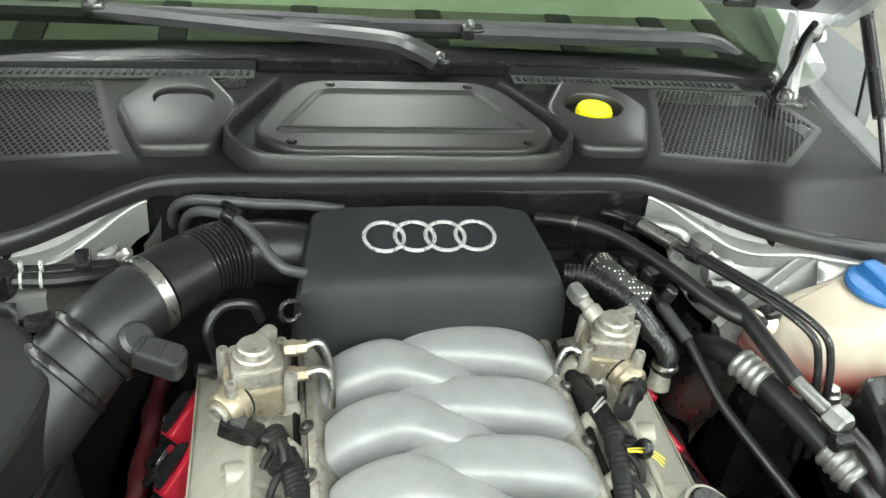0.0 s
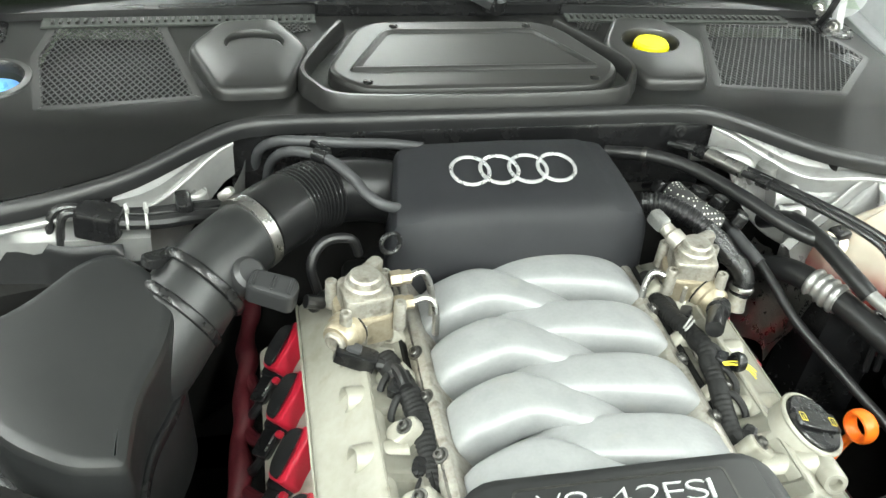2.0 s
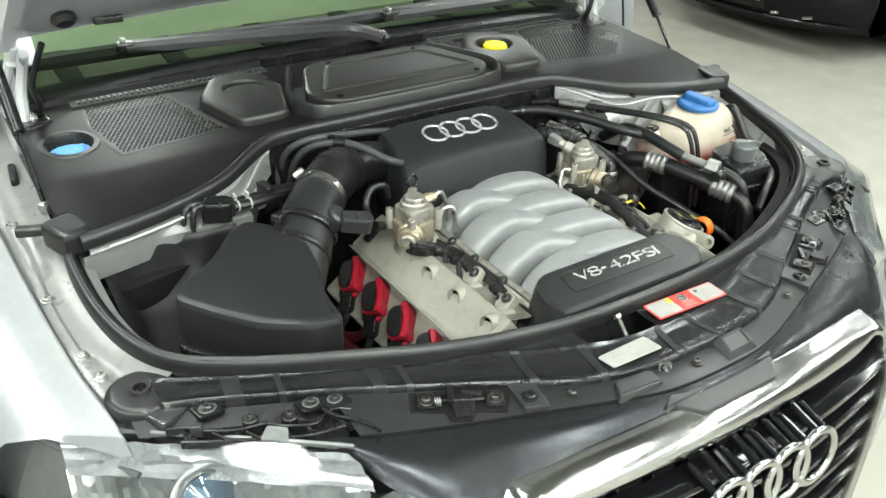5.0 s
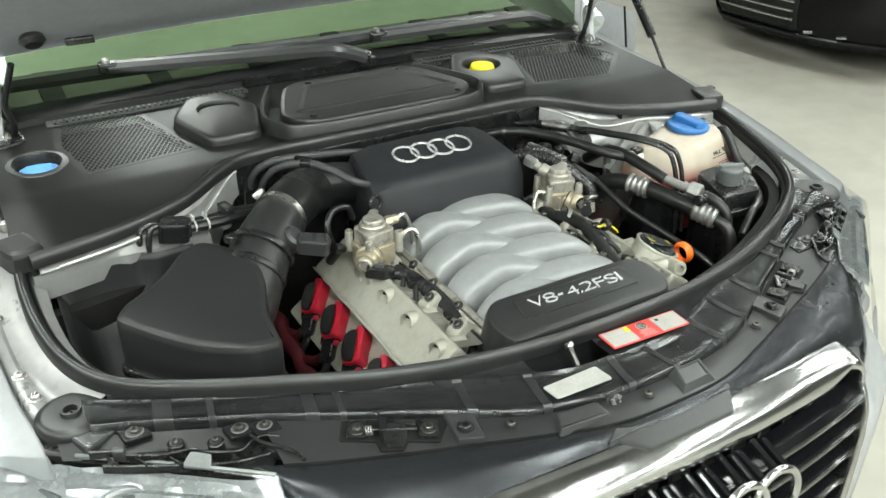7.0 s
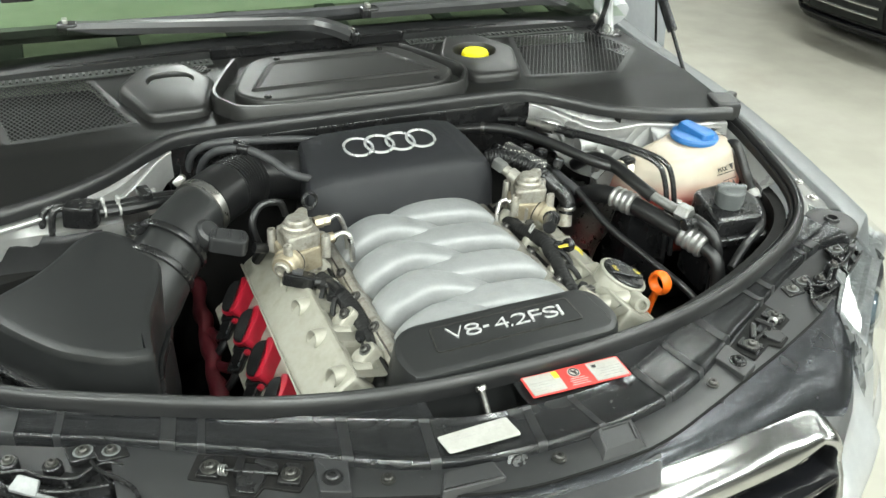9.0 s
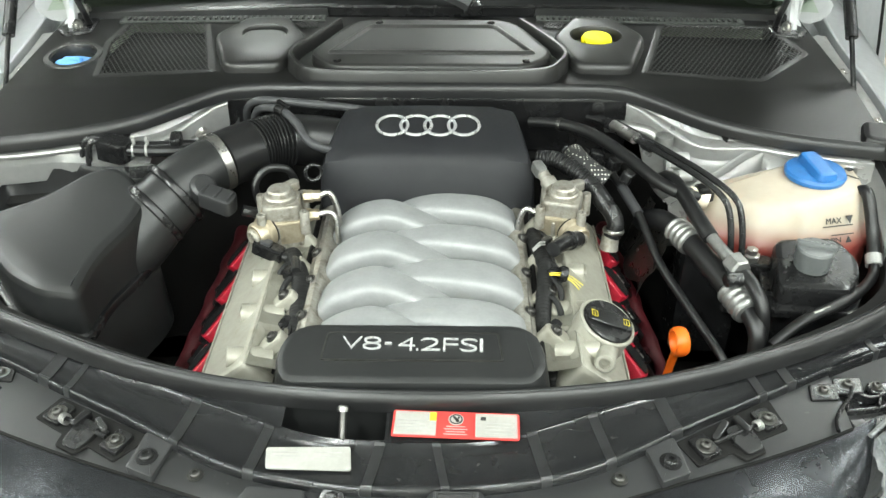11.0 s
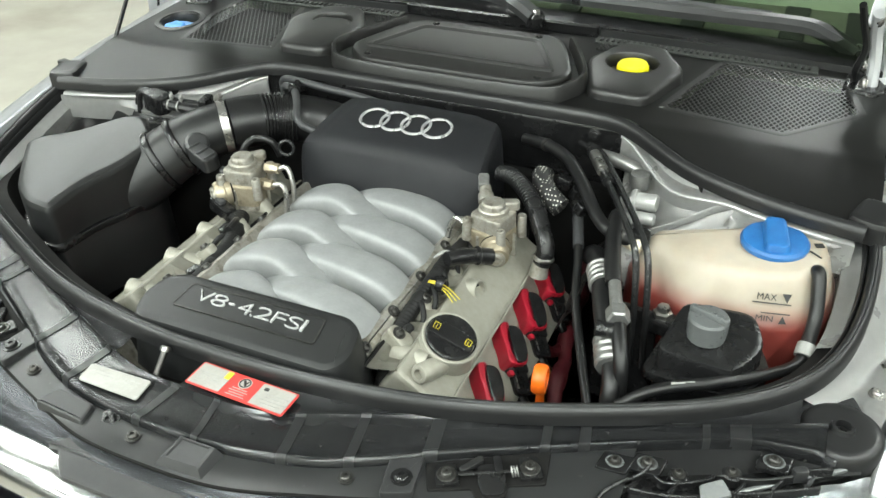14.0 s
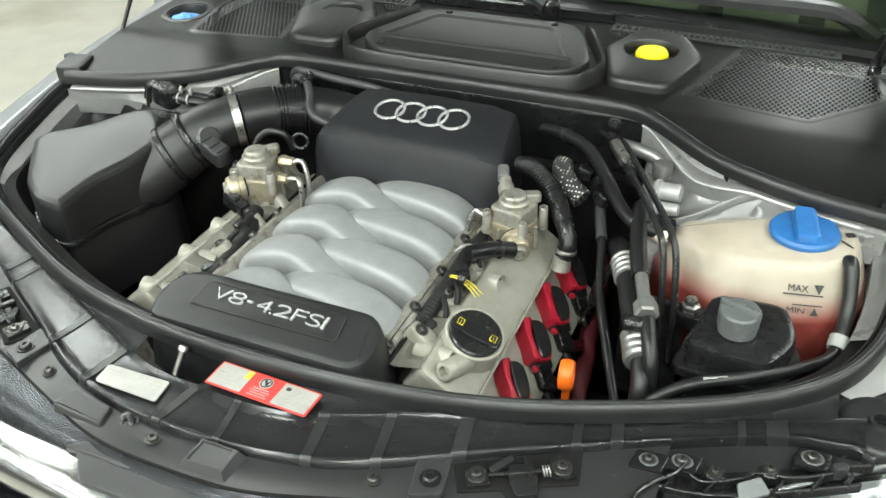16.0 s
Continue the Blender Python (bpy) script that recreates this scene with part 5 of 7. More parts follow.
part("head", lathe([(0.0065, 0), (0.007, 0.002), (0.007, 0.005), (0.005, 0.007), (0, 0.007)], aim((-0.074, 0.004, 0.802), (0, 0.73, 0.68)), 14), M_STEEL, stud)

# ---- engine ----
block = thing("engine_block", "engine block below the covers, near-black for the deep shade", "engine", at=(0, 0.3, 0.5))
# block is coloured near-black as the shade under the covers
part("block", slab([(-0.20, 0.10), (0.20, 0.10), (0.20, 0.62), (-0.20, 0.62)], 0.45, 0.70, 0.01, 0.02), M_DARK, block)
part("valley", slab([(-0.17, 0.11), (0.17, 0.11), (0.17, 0.6), (-0.17, 0.6)], 0.70, 0.735, 0.01, 0.02), M_BLACK, block)
part("front_chain_case", slab([(-0.30, 0.085), (0.30, 0.085), (0.30, 0.13), (-0.30, 0.13)], 0.50, 0.72, 0.01, 0.02), M_ALU, block)

# rear cover with rings
cover = thing("engine_cover", "matt black engine cover with a silver four-ring badge", "engine cover", at=(0, 0.53, 0.78))
CP = [(0.606, 0.80), (0.607, 0.870), (0.603, 0.886), (0.594, 0.8935), (0.575, 0.8935), (0.535, 0.8875), (0.495, 0.8785), (0.478, 0.873), (0.468, 0.866), (0.461, 0.855), (0.452, 0.830), (0.440, 0.79), (0.434, 0.752)]
CU = [(-1.075, 0.125), (-1.06, 0.07), (-1.035, 0.022), (-1.015, 0.009), (-0.985, 0.003), (-0.94, 0.001), (-0.86, 0.0), (-0.80, -0.0005), (-0.74, -0.003), (0, -0.0035)]
CU = CU + [(-a, b) for a, b in CU[:-1][::-1]]


def cover_f(u, v):
    y, z = CP[v]
    k, drop = CU[u]
    w = 0.136 + 0.022 * min(1, max(0, (0.606 - y) / 0.14))
    front = max(0, (0.470 - y) / 0.04)
    return Vector((0.006 + w * k, y + (0.02 * (abs(k) ** 6) * min(front, 1)) - (drop * 0.0), z - drop - 0.01 * (k ** 4) * 0.5))


part("shell", sheet(cover_f, range(len(CU)), range(len(CP)), 0.003), M_COVER, cover, "matt black shell", 24)
for i in range(4):
    part("badge_ring", torus(pose(-0.0495 + 0.0372 * i, 0.533, 0.8920 + 0.0003 * (i % 2), 12.0, 0, -0.5), 0.0240, 0.0026, 44, 8, flat=0.8), M_BADGE, cover, "silver ring")

# intake manifold
mani = thing("intake_manifold", "pale silver intake manifold with eight interlaced runners", "intake manifold", at=(0, 0.28, 0.72))


def runner(s, yc, w0=1.0):
    """From its own side over the crest, narrowing under its neighbour."""
    q = 1.0 if s > 0 else 0.88
    path = spline([(s * 0.124 * q, yc - 0.004, 0.690), (s * 0.129 * q, yc - 0.003, 0.735), (s * 0.124 * q, yc, 0.775), (s * 0.096 * q, yc + 0.002, 0.795), (s * 0.048, yc + 0.008, 0.800), (0.0, yc + 0.016 * w0, 0.797), (-s * 0.040, yc + 0.026 * w0, 0.783), (-s * 0.078, yc + 0.034 * w0, 0.760)], 5)
    ws = [(0, 0.025), (0.14, 0.0275), (0.3, 0.0310), (0.45, 0.0335), (0.6, 0.0315), (0.75, 0.026), (0.88, 0.017), (1, 0.008)]
    hs = [(0, 0.023), (0.3, 0.025), (0.6, 0.023), (0.8, 0.018), (1, 0.012)]
    k = len(path)
    rings = []
    for i, p in enumerate(path):
        t = (path[min(i + 1, k - 1)] - path[max(i - 1, 0)]).normalized()
        nrm = Vector((0, 1, 0)).cross(t).normalized()
        if nrm.z < 0 or (abs(nrm.z) < 0.2 and nrm.x * s < 0):
            nrm = -nrm
        u = i / (k - 1)
        w, h = lerp_table(ws, u), lerp_table(hs, u)
        ring_pts = []
        for j in range(28):
            a = 2 * math.pi * (j + 0.5) / 28
            ca, sa = math.cos(a), math.sin(a)
            e = 0.40
            off = w * math.copysign(abs(ca) ** e, ca)
            ring_pts.append(p + Vector((0, off, -0.10 * off)) + nrm * h * math.copysign(abs(sa) ** e, sa))
        rings.append(ring_pts)
    return skin(bmesh.new(), rings)


for i in range(4):
    part("runner", runner(1, 0.415 - 0.0865 * i, 1.0), M_MANI, mani, "", 50)
    part("runner", runner(-1, 0.397 - 0.0865 * i, -0.8), M_MANI, mani, "", 50)
part("plenum", slab([(-0.100, 0.10), (0.112, 0.10), (0.112, 0.46), (-0.100, 0.46)], 0.70, 0.742, 0.02, 0.03), M_MANI, mani, "silver manifold body")
for s in (-1, 1):
    for i in range(4):
        part("flange_lug", box(0.022, 0.03, 0.012, pose(s * 0.150, 0.405 - 0.0885 * i, 0.716, 0, s * 20, 0), 0.003), M_MANI, mani)

# front cover with lettering
front = thing("front_engine_cover", "dark plastic front engine cover with raised silver lettering", "engine cover", at=(0, 0.08, 0.77))
tilt = lambda x, y: 0.16 * (y - 0.085)
part("shell", slab([(-0.150, 0.034), (0.142, 0.034), (0.160, 0.060), (0.152, 0.106), (0.130, 0.124), (-0.126, 0.124), (-0.150, 0.110), (-0.162, 0.075)], 0.745, 0.826, 0.008, 0.008, top=tilt, taper=0.012, n=2), M_BOX, front, "dark shell")
PLATE = [(-0.106, 0.066), (0.106, 0.066), (0.101, 0.107), (-0.101, 0.107)]
part("name_plate", slab(PLATE, 0.822, 0.8270, 0.0012, 0.005, top=tilt), M_BOX, front, "smooth name plate")
plate_rim = [Vector((p.x, p.y, 0.8268 + tilt(p.x, p.y))) for p in fillet(PLATE, 0.005)]
part("plate_rim", sweep(plate_rim, [(-0.0012, -0.002), (0.0012, -0.002), (0.0012, 0.0006), (-0.0012, 0.0006)], closed=True), M_ZINC, front)
for ch, a, b, h, dy in (("V", 0.0, 0.14, 1, 0), ("8", 0.15, 0.28, 1, 0), ("-", 0.305, 0.355, 0.13, 0), ("4", 0.40, 0.52, 1, 0), (".", 0.53, 0.545, 0.14, -0.43), ("2", 0.56, 0.70, 1, 0), ("F", 0.72, 0.825, 1, 0), ("S", 0.835, 0.96, 1, 0), ("I", 0.978, 1.0, 1, 0)):
    at = pose(0, 0.0885, 0.8290, 9.1, 0, -1.2) @ Matrix.Translation((0.166 * ((a + b) / 2 - 0.5), 0.0185 * dy, 0))
    part("letter", letters(ch, 0.030, at, 0.0014, 0.0, 1, 1, (0.166 * (b - a), 0.0185 * h), 0.0008 if ch.isalnum() and ch != "I" else 0), M_LETTER, front, "raised silver character")


# cylinder head covers
def bank(s):
    o, n = Vector((s * 0.806, 0, -0.592)), Vector((s * 0.592, 0, 0.806))
    y = n.cross(o)
    m = Matrix(((o.x, y.x, n.x, s * 0.232), (o.y, y.y, n.y, 0.0), (o.z, y.z, n.z, 0.776), (0, 0, 0, 1)))
    return m


def flat(pts, s):
    return [(a, s * b, *c) for a, b, *c in pts]


COIL_Y = {-1: [0.186, 0.270, 0.353, 0.436], 1: [0.194, 0.282, 0.367, 0.455]}
RAIL_IN = {-1: 0.085, 1: 0.16}
HOLE_Y = {-1: [0.118, 0.203, 0.280, 0.345], 1: [0.135, 0.215, 0.30, 0.385]}
for s in (-1, 1):
    m = bank(s)
    head = thing("cylinder_head_cover", "cream-grey metal cylinder head cover with bolt bosses", "head cover", "cylinder head covers", at=(s * 0.24, 0.28, 0.68))
    part("cover_plate", slab(flat([(-0.034, 0.088), (0.046, 0.088), (0.046, 0.470), (-0.034, 0.470)], s), -0.05, 0.0, 0.006, 0.010, m=m), M_HEAD, head, "smooth upper plate")
    part("coil_shelf", slab(flat([(0.040, 0.088), (0.132, 0.088), (0.132, 0.475), (0.040, 0.475)], s), -0.08, -0.034, 0.004, 0.008, m=m), M_HEAD, head, "lower shelf for the coils")

    def side(y, k):
        """Sloping inner flank with shallow pockets between ribs."""
        a, n0 = ((-0.030, -0.003), (-0.034, -0.004), (-0.038, -0.010), (-0.052, -0.026), (-0.056, -0.031), (-0.062, -0.034))[k]
        w = (y - 0.095) / 0.085 % 1.0
        pocket = ease((w - 0.16) / 0.08) * ease((0.92 - w) / 0.08) if k in (2, 3) else 0.0
        return m @ Vector((a + 0.006 * pocket, s * y, n0 - 0.007 * pocket))
    part("inner_flank", sheet(side, frange(0.092, 0.468, 94), range(6), 0.003), M_HEAD, head, "sloping flank with shallow pockets", 25)
    part("joint", slab(flat([(-0.0655, 0.090), (-0.0615, 0.090), (-0.0615, 0.468), (-0.0655, 0.468)], s), -0.05, -0.0335, 0.0006, m=m), M_DARK, head)
    part("side_casting", slab(flat([(-0.088, 0.092), (-0.065, 0.092), (-0.065, 0.46), (-0.088, 0.46)], s), -0.09, -0.037, 0.008, 0.008, m=m), M_ALU, head, "dark rough cast side")
    for y in HOLE_Y[s]:
        ax = aim(m @ Vector((-0.004, s * (y - 0.004), 0.005)), m.to_3x3() @ Vector((0.62, -s * 0.20, 0.75)))
        boss = part("boss", lathe([(0.0165, -0.055), (0.0150, -0.012), (0.0140, -0.001), (0.0132, 0.0004), (0.0115, 0.0004), (0.0105, -0.003), (0.0100, -0.012), (0, -0.012)], ax, 22), M_HEAD, head, "hollow tubular boss")
        # black disc inside the boss, coloured as the shade of a deep hole
        part("bore", lathe([(0.0103, -0.0085), (0, -0.0085)], ax, 16), M_DARK, boss, "black disc for the shade in the bore")
        part("lug", slab(flat([(-0.070, y + 0.010), (-0.040, y + 0.004), (-0.024, y + 0.018), (-0.040, y + 0.034), (-0.070, y + 0.028)], s), -0.06, -0.016, 0.004, 0.006, m=m), M_HEAD, head, "cast bolt lug")
        part("stud", screw_head(m @ Matrix.Translation((-0.056, s * (y + 0.019), -0.016)), 0.006), M_ZINC, head)
        part("stud", screw_head(m @ Matrix.Translation((-0.077, s * (y - 0.018), -0.037)), 0.006), M_ZINC, head)
    part("edge_step", slab(flat([(0.044, 0.092), (0.047, 0.092), (0.047, 0.468), (0.044, 0.468)], s), -0.02, 0.001, 0.0005, m=m), M_HEAD, head)
    rail = thing("coil_rail", "dark red plastic rail beside the ignition coils", "rail", "red coil rails", at=(s * 0.35, 0.28, 0.64))
    rp = [m @ Vector((0.177 - RAIL_IN[s] * (b - 0.31) + 0.004 * math.sin(b * 75), s * b, -0.047)) for b in frange(0.12, 0.60, 16)]
    part("rail", tube(rp, lambda t: 0.0125 + 0.0022 * math.sin(t * 34), 14, 3), M_DARKRED, rail, "uneven dark red tube")
    for b in COIL_Y[s]:
        part("branch", tube([m @ Vector((0.134, s * (b - 0.016), -0.046)), m @ Vector((0.150, s * (b - 0.006), -0.050)), m @ Vector((0.172 - RAIL_IN[s] * (b - 0.28), s * (b + 0.020), -0.052))], 0.0085, 10), M_DARKRED, rail)


def ignition_coil(s):
    """Coil of one bank; its length runs along y, the plug end towards -s."""
    def q(pts):
        return [(x, -s * y) for x, y in pts]
    c = thing("ignition_coil", "red ignition coil with a black top and connector", "ignition coil", "ignition coils")
    part("base", slab(q([(-0.014, -0.026), (0.017, -0.026), (0.018, 0.034), (-0.013, 0.034)]), -0.024, -0.004, 0.003, 0.005), M_BLACK, c, "black lower body")
    part("band", slab(q([(-0.0185, -0.024), (-0.013, -0.029), (-0.004, -0.0295), (-0.0055, -0.020), (-0.0095, -0.004), (-0.0085, 0.014), (-0.006, 0.029), (-0.014, 0.030), (-0.019, 0.026), (-0.0175, 0.010), (-0.0195, -0.006)]), -0.016, 0.010, 0.0025, 0.003), M_RED, c, "wavy red band")
    part("lip", slab(q([(-0.010, -0.0285), (0.008, -0.0285), (0.0165, -0.022), (0.0175, 0.010), (0.012, 0.026), (-0.008, 0.0285)]), -0.006, 0.004, 0.002, 0.006), M_RED, c, "thin red lip")
    part("top", slab(q([(-0.0075, -0.026), (0.006, -0.027), (0.0145, -0.021), (0.016, -0.004), (0.0145, 0.012), (0.009, 0.024), (-0.006, 0.0265), (-0.0095, 0.010), (-0.0105, -0.006)]), -0.006, 0.0085, 0.003, 0.006), M_GLOSS, c, "domed black top")
    part("connector", box(0.024, 0.034, 0.019, Matrix.Translation((0.004, -s * 0.046, -0.016)), 0.003), M_BLACK, c, "black connector")
    part("tab", box(0.008, 0.008, 0.006, Matrix.Translation((-0.010, -s * 0.036, -0.006)), 0.002), M_RED, c, "small red locking tab")
    part("clip", box(0.0016, 0.020, 0.0016, Matrix.Translation((-0.004, -s * 0.046, -0.0058)), 0.0005), M_STEEL, c, "thin wire clip")
    part("lead", tube([(0.006, -s * 0.060, -0.018), (0.012, -s * 0.070, -0.022), (0.024, -s * 0.074, -0.030)], 0.006, 8), M_HOSE, c)
    return c


for s in (-1, 1):
    coil = ignition_coil(s)
    for k, y in enumerate(COIL_Y[s]):
        mm = bank(s) @ Matrix.Translation((0.084, s * y, -0.020)) @ pose(0, 0, 0, 0, 0, 42 * s) @ Matrix.Diagonal((1.1, 1.06, 1, 1))
        if k:
            copy_thing(coil, mm)
        else:
            coil.matrix_basis = mm

# oil filler
mr = bank(1) @ pose(0.002, 0.172, 0.0, 8, -14, 0) @ Matrix.Diagonal((0.90, 0.90, 1, 1))
neck = thing("oil_filler", "cast oil filler neck with a black twist cap", "oil filler", at=(0.245, 0.18, 0.77))
part("neck", lathe([(0.047, -0.02), (0.042, 0.004), (0.0415, 0.022), (0.039, 0.026)], mr, 32), M_HEAD, neck, "metal filler neck")
part("neck_ring", torus(mr @ Matrix.Translation((0, 0, 0.025)), 0.0405, 0.0030, 36, 8), M_HEAD, neck, "bright metal rim")
cap = part("cap", lathe([(0.036, 0.018), (0.0375, 0.026), (0.0375, 0.029), (0.035, 0.031), (0.0, 0.030)], mr, 32), M_BLACK, neck, "glossy black oil cap")
G = mr @ pose(0, 0, 0, 0, 0, -88)
part("grip", slab([(-0.013, -0.035), (0.013, -0.035), (0.015, 0.0), (0.013, 0.035), (-0.013, 0.035), (-0.015, 0.0)], 0.028, 0.0350, 0.003, 0.005, m=G), M_BLACK, cap, "raised grip")
for sy in (-1, 1):
    for dx, dy, w, h in ((0, 0.0042, 0.011, 0.0008), (0, -0.0042, 0.011, 0.0008), (-0.0052, 0, 0.0008, 0.008), (0.0052, 0, 0.0008, 0.008), (0.001, 0, 0.006, 0.0008)):
        part("oil_mark", box(w, h, 0.0003, G @ Matrix.Translation((dx, sy * 0.025 + dy, 0.0351)), 0.0001), M_LABELYEL, cap, "fine yellow outline mark")
part("front_boss", lathe([(0.013, -0.030), (0.013, 0.012), (0.011, 0.015), (0.007, 0.015), (0.006, 0.006), (0, 0.006)], aim(bank(1) @ Vector((-0.004, 0.112, 0.010)), (-0.25, -0.9, 0.30)), 18), M_HEAD, neck)

dip = thing("dipstick", "bright orange dipstick ring handle", "dipstick", at=(0.351, 0.206, 0.70))
part("ring", torus(aim((0.352, 0.206, 0.735), (0.993, 0.121, 0.007)), 0.0165, 0.0042, 28, 10, flat=2.2), M_ORANGE, dip)
part("stem", tube([(0.352, 0.209, 0.718), (0.350, 0.216, 0.69), (0.345, 0.222, 0.62)], 0.006, 10), M_ORANGE, dip)


# high pressure pumps
def pump(s, c, d_end, label):
    p = thing("fuel_pump", label, "fuel pump", "fuel pumps", at=(c.x, c.y, c.z - 0.06))
    T = Matrix.Translation(c) @ pose(0, 0, 0, 0, 0, -12 * s)
    part("foot", lathe([(0.036, -0.085), (0.034, -0.060), (0.028, -0.052), (0.027, -0.036)], T, 20), M_ALU, p)
    part("body", slab([(-0.030, -0.024), (-0.010, -0.029), (0.026, -0.028), (0.032, -0.004), (0.028, 0.024), (-0.008, 0.028), (-0.030, 0.022), (-0.035, 0.0)], -0.040, -0.004, 0.004, 0.007, m=T), M_BRONZE, p, "warm cast body")
    for a in range(6):
        q = radians(60 * a + 15)
        part("rib", box(0.006, 0.010, 0.038, T @ Matrix.Translation((0.031 * math.cos(q), 0.027 * math.sin(q), -0.030)) @ pose(0, 0, 0, 0, 0, math.degrees(q) + 90), 0.002), M_ALU, p)
    part("head", slab([(-0.028, -0.024), (0.026, -0.026), (0.029, 0.023), (-0.025, 0.025)], -0.006, 0.020, 0.004, 0.010, m=T), M_ALU, p, "square cast head")
    part("cap", lathe([(0.0225, 0.018), (0.0225, 0.026), (0.0205, 0.0285), (0.0185, 0.0285), (0.0175, 0.034), (0.015, 0.0365), (0, 0.037)], T, 32), M_ALU, p, "round top cap")
    part("cap_lug", slab([(0.0, -0.007), (0.030, -0.008), (0.034, 0.0), (0.030, 0.008), (0.0, 0.007)], 0.020, 0.033, 0.003, 0.004, m=T @ pose(0, 0.010, 0, 0, 0, 35)), M_ALU, p)
    for x, y in ((-0.025, -0.022), (0.026, -0.024), (0.028, 0.022), (-0.024, 0.024)):
        part("screw_tower", lathe([(0.0075, -0.030), (0.0068, 0.004), (0.006, 0.006), (0.0032, 0.006), (0.003, 0.002), (0, 0.002)], T @ Matrix.Translation((x * 1.18, y * 1.18, 0.006)), 12), M_ALU, p)
    e = aim(c + Vector((0, 0, -0.020)), d_end)
    valve = part("valve", lathe([(0.020, 0.0), (0.020, 0.026), (0.0225, 0.028), (0.0225, 0.036), (0.0195, 0.038), (0.0195, 0.048), (0.017, 0.052), (0.0, 0.052)], e, 26), M_BRONZE, p, "side control valve")
    part("valve_face", lathe([(0.0125, 0.050), (0.0125, 0.056), (0.010, 0.058), (0.0085, 0.058), (0.008, 0.054), (0.004, 0.054), (0.0035, 0.057), (0, 0.057)], e, 20), M_ALU, valve)
    part("valve_ring", torus(e @ Matrix.Translation((0, 0, 0.026)), 0.0212, 0.0012, 26, 8), M_DARK, valve)
    return p, e


pl, el = pump(-1, Vector((-0.200, 0.368, 0.838)), (-0.66, -0.75, -0.02), "cast high-pressure fuel pump with steel pipes")
for dz, dy in ((0.012, 0.018), (-0.006, -0.004)):
    part("fitting", lathe([(0.009, 0), (0.0095, 0.012), (0.008, 0.014), (0.008, 0.024), (0, 0.024)], aim((-0.170, 0.368 + dy, 0.838 + dz), (1, 0.05, 0.05)), 6), M_BRONZE, pl, "hexagon union")
    part("pipe", tube([(-0.148, 0.369 + dy, 0.839 + dz), (-0.132, 0.371 + dy, 0.842 + dz), (-0.122, 0.366 + dy, 0.828), (-0.120, 0.36 + dy, 0.79)], 0.0042, 8), M_STEEL, pl, "bent steel pipe")
part("plug", box(0.046, 0.021, 0.019, pose(-0.214, 0.318, 0.803, 0, 14, -18), 0.003), M_BLACK, pl, "black connector")
part("plug_latch", box(0.016, 0.012, 0.006, pose(-0.216, 0.318, 0.8155, 0, 14, -18), 0.0015), M_GREYHOSE, pl)
part("plug_tail", tube([(-0.194, 0.312, 0.797), (-0.180, 0.306, 0.796), (-0.172, 0.292, 0.800), (-0.168, 0.270, 0.800)], 0.0070, 10), M_HOSE, pl)
pr, er = pump(1, Vector((0.208, 0.408, 0.822)), (0.40, -0.80, -0.16), "cast high-pressure fuel pump with pale connector")
part("plug", tube([(0.226, 0.350, 0.803), (0.212, 0.333, 0.812), (0.196, 0.310, 0.820), (0.184, 0.292, 0.824)], lambda t: 0.0125 - 0.002 * t, 12, 3), M_BLACK, pr, "long black connector")
part("plug_band", torus(aim((0.212, 0.333, 0.812), (-0.6, -0.75, 0.3)), 0.0122, 0.0018, 20, 6), M_BLACK, pr)
part("inlet", lathe([(0.012, 0), (0.012, 0.016), (0.009, 0.019), (0.009, 0.032), (0, 0.032)], aim((0.193, 0.418, 0.847), (-0.35, 0.75, 0.25)), 14), M_ALU, pr)
part("inlet_plug", box(0.017, 0.026, 0.016, pose(0.175, 0.452, 0.861, 12, 0, 22), 0.003), M_PIPE, pr, "pale quick connector")
part("pipe", tube([(0.168, 0.392, 0.822), (0.152, 0.396, 0.824), (0.143, 0.39, 0.80), (0.143, 0.38, 0.77)], 0.0042, 8), M_STEEL, pr, "bent steel pipe")

# ---- intake tract ----
airbox = thing("air_filter_housing", "matt black air filter housing with a sloping lid", "air filter housing", at=(-0.5, 0.33, 0.66))
ab = [(-0.622, 0.325, 0.02), (-0.586, 0.276, 0.03), (-0.534, 0.214, 0.05), (-0.478, 0.179, 0.02), (-0.430, 0.178, 0.012), (-0.427, 0.250, 0.03), (-0.403, 0.315, 0.03), (-0.395, 0.368, 0.02), (-0.420, 0.418, 0.02), (-0.462, 0.447, 0.02), (-0.496, 0.432, 0.02), (-0.542, 0.384, 0.05), (-0.604, 0.352, 0.015)]
part("lid", slab(ab, 0.765, 0.836, 0.009, 0.03, top=lambda x, y: 0.125 * (y - 0.19) + 0.010 * math.exp(-((x + 0.48) / 0.07) ** 2) - 0.01, low=lambda x, y: 0.0, n=6), M_BOX, airbox, "matt black lid", 30)
part("base", slab(ab, 0.63, 0.768, 0.004, 0.03, taper=0.004, n=6), M_BOX, airbox, "black lower half")
part("lip", slab([(x + (-0.006 if x < -0.5 else 0.006), y + (-0.006 if y < 0.34 else 0.004), *r) for x, y, *r in ab], 0.752, 0.764, 0.004, 0.03, n=6), M_BLACK, airbox, "joint lip")
part("vent_grid", box(0.05, 0.02, 0.03, pose(-0.545, 0.235, 0.735, 0, 0, -45), 0.002), M_BLACK, airbox)
for i in range(6):
    part("vent_fin", box(0.003, 0.024, 0.030, pose(-0.565 + 0.008 * i, 0.252 - 0.008 * i, 0.737, 0, 0, -45), 0.0006), M_BLACK, airbox)

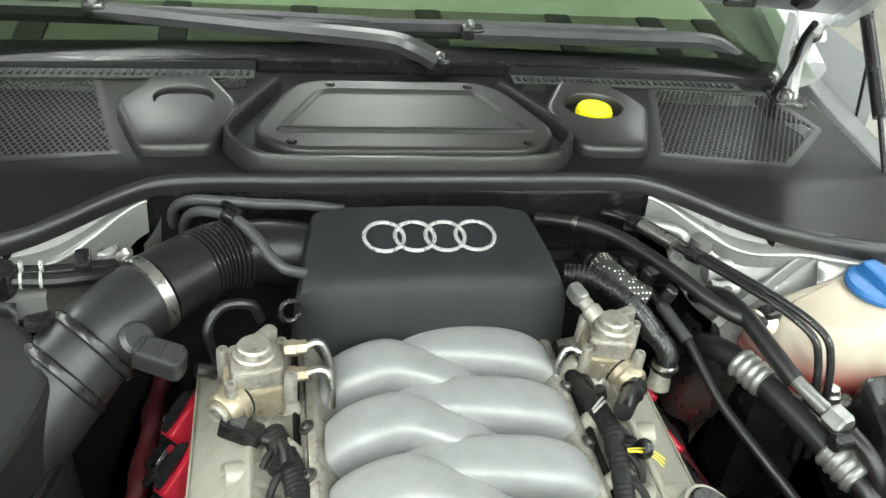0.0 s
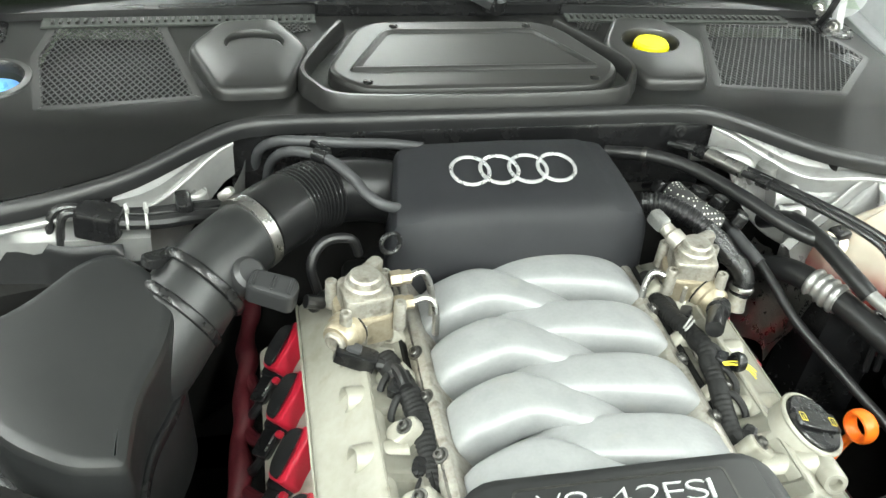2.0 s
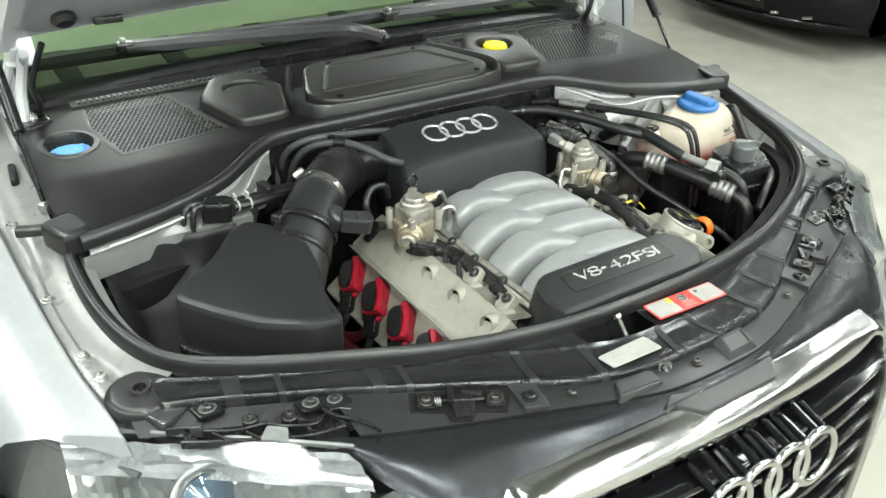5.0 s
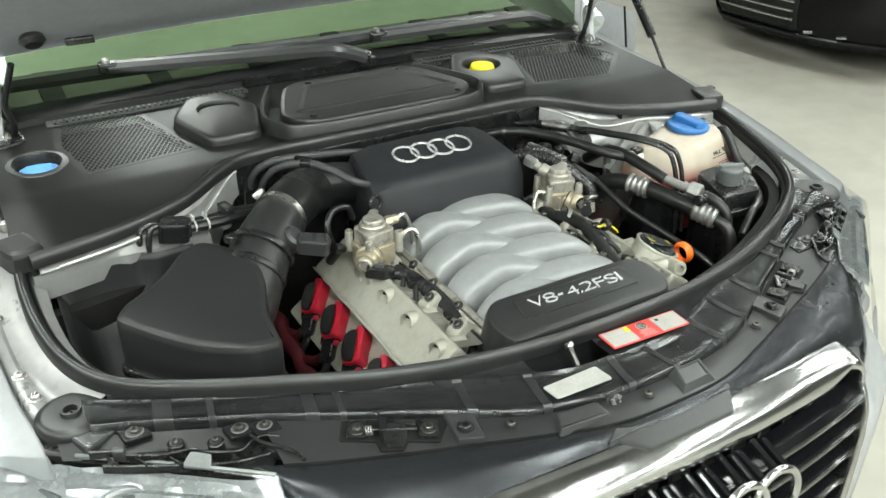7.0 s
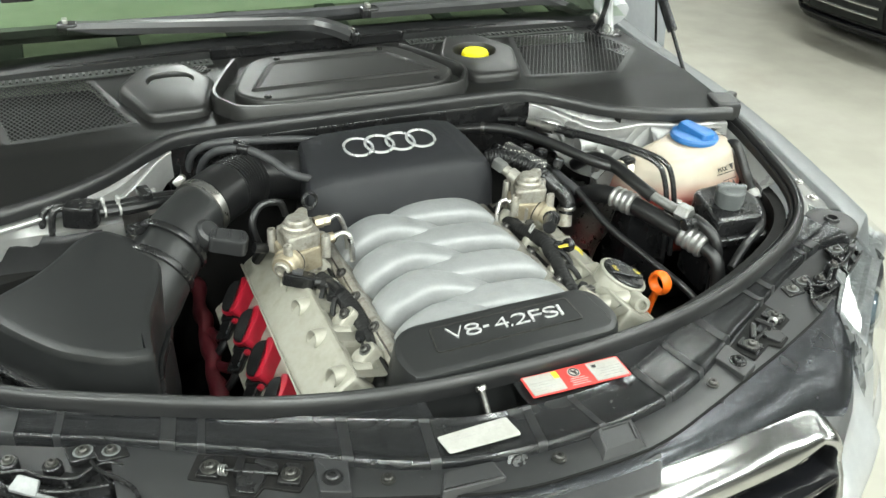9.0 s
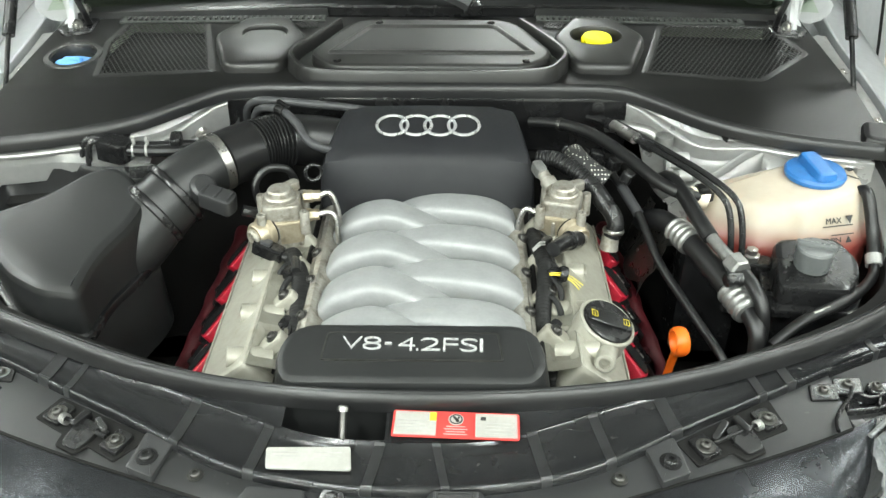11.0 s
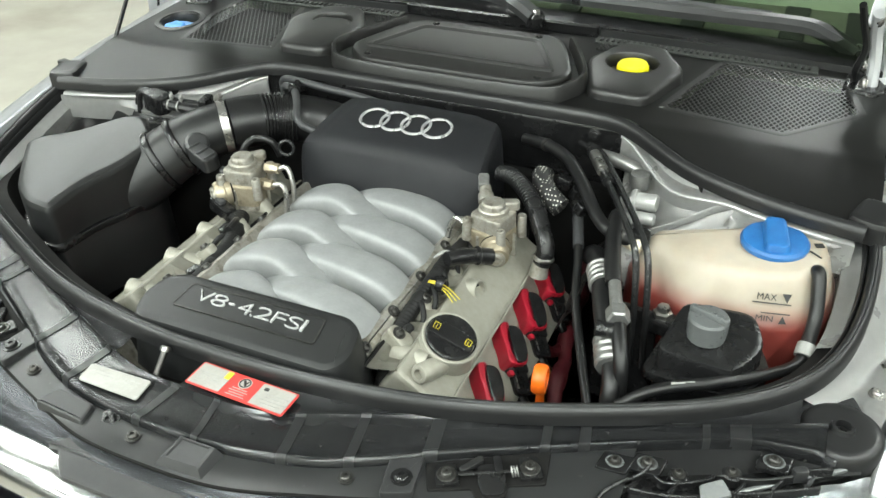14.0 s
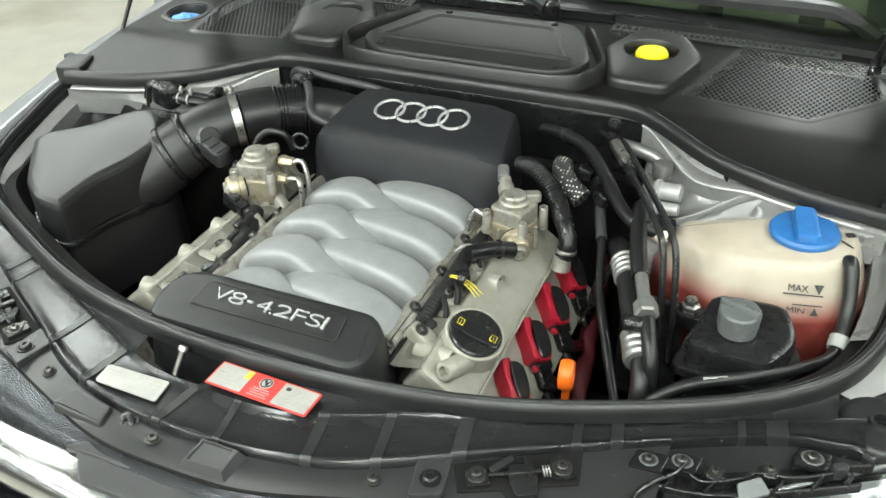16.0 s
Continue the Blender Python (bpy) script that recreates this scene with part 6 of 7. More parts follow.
pipe = thing("intake_pipe", "black intake pipe with ribbed bellows and a steel clamp", "intake pipe", at=(-0.3, 0.46, 0.78))
axis = [(-0.500, 0.315, 0.745), (-0.440, 0.355, 0.776), (-0.396, 0.400, 0.812), (-0.358, 0.440, 0.838), (-0.318, 0.482, 0.852)]
part("duct", tube(axis, lambda t: 0.060 - 0.017 * t, 28, 8), M_BOX, pipe, "smooth black duct")
for t0 in ((-0.398, 0.398, 0.811), (-0.372, 0.426, 0.830)):
    part("band", torus(aim(t0, (0.68, 0.66, 0.42)), 0.0520, 0.0035, 36, 8, flat=1.8), M_BLACK, pipe)
part("band_clip", box(0.040, 0.020, 0.012, pose(-0.412, 0.425, 0.868, 0, 15, 40), 0.004), M_BLACK, pipe)
part("clamp", tube([(-0.322, 0.478, 0.852), (-0.312, 0.487, 0.853)], 0.0465, 32, 2), M_STEEL, pipe, "bright steel clamp")
part("clamp_screw", lathe([(0.006, -0.008), (0.006, 0.008), (0.004, 0.011), (0, 0.011)], aim((-0.342, 0.505, 0.892), (0.6, -0.2, 0.6)), 10), M_STEEL, pipe)
part("sleeve", tube([(-0.311, 0.488, 0.853), (-0.290, 0.509, 0.854), (-0.270, 0.529, 0.853)], 0.0445, 30, 4), M_HOSE, pipe, "rubber sleeve")
part("bellows", ribbed([(-0.274, 0.525, 0.853), (-0.252, 0.546, 0.851), (-0.222, 0.566, 0.848)], 0.0400, 0.0052, 0.0066, 28), M_GLOSS, pipe, "ribbed rubber bellows")
part("elbow", tube([(-0.226, 0.564, 0.848), (-0.190, 0.578, 0.842), (-0.14, 0.582, 0.832), (-0.06, 0.575, 0.81)], 0.041, 24, 5), M_HOSE, pipe)
part("sensor", lathe([(0.020, -0.012), (0.020, 0.012), (0.015, 0.016), (0, 0.016)], aim((-0.326, 0.412, 0.846), (0.5, -0.4, 0.7)), 18), M_PLATE, pipe, "black air sensor")
part("sensor_plug", slab([(-0.032, -0.017), (0.030, -0.020), (0.034, 0.004), (0.026, 0.020), (-0.030, 0.018)], -0.016, 0.016, 0.005, 0.006, m=pose(-0.297, 0.390, 0.842, 8, 10, -18) @ Matrix.Diagonal((0.85, 0.8, 0.8, 1))), M_PLATE, pipe, "black sensor plug")
for dx in (-0.018, 0.002, 0.020):
    part("plug_ridge", box(0.005, 0.022, 0.004, pose(-0.297 + dx, 0.388 - 0.3 * dx, 0.8545 - 0.17 * dx, 8, 10, -18), 0.0015), M_PLATE, pipe)
part("sensor_lead", tube([(-0.262, 0.386, 0.826), (-0.245, 0.392, 0.818), (-0.24, 0.42, 0.80), (-0.25, 0.44, 0.77)], 0.008, 10), M_HOSE, pipe)
for k, pts in enumerate(([(-0.296, 0.655, 0.800), (-0.288, 0.628, 0.856), (-0.266, 0.600, 0.888), (-0.226, 0.568, 0.898), (-0.197, 0.530, 0.893), (-0.183, 0.505, 0.886), (-0.165, 0.490, 0.878), (-0.135, 0.500, 0.862)],
                         [(-0.310, 0.668, 0.805), (-0.304, 0.646, 0.860), (-0.280, 0.622, 0.890), (-0.236, 0.606, 0.898), (-0.190, 0.612, 0.890), (-0.140, 0.628, 0.878), (-0.09, 0.632, 0.868)])):
    h = thing("vacuum_hose", "grey rubber vacuum hose arching over the intake bellows", "hose", "vacuum hoses", at=(-0.25, 0.6, 0.80))
    part("hose", tube(pts, 0.0066, 14), M_GREYHOSE, h)
    if not k:
        part("clip", tube([(-0.236, 0.577, 0.8975), (-0.222, 0.563, 0.898)], 0.0085, 12, 2), M_BLACK, h, "black clip")
        part("clip_tail", box(0.008, 0.034, 0.010, pose(-0.228, 0.585, 0.900, 0, 0, 40), 0.002), M_BLACK, h)
small = thing("breather_hose", "thin black breather hose beside the fuel pump", "hose", at=(-0.22, 0.45, 0.80))
part("hose", tube([(-0.245, 0.430, 0.80), (-0.252, 0.436, 0.838), (-0.235, 0.450, 0.858), (-0.205, 0.455, 0.856), (-0.195, 0.46, 0.83)], 0.0058, 10), M_HOSE, small)
part("ring", torus(aim((-0.162, 0.435, 0.862), (0.3, -0.9, 0.2)), 0.012, 0.003, 20, 8), M_BLACK, small)

# pipes and block beside the air filter
lines = thing("fuel_lines", "twin black fuel lines with a junction block and white clips", "fuel lines", at=(-0.48, 0.51, 0.70))
part("junction_block", slab([(-0.026, -0.016), (0.020, -0.019), (0.026, 0.0), (0.020, 0.018), (-0.022, 0.018)], -0.018, 0.016, 0.005, 0.006, m=pose(-0.484, 0.510, 0.862, 0, 6, -12)), M_BLACK, lines, "black junction block")
part("block_face", box(0.006, 0.026, 0.024, pose(-0.461, 0.505, 0.862, 0, 6, -12), 0.002), M_GLOSS, lines)
for k in (0, 1):
    part("line", tube([(-0.498, 0.507 + 0.014 * k, 0.868), (-0.512 - 0.006 * k, 0.510 + 0.012 * k, 0.873), (-0.524 - 0.012 * k, 0.508 + 0.010 * k, 0.862), (-0.531 - 0.012 * k, 0.504 + 0.008 * k, 0.81), (-0.536 - 0.012 * k, 0.496 + 0.006 * k, 0.74), (-0.540 - 0.012 * k, 0.48, 0.66)], 0.0052, 10), M_GLOSS, lines, "glossy black line")
    part("hose", tube([(-0.462, 0.502 + 0.014 * k, 0.862), (-0.42, 0.506 + 0.016 * k, 0.858), (-0.37, 0.522 + 0.017 * k, 0.852), (-0.33, 0.540 + 0.017 * k, 0.84)], 0.0088, 10), M_HOSE, lines)
for x, y in ((-0.453, 0.508), (-0.432, 0.508)):
    part("clip", torus(aim((x, y - 0.004, 0.861), (1, 0.15, -0.05)), 0.0094, 0.0012, 18, 6, flat=1.6), M_PALECONN, lines, "white clip")
    part("clip_tag", box(0.005, 0.010, 0.010, pose(x, y + 0.004, 0.874, 20, 0, 15), 0.0015), M_PALECONN, lines)
part("bracket", box(0.018, 0.035, 0.024, pose(-0.392, 0.53, 0.862, 0, 0, 10), 0.003), M_BLACK, lines)
liner = thing("bay_liner", "black plastic liner in the bay corner", "liner", at=(-0.58, 0.45, 0.6))
LINER = [(0.508, 0.836), (0.505, 0.822), (0.498, 0.780), (0.484, 0.742), (0.452, 0.716), (0.40, 0.700), (0.33, 0.688), (0.26, 0.682)]


def lining(u, k):
    """Back and floor of the corner, with a soft diagonal fold and a side that turns up."""
    y, z = LINER[k]
    up = 0.060 * ease((0.20 - u) / 0.20) * (1 if k > 2 else 0.3 * k / 2)
    fold = 0.014 * math.exp(-((u * 1.6 + k - 4.2) / 0.55) ** 2)
    return Vector((-0.676 + 0.215 * u, y - 0.6 * fold - 0.012 * ease((u - 0.55) / 0.2), z + up + fold))


part("liner", sheet(lining, frange(0, 1, 24), range(8), 0.004), M_PLATE, liner, "black moulded lining", 70)

# ---- coolant tank side ----
def tank_mat():
    """Cream plastic that shows the red coolant inside it up to its level."""
    m = mat("tank_with_coolant", (0.40, 0.352, 0.285), (0.345, 0.30, 0.24), 0.30, 0.40, scale=9, bump=0.05, bscale=200)
    nt = m.node_tree
    b = nt.nodes["Principled BSDF"]
    src = b.inputs["Base Color"].links[0].from_socket
    g = nt.nodes.new("ShaderNodeNewGeometry")
    sep = nt.nodes.new("ShaderNodeSeparateXYZ")
    nt.links.new(g.outputs["Position"], sep.inputs[0])
    r = nt.nodes.new("ShaderNodeMapRange")
    r.inputs[1].default_value, r.inputs[2].default_value = 0.815, 0.772
    r.interpolation_type = "SMOOTHSTEP"
    nt.links.new(sep.outputs["Z"], r.inputs[0])
    mx = nt.nodes.new("ShaderNodeMix")
    mx.data_type = "RGBA"
    mx.inputs["B"].default_value = (0.20, 0.040, 0.032, 1)
    nt.links.new(src, mx.inputs["A"])
    nt.links.new(r.outputs[0], mx.inputs["Factor"])
    nt.links.new(mx.outputs["Result"], b.inputs["Base Color"])
    b.inputs["Subsurface Weight"].default_value = 0.25
    b.inputs["Subsurface Radius"].default_value = (0.02, 0.012, 0.008)
    return m


tank = thing("coolant_tank", "cream plastic coolant tank partly filled with red coolant", "coolant tank", at=(0.56, 0.45, 0.66))
to = [(0.400, 0.436), (0.418, 0.402), (0.468, 0.372), (0.535, 0.350), (0.600, 0.356), (0.655, 0.378), (0.690, 0.430), (0.690, 0.505), (0.655, 0.545), (0.585, 0.548), (0.530, 0.520), (0.470, 0.505), (0.415, 0.480)]
tp = fillet(to, 0.03, 10)


def rise(p):
    return 0.009 * min(1, max(0, (p.x - 0.47) / 0.10))


levels = [(0.020, 0.66, 0), (0.004, 0.675, 0), (0.0, 0.72, 0), (0.003, 0.772, 0), (0.003, 0.779, 0), (0.007, 0.785, 0), (0.012, 0.794, 0), (0.018, 0.808, 0.1), (0.023, 0.822, 0.3), (0.028, 0.831, 0.7), (0.034, 0.837, 1), (0.040, 0.8395, 1)]


def lobed(p, z):
    """Soft upright bulges along the front of the tank."""
    k = ease((0.46 - p.y) / 0.06) * ease((z - 0.69) / 0.03) * ease((0.836 - z) / 0.03) * ease((0.575 - p.x) / 0.02)
    return Vector((p.x, p.y - 0.006 * k * (abs(math.sin((p.x - 0.370) * math.pi / 0.085)) - 0.4), 0))


part("tank", skin(bmesh.new(), [[lobed(p, z) + Vector((0, 0, z + k * rise(p))) for p in inset(tp, d)] for d, z, k in levels]), tank_mat(), tank, "", 50)
tc = Vector((0.592, 0.462, 0.853))
capb = part("cap", lathe([(0.034, -0.012), (0.044, -0.006), (0.045, 0.0), (0.042, 0.004), (0.030, 0.006), (0.0, 0.007)], Matrix.Translation(tc), 36), M_BLUE, tank, "blue screw cap")
part("grip", slab([(-0.016, -0.036), (0.016, -0.036), (0.014, 0.034), (-0.014, 0.034)], 0.0, 0.017, 0.005, 0.008, taper=0.003, m=Matrix.Translation(tc) @ pose(0, 0, 0, 4, 0, 10)), M_BLUE, capb)

part("max_mark", letters("MAX", 0.019, pose(0.598, 0.3770, 0.8195, 56, 0, 10), 0.0004, 0, 1.0, 1.0, (0.024, 0.0085)), M_PRINTDARK, tank, "printed MAX mark")
part("mark_arrow", slab([(-0.006, 0.006), (0.006, 0.006), (0.0, -0.006)], 0, 0.0008, 0.0002, m=pose(0.622, 0.3815, 0.8195, 56, 0, 16)), M_PRINTDARK, tank)
part("mark_line", box(0.048, 0.0016, 0.0006, pose(0.605, 0.3745, 0.8125, 54, 0, 11), 0.0002), M_PRINTDARK, tank)
part("min_mark", letters("MIN", 0.015, pose(0.600, 0.3640, 0.7945, 62, 0, 10), 0.0004, 0, 1.0, 1.0, (0.021, 0.0070)), M_PRINTDARK, tank, "printed MIN mark")
part("mark_arrow", slab([(-0.005, -0.005), (0.005, -0.005), (0.0, 0.005)], 0, 0.0008, 0.0002, m=pose(0.622, 0.3680, 0.7945, 62, 0, 16)), M_PRINTDARK, tank)
part("mark_line", box(0.036, 0.0014, 0.0006, pose(0.612, 0.3690, 0.8015, 60, 0, 12), 0.0002), M_PRINTDARK, tank)
for a, (x, y) in ((0, (0.648, 0.475)), (1, (0.668, 0.485))):
    part("print_box", box(0.012, 0.010, 0.0005, pose(x, y, 0.8505 - 0.002 * a, 0, 2, 25), 0.0002), M_PRINTDARK if not a else M_PRINT, tank, "small printed pictogram")
part("print_bar", box(0.003, 0.020, 0.0005, pose(0.645, 0.452, 0.850, 0, 2, 50), 0.0002), M_PRINTDARK, tank)
for x, y in ((0.60, 0.538), (0.672, 0.520)):
    part("tank_bolt", lathe([(0.012, -0.02), (0.012, 0.004), (0.008, 0.006), (0.008, 0.012), (0, 0.012)], Matrix.Translation((x, y, 0.848)), 16), M_INNER, tank)
part("inlet", lathe([(0.013, 0), (0.013, 0.03), (0, 0.03)], aim((0.425, 0.420, 0.826), (-0.8, 0.2, 0.2)), 16), M_TANK, tank)
part("inlet_clip", box(0.026, 0.022, 0.022, pose(0.420, 0.428, 0.836, 0, 0, 15), 0.003), M_BLACK, tank, "black hose clip")

# added panel: stands in for the shade over the tank's lower left side
part("shade_panel", slab([(0.385, 0.350), (0.404, 0.345), (0.470, 0.338), (0.470, 0.346), (0.412, 0.356), (0.400, 0.420), (0.388, 0.420)], 0.60, 0.778, 0.003), M_BLACK, tank, "added black panel for the shade beside the tank")

ret = thing("overflow_hose", "black overflow hose from the tank with a pale clamp", "hose", at=(0.65, 0.38, 0.75))
part("elbow", tube([(0.648, 0.432, 0.836), (0.652, 0.416, 0.846), (0.656, 0.402, 0.832), (0.660, 0.380, 0.80), (0.656, 0.345, 0.772)], 0.0090, 14), M_HOSE, ret)
part("clamp", tube([(0.657, 0.352, 0.777), (0.655, 0.338, 0.768)], 0.0120, 16, 2), M_PALECONN, ret, "pale spring clamp")
part("hose", tube([(0.656, 0.345, 0.772), (0.646, 0.318, 0.765), (0.610, 0.272, 0.775), (0.56, 0.225, 0.786), (0.50, 0.190, 0.784), (0.46, 0.170, 0.76)], 0.0075, 12), M_HOSE, ret)
for dx in (0.0, 0.010):
    part("white_band", tube([(0.515 + dx, 0.197 + dx * 0.6, 0.7925), (0.530 + dx, 0.204 + dx * 0.6, 0.7925)], 0.0022, 6, 1), M_PALECONN, ret)

resv = thing("fluid_reservoir", "black plastic fluid reservoir with a grey screw cap", "reservoir", at=(0.54, 0.29, 0.66))
part("body", slab([(0.484, 0.246, 0.015), (0.580, 0.238, 0.015), (0.612, 0.290, 0.03), (0.590, 0.345, 0.02), (0.500, 0.340, 0.02)], 0.66, 0.800, 0.008, 0.015, top=lambda x, y: 0.16 * (y - 0.25), taper=0.003, low=lambda x, y: 0.0), M_BLACK, resv, "black body")
part("rim", slab([(0.470, 0.236, 0.015), (0.588, 0.226, 0.015), (0.626, 0.290, 0.03), (0.598, 0.355, 0.02), (0.488, 0.350, 0.02)], 0.755, 0.768, 0.004, 0.015), M_BLACK, resv)
cg = part("cap", lathe([(0.023, -0.020), (0.0245, -0.010), (0.025, 0.009), (0.023, 0.012), (0.0, 0.013)], Matrix.Translation((0.538, 0.286, 0.824)), 30), M_SMOKE, resv, "grey screw cap")
part("grip", slab([(-0.005, -0.026), (0.005, -0.026), (0.005, 0.026), (-0.005, 0.026)], 0.012, 0.022, 0.003, 0.004, m=pose(0.538, 0.286, 0.821, 0, 0, 70)), M_SMOKE, cg)
part("bolt", lathe([(0.013, -0.02), (0.013, 0.002), (0.009, 0.004), (0.0085, 0.011), (0.0, 0.012)], Matrix.Translation((0.476, 0.341, 0.783)), 6), M_STEEL, resv, "bright bolt head")
part("bolt_tab", box(0.05, 0.03, 0.02, pose(0.482, 0.338, 0.768, 0, 0, -10), 0.004), M_BLACK, resv)

# ---- hoses and lines on the tank side ----
ac = thing("air_conditioning_hose", "thick black hose with bright crimped ends", "hose", at=(0.41, 0.3, 0.75))
part("hose", tube([(0.345, 0.47, 0.760), (0.362, 0.425, 0.788), (0.384, 0.372, 0.796), (0.405, 0.31, 0.792), (0.425, 0.258, 0.784), (0.436, 0.225, 0.778)], 0.0165, 18), M_HOSE, ac, "black hose")
for a, b in (((0.376, 0.392, 0.795), (0.392, 0.350, 0.7955)), ((0.424, 0.258, 0.784), (0.439, 0.216, 0.777))):
    part("crimp", ribbed([a, b], 0.0185, 0.0022, 0.0105, 20), M_PIPE, ac, "bright crimped sleeve")
part("end_pipe", tube([(0.438, 0.220, 0.778), (0.445, 0.196, 0.768), (0.447, 0.180, 0.74), (0.446, 0.17, 0.66)], 0.012, 14), M_HOSE, ac)
ln = thing("refrigerant_line", "black and bare metal line with a large union nut", "pipe", at=(0.42, 0.3, 0.78))
part("hose", tube([(0.372, 0.520, 0.800), (0.376, 0.470, 0.836), (0.384, 0.420, 0.842), (0.398, 0.362, 0.830), (0.409, 0.330, 0.820)], 0.0115, 14), M_HOSE, ln)
part("pipe", tube([(0.405, 0.345, 0.824), (0.418, 0.305, 0.818), (0.434, 0.258, 0.815)], 0.0085, 14), M_PIPE, ln, "bare metal pipe")
part("nut", lathe([(0.013, -0.013), (0.0155, -0.010), (0.0155, 0.010), (0.013, 0.013)], aim((0.430, 0.270, 0.816), (0.3, -0.95, -0.04)), 6), M_PIPE, ln, "hexagon union nut", 20)
part("tail", tube([(0.436, 0.252, 0.814), (0.444, 0.228, 0.808), (0.452, 0.208, 0.790), (0.455, 0.198, 0.75), (0.455, 0.195, 0.66)], 0.0095, 12), M_HOSE, ln)
part("valve_cap", lathe([(0.010, 0), (0.0105, 0.022), (0.008, 0.024), (0, 0.024)], aim((0.432, 0.246, 0.810), (-1, -0.15, 0.05)), 16), M_BLACK, ln, "black valve cap")
for k, off in enumerate((0.0, 0.016)):
    v = thing("vacuum_line", "thin glossy black line with a silver sleeve", "hose", "thin lines beside the tank", at=(0.38 + off, 0.45, 0.76))
    part("line", tube([(0.270 + off, 0.640, 0.855), (0.300 + off, 0.603, 0.862), (0.330 + off, 0.545, 0.866), (0.362 + off, 0.480, 0.872), (0.398 + off, 0.405, 0.877), (0.424 + off, 0.356, 0.870), (0.434 + off, 0.338, 0.845), (0.440 + off, 0.325, 0.79), (0.445 + off, 0.318, 0.70)], 0.0047, 10), M_GLOSS, v)
    if not k:
        part("sleeve", tube([(0.306, 0.592, 0.864), (0.333, 0.540, 0.867)], 0.0095, 12, 2), M_STEEL, v, "silver sleeve")
        for q in ((0.296, 0.610, 0.861), (0.343, 0.518, 0.869)):
            part("coupling", tube([q, (q[0] + 0.008, q[1] - 0.016, q[2] + 0.002)], 0.0085, 10, 2), M_BLACK, v)
big = thing("coolant_hose", "black rubber coolant hose running to the tank", "hose", at=(0.33, 0.5, 0.8))
part("hose", tube([(0.175, 0.640, 0.845), (0.225, 0.610, 0.856), (0.270, 0.572, 0.858), (0.315, 0.505, 0.854), (0.350, 0.448, 0.846), (0.380, 0.420, 0.840), (0.418, 0.422, 0.830)], 0.0095, 16), M_HOSE, big)
for q, d in (((0.222, 0.612, 0.8555), (0.045, -0.034, 0.006)), ((0.395, 0.419, 0.837), (0.038, 0.002, -0.01))):
    part("clamp", torus(aim(q, d), 0.0098, 0.0016, 20, 6, flat=2.4), M_ZINC, big, "dull metal hose clamp")
low = thing("coolant_hose", "black rubber coolant hose low in the bay", "hose", at=(0.35, 0.4, 0.7))
part("hose", tube([(0.262, 0.585, 0.820), (0.300, 0.520, 0.812), (0.330, 0.440, 0.790), (0.352, 0.36, 0.755), (0.385, 0.28, 0.728), (0.425, 0.190, 0.690), (0.46, 0.12, 0.60)], 0.0065, 12), M_HOSE, low)
part("sleeve", tube([(0.312, 0.494, 0.805), (0.330, 0.440, 0.790)], 0.0085, 12, 3), M_GREYHOSE, low, "grey protective sleeve")
part("clamp", torus(aim((0.300, 0.520, 0.812), (0.035, -0.07, -0.012)), 0.0070, 0.0014, 18, 6, flat=2.2), M_ZINC, low)
cyl = thing("crankcase_hose", "black ribbed crankcase hose clipped to the head cover", "hose", at=(0.25, 0.45, 0.78))
part("hose", ribbed([(0.178, 0.512, 0.846), (0.205, 0.500, 0.850), (0.236, 0.476, 0.842), (0.256, 0.456, 0.830)], 0.0118, 0.0016, 0.0052, 16), M_HOSE, cyl, "ribbed hose")
part("sleeve", tube([(0.250, 0.462, 0.834), (0.264, 0.446, 0.824), (0.276, 0.430, 0.812)], 0.0145, 16), M_BLACK, cyl)
part("elbow", tube([(0.272, 0.434, 0.815), (0.284, 0.418, 0.806), (0.290, 0.408, 0.792), (0.286, 0.402, 0.772)], 0.0130, 16), M_BLACK, cyl, "black elbow")
part("clip", torus(aim((0.288, 0.405, 0.782), (0.1, 0.2, 1)), 0.0140, 0.0022, 24, 8, flat=1.6), M_STEEL, cyl, "bright clamp")
part("spout", lathe([(0.017, -0.02), (0.0155, 0.0), (0.0155, 0.012)], aim((0.284, 0.402, 0.766), (0.1, 0.2, 1)) @ Matrix.Diagonal((0.85, 0.85, 0.7, 1)), 20), M_ALU, cyl, "cream metal spout")


def perf_mat():
    m = mat("perforated_shield", (0.018, 0.018, 0.018), None, 0.5)
    nt = m.node_tree
    b = nt.nodes["Principled BSDF"]
    src = b.inputs["Base Color"].links[0].from_socket
    co, vo, r, mx = (nt.nodes.new("ShaderNode" + k) for k in ("TexCoord", "TexVoronoi", "MapRange", "Mix"))
    vo.inputs["Scale"].default_value, vo.inputs["Randomness"].default_value = 190, 0.15
    nt.links.new(co.outputs["Object"], vo.inputs["Vector"])
    r.inputs[1].default_value, r.inputs[2].default_value = 0.30, 0.22
    nt.links.new(vo.outputs["Distance"], r.inputs[0])
    mx.data_type = "RGBA"
    mx.inputs["B"].default_value = (0.6, 0.58, 0.52, 1)
    nt.links.new(src, mx.inputs["A"])
    nt.links.new(r.outputs[0], mx.inputs["Factor"])
    nt.links.new(mx.outputs["Result"], b.inputs["Base Color"])
    return m


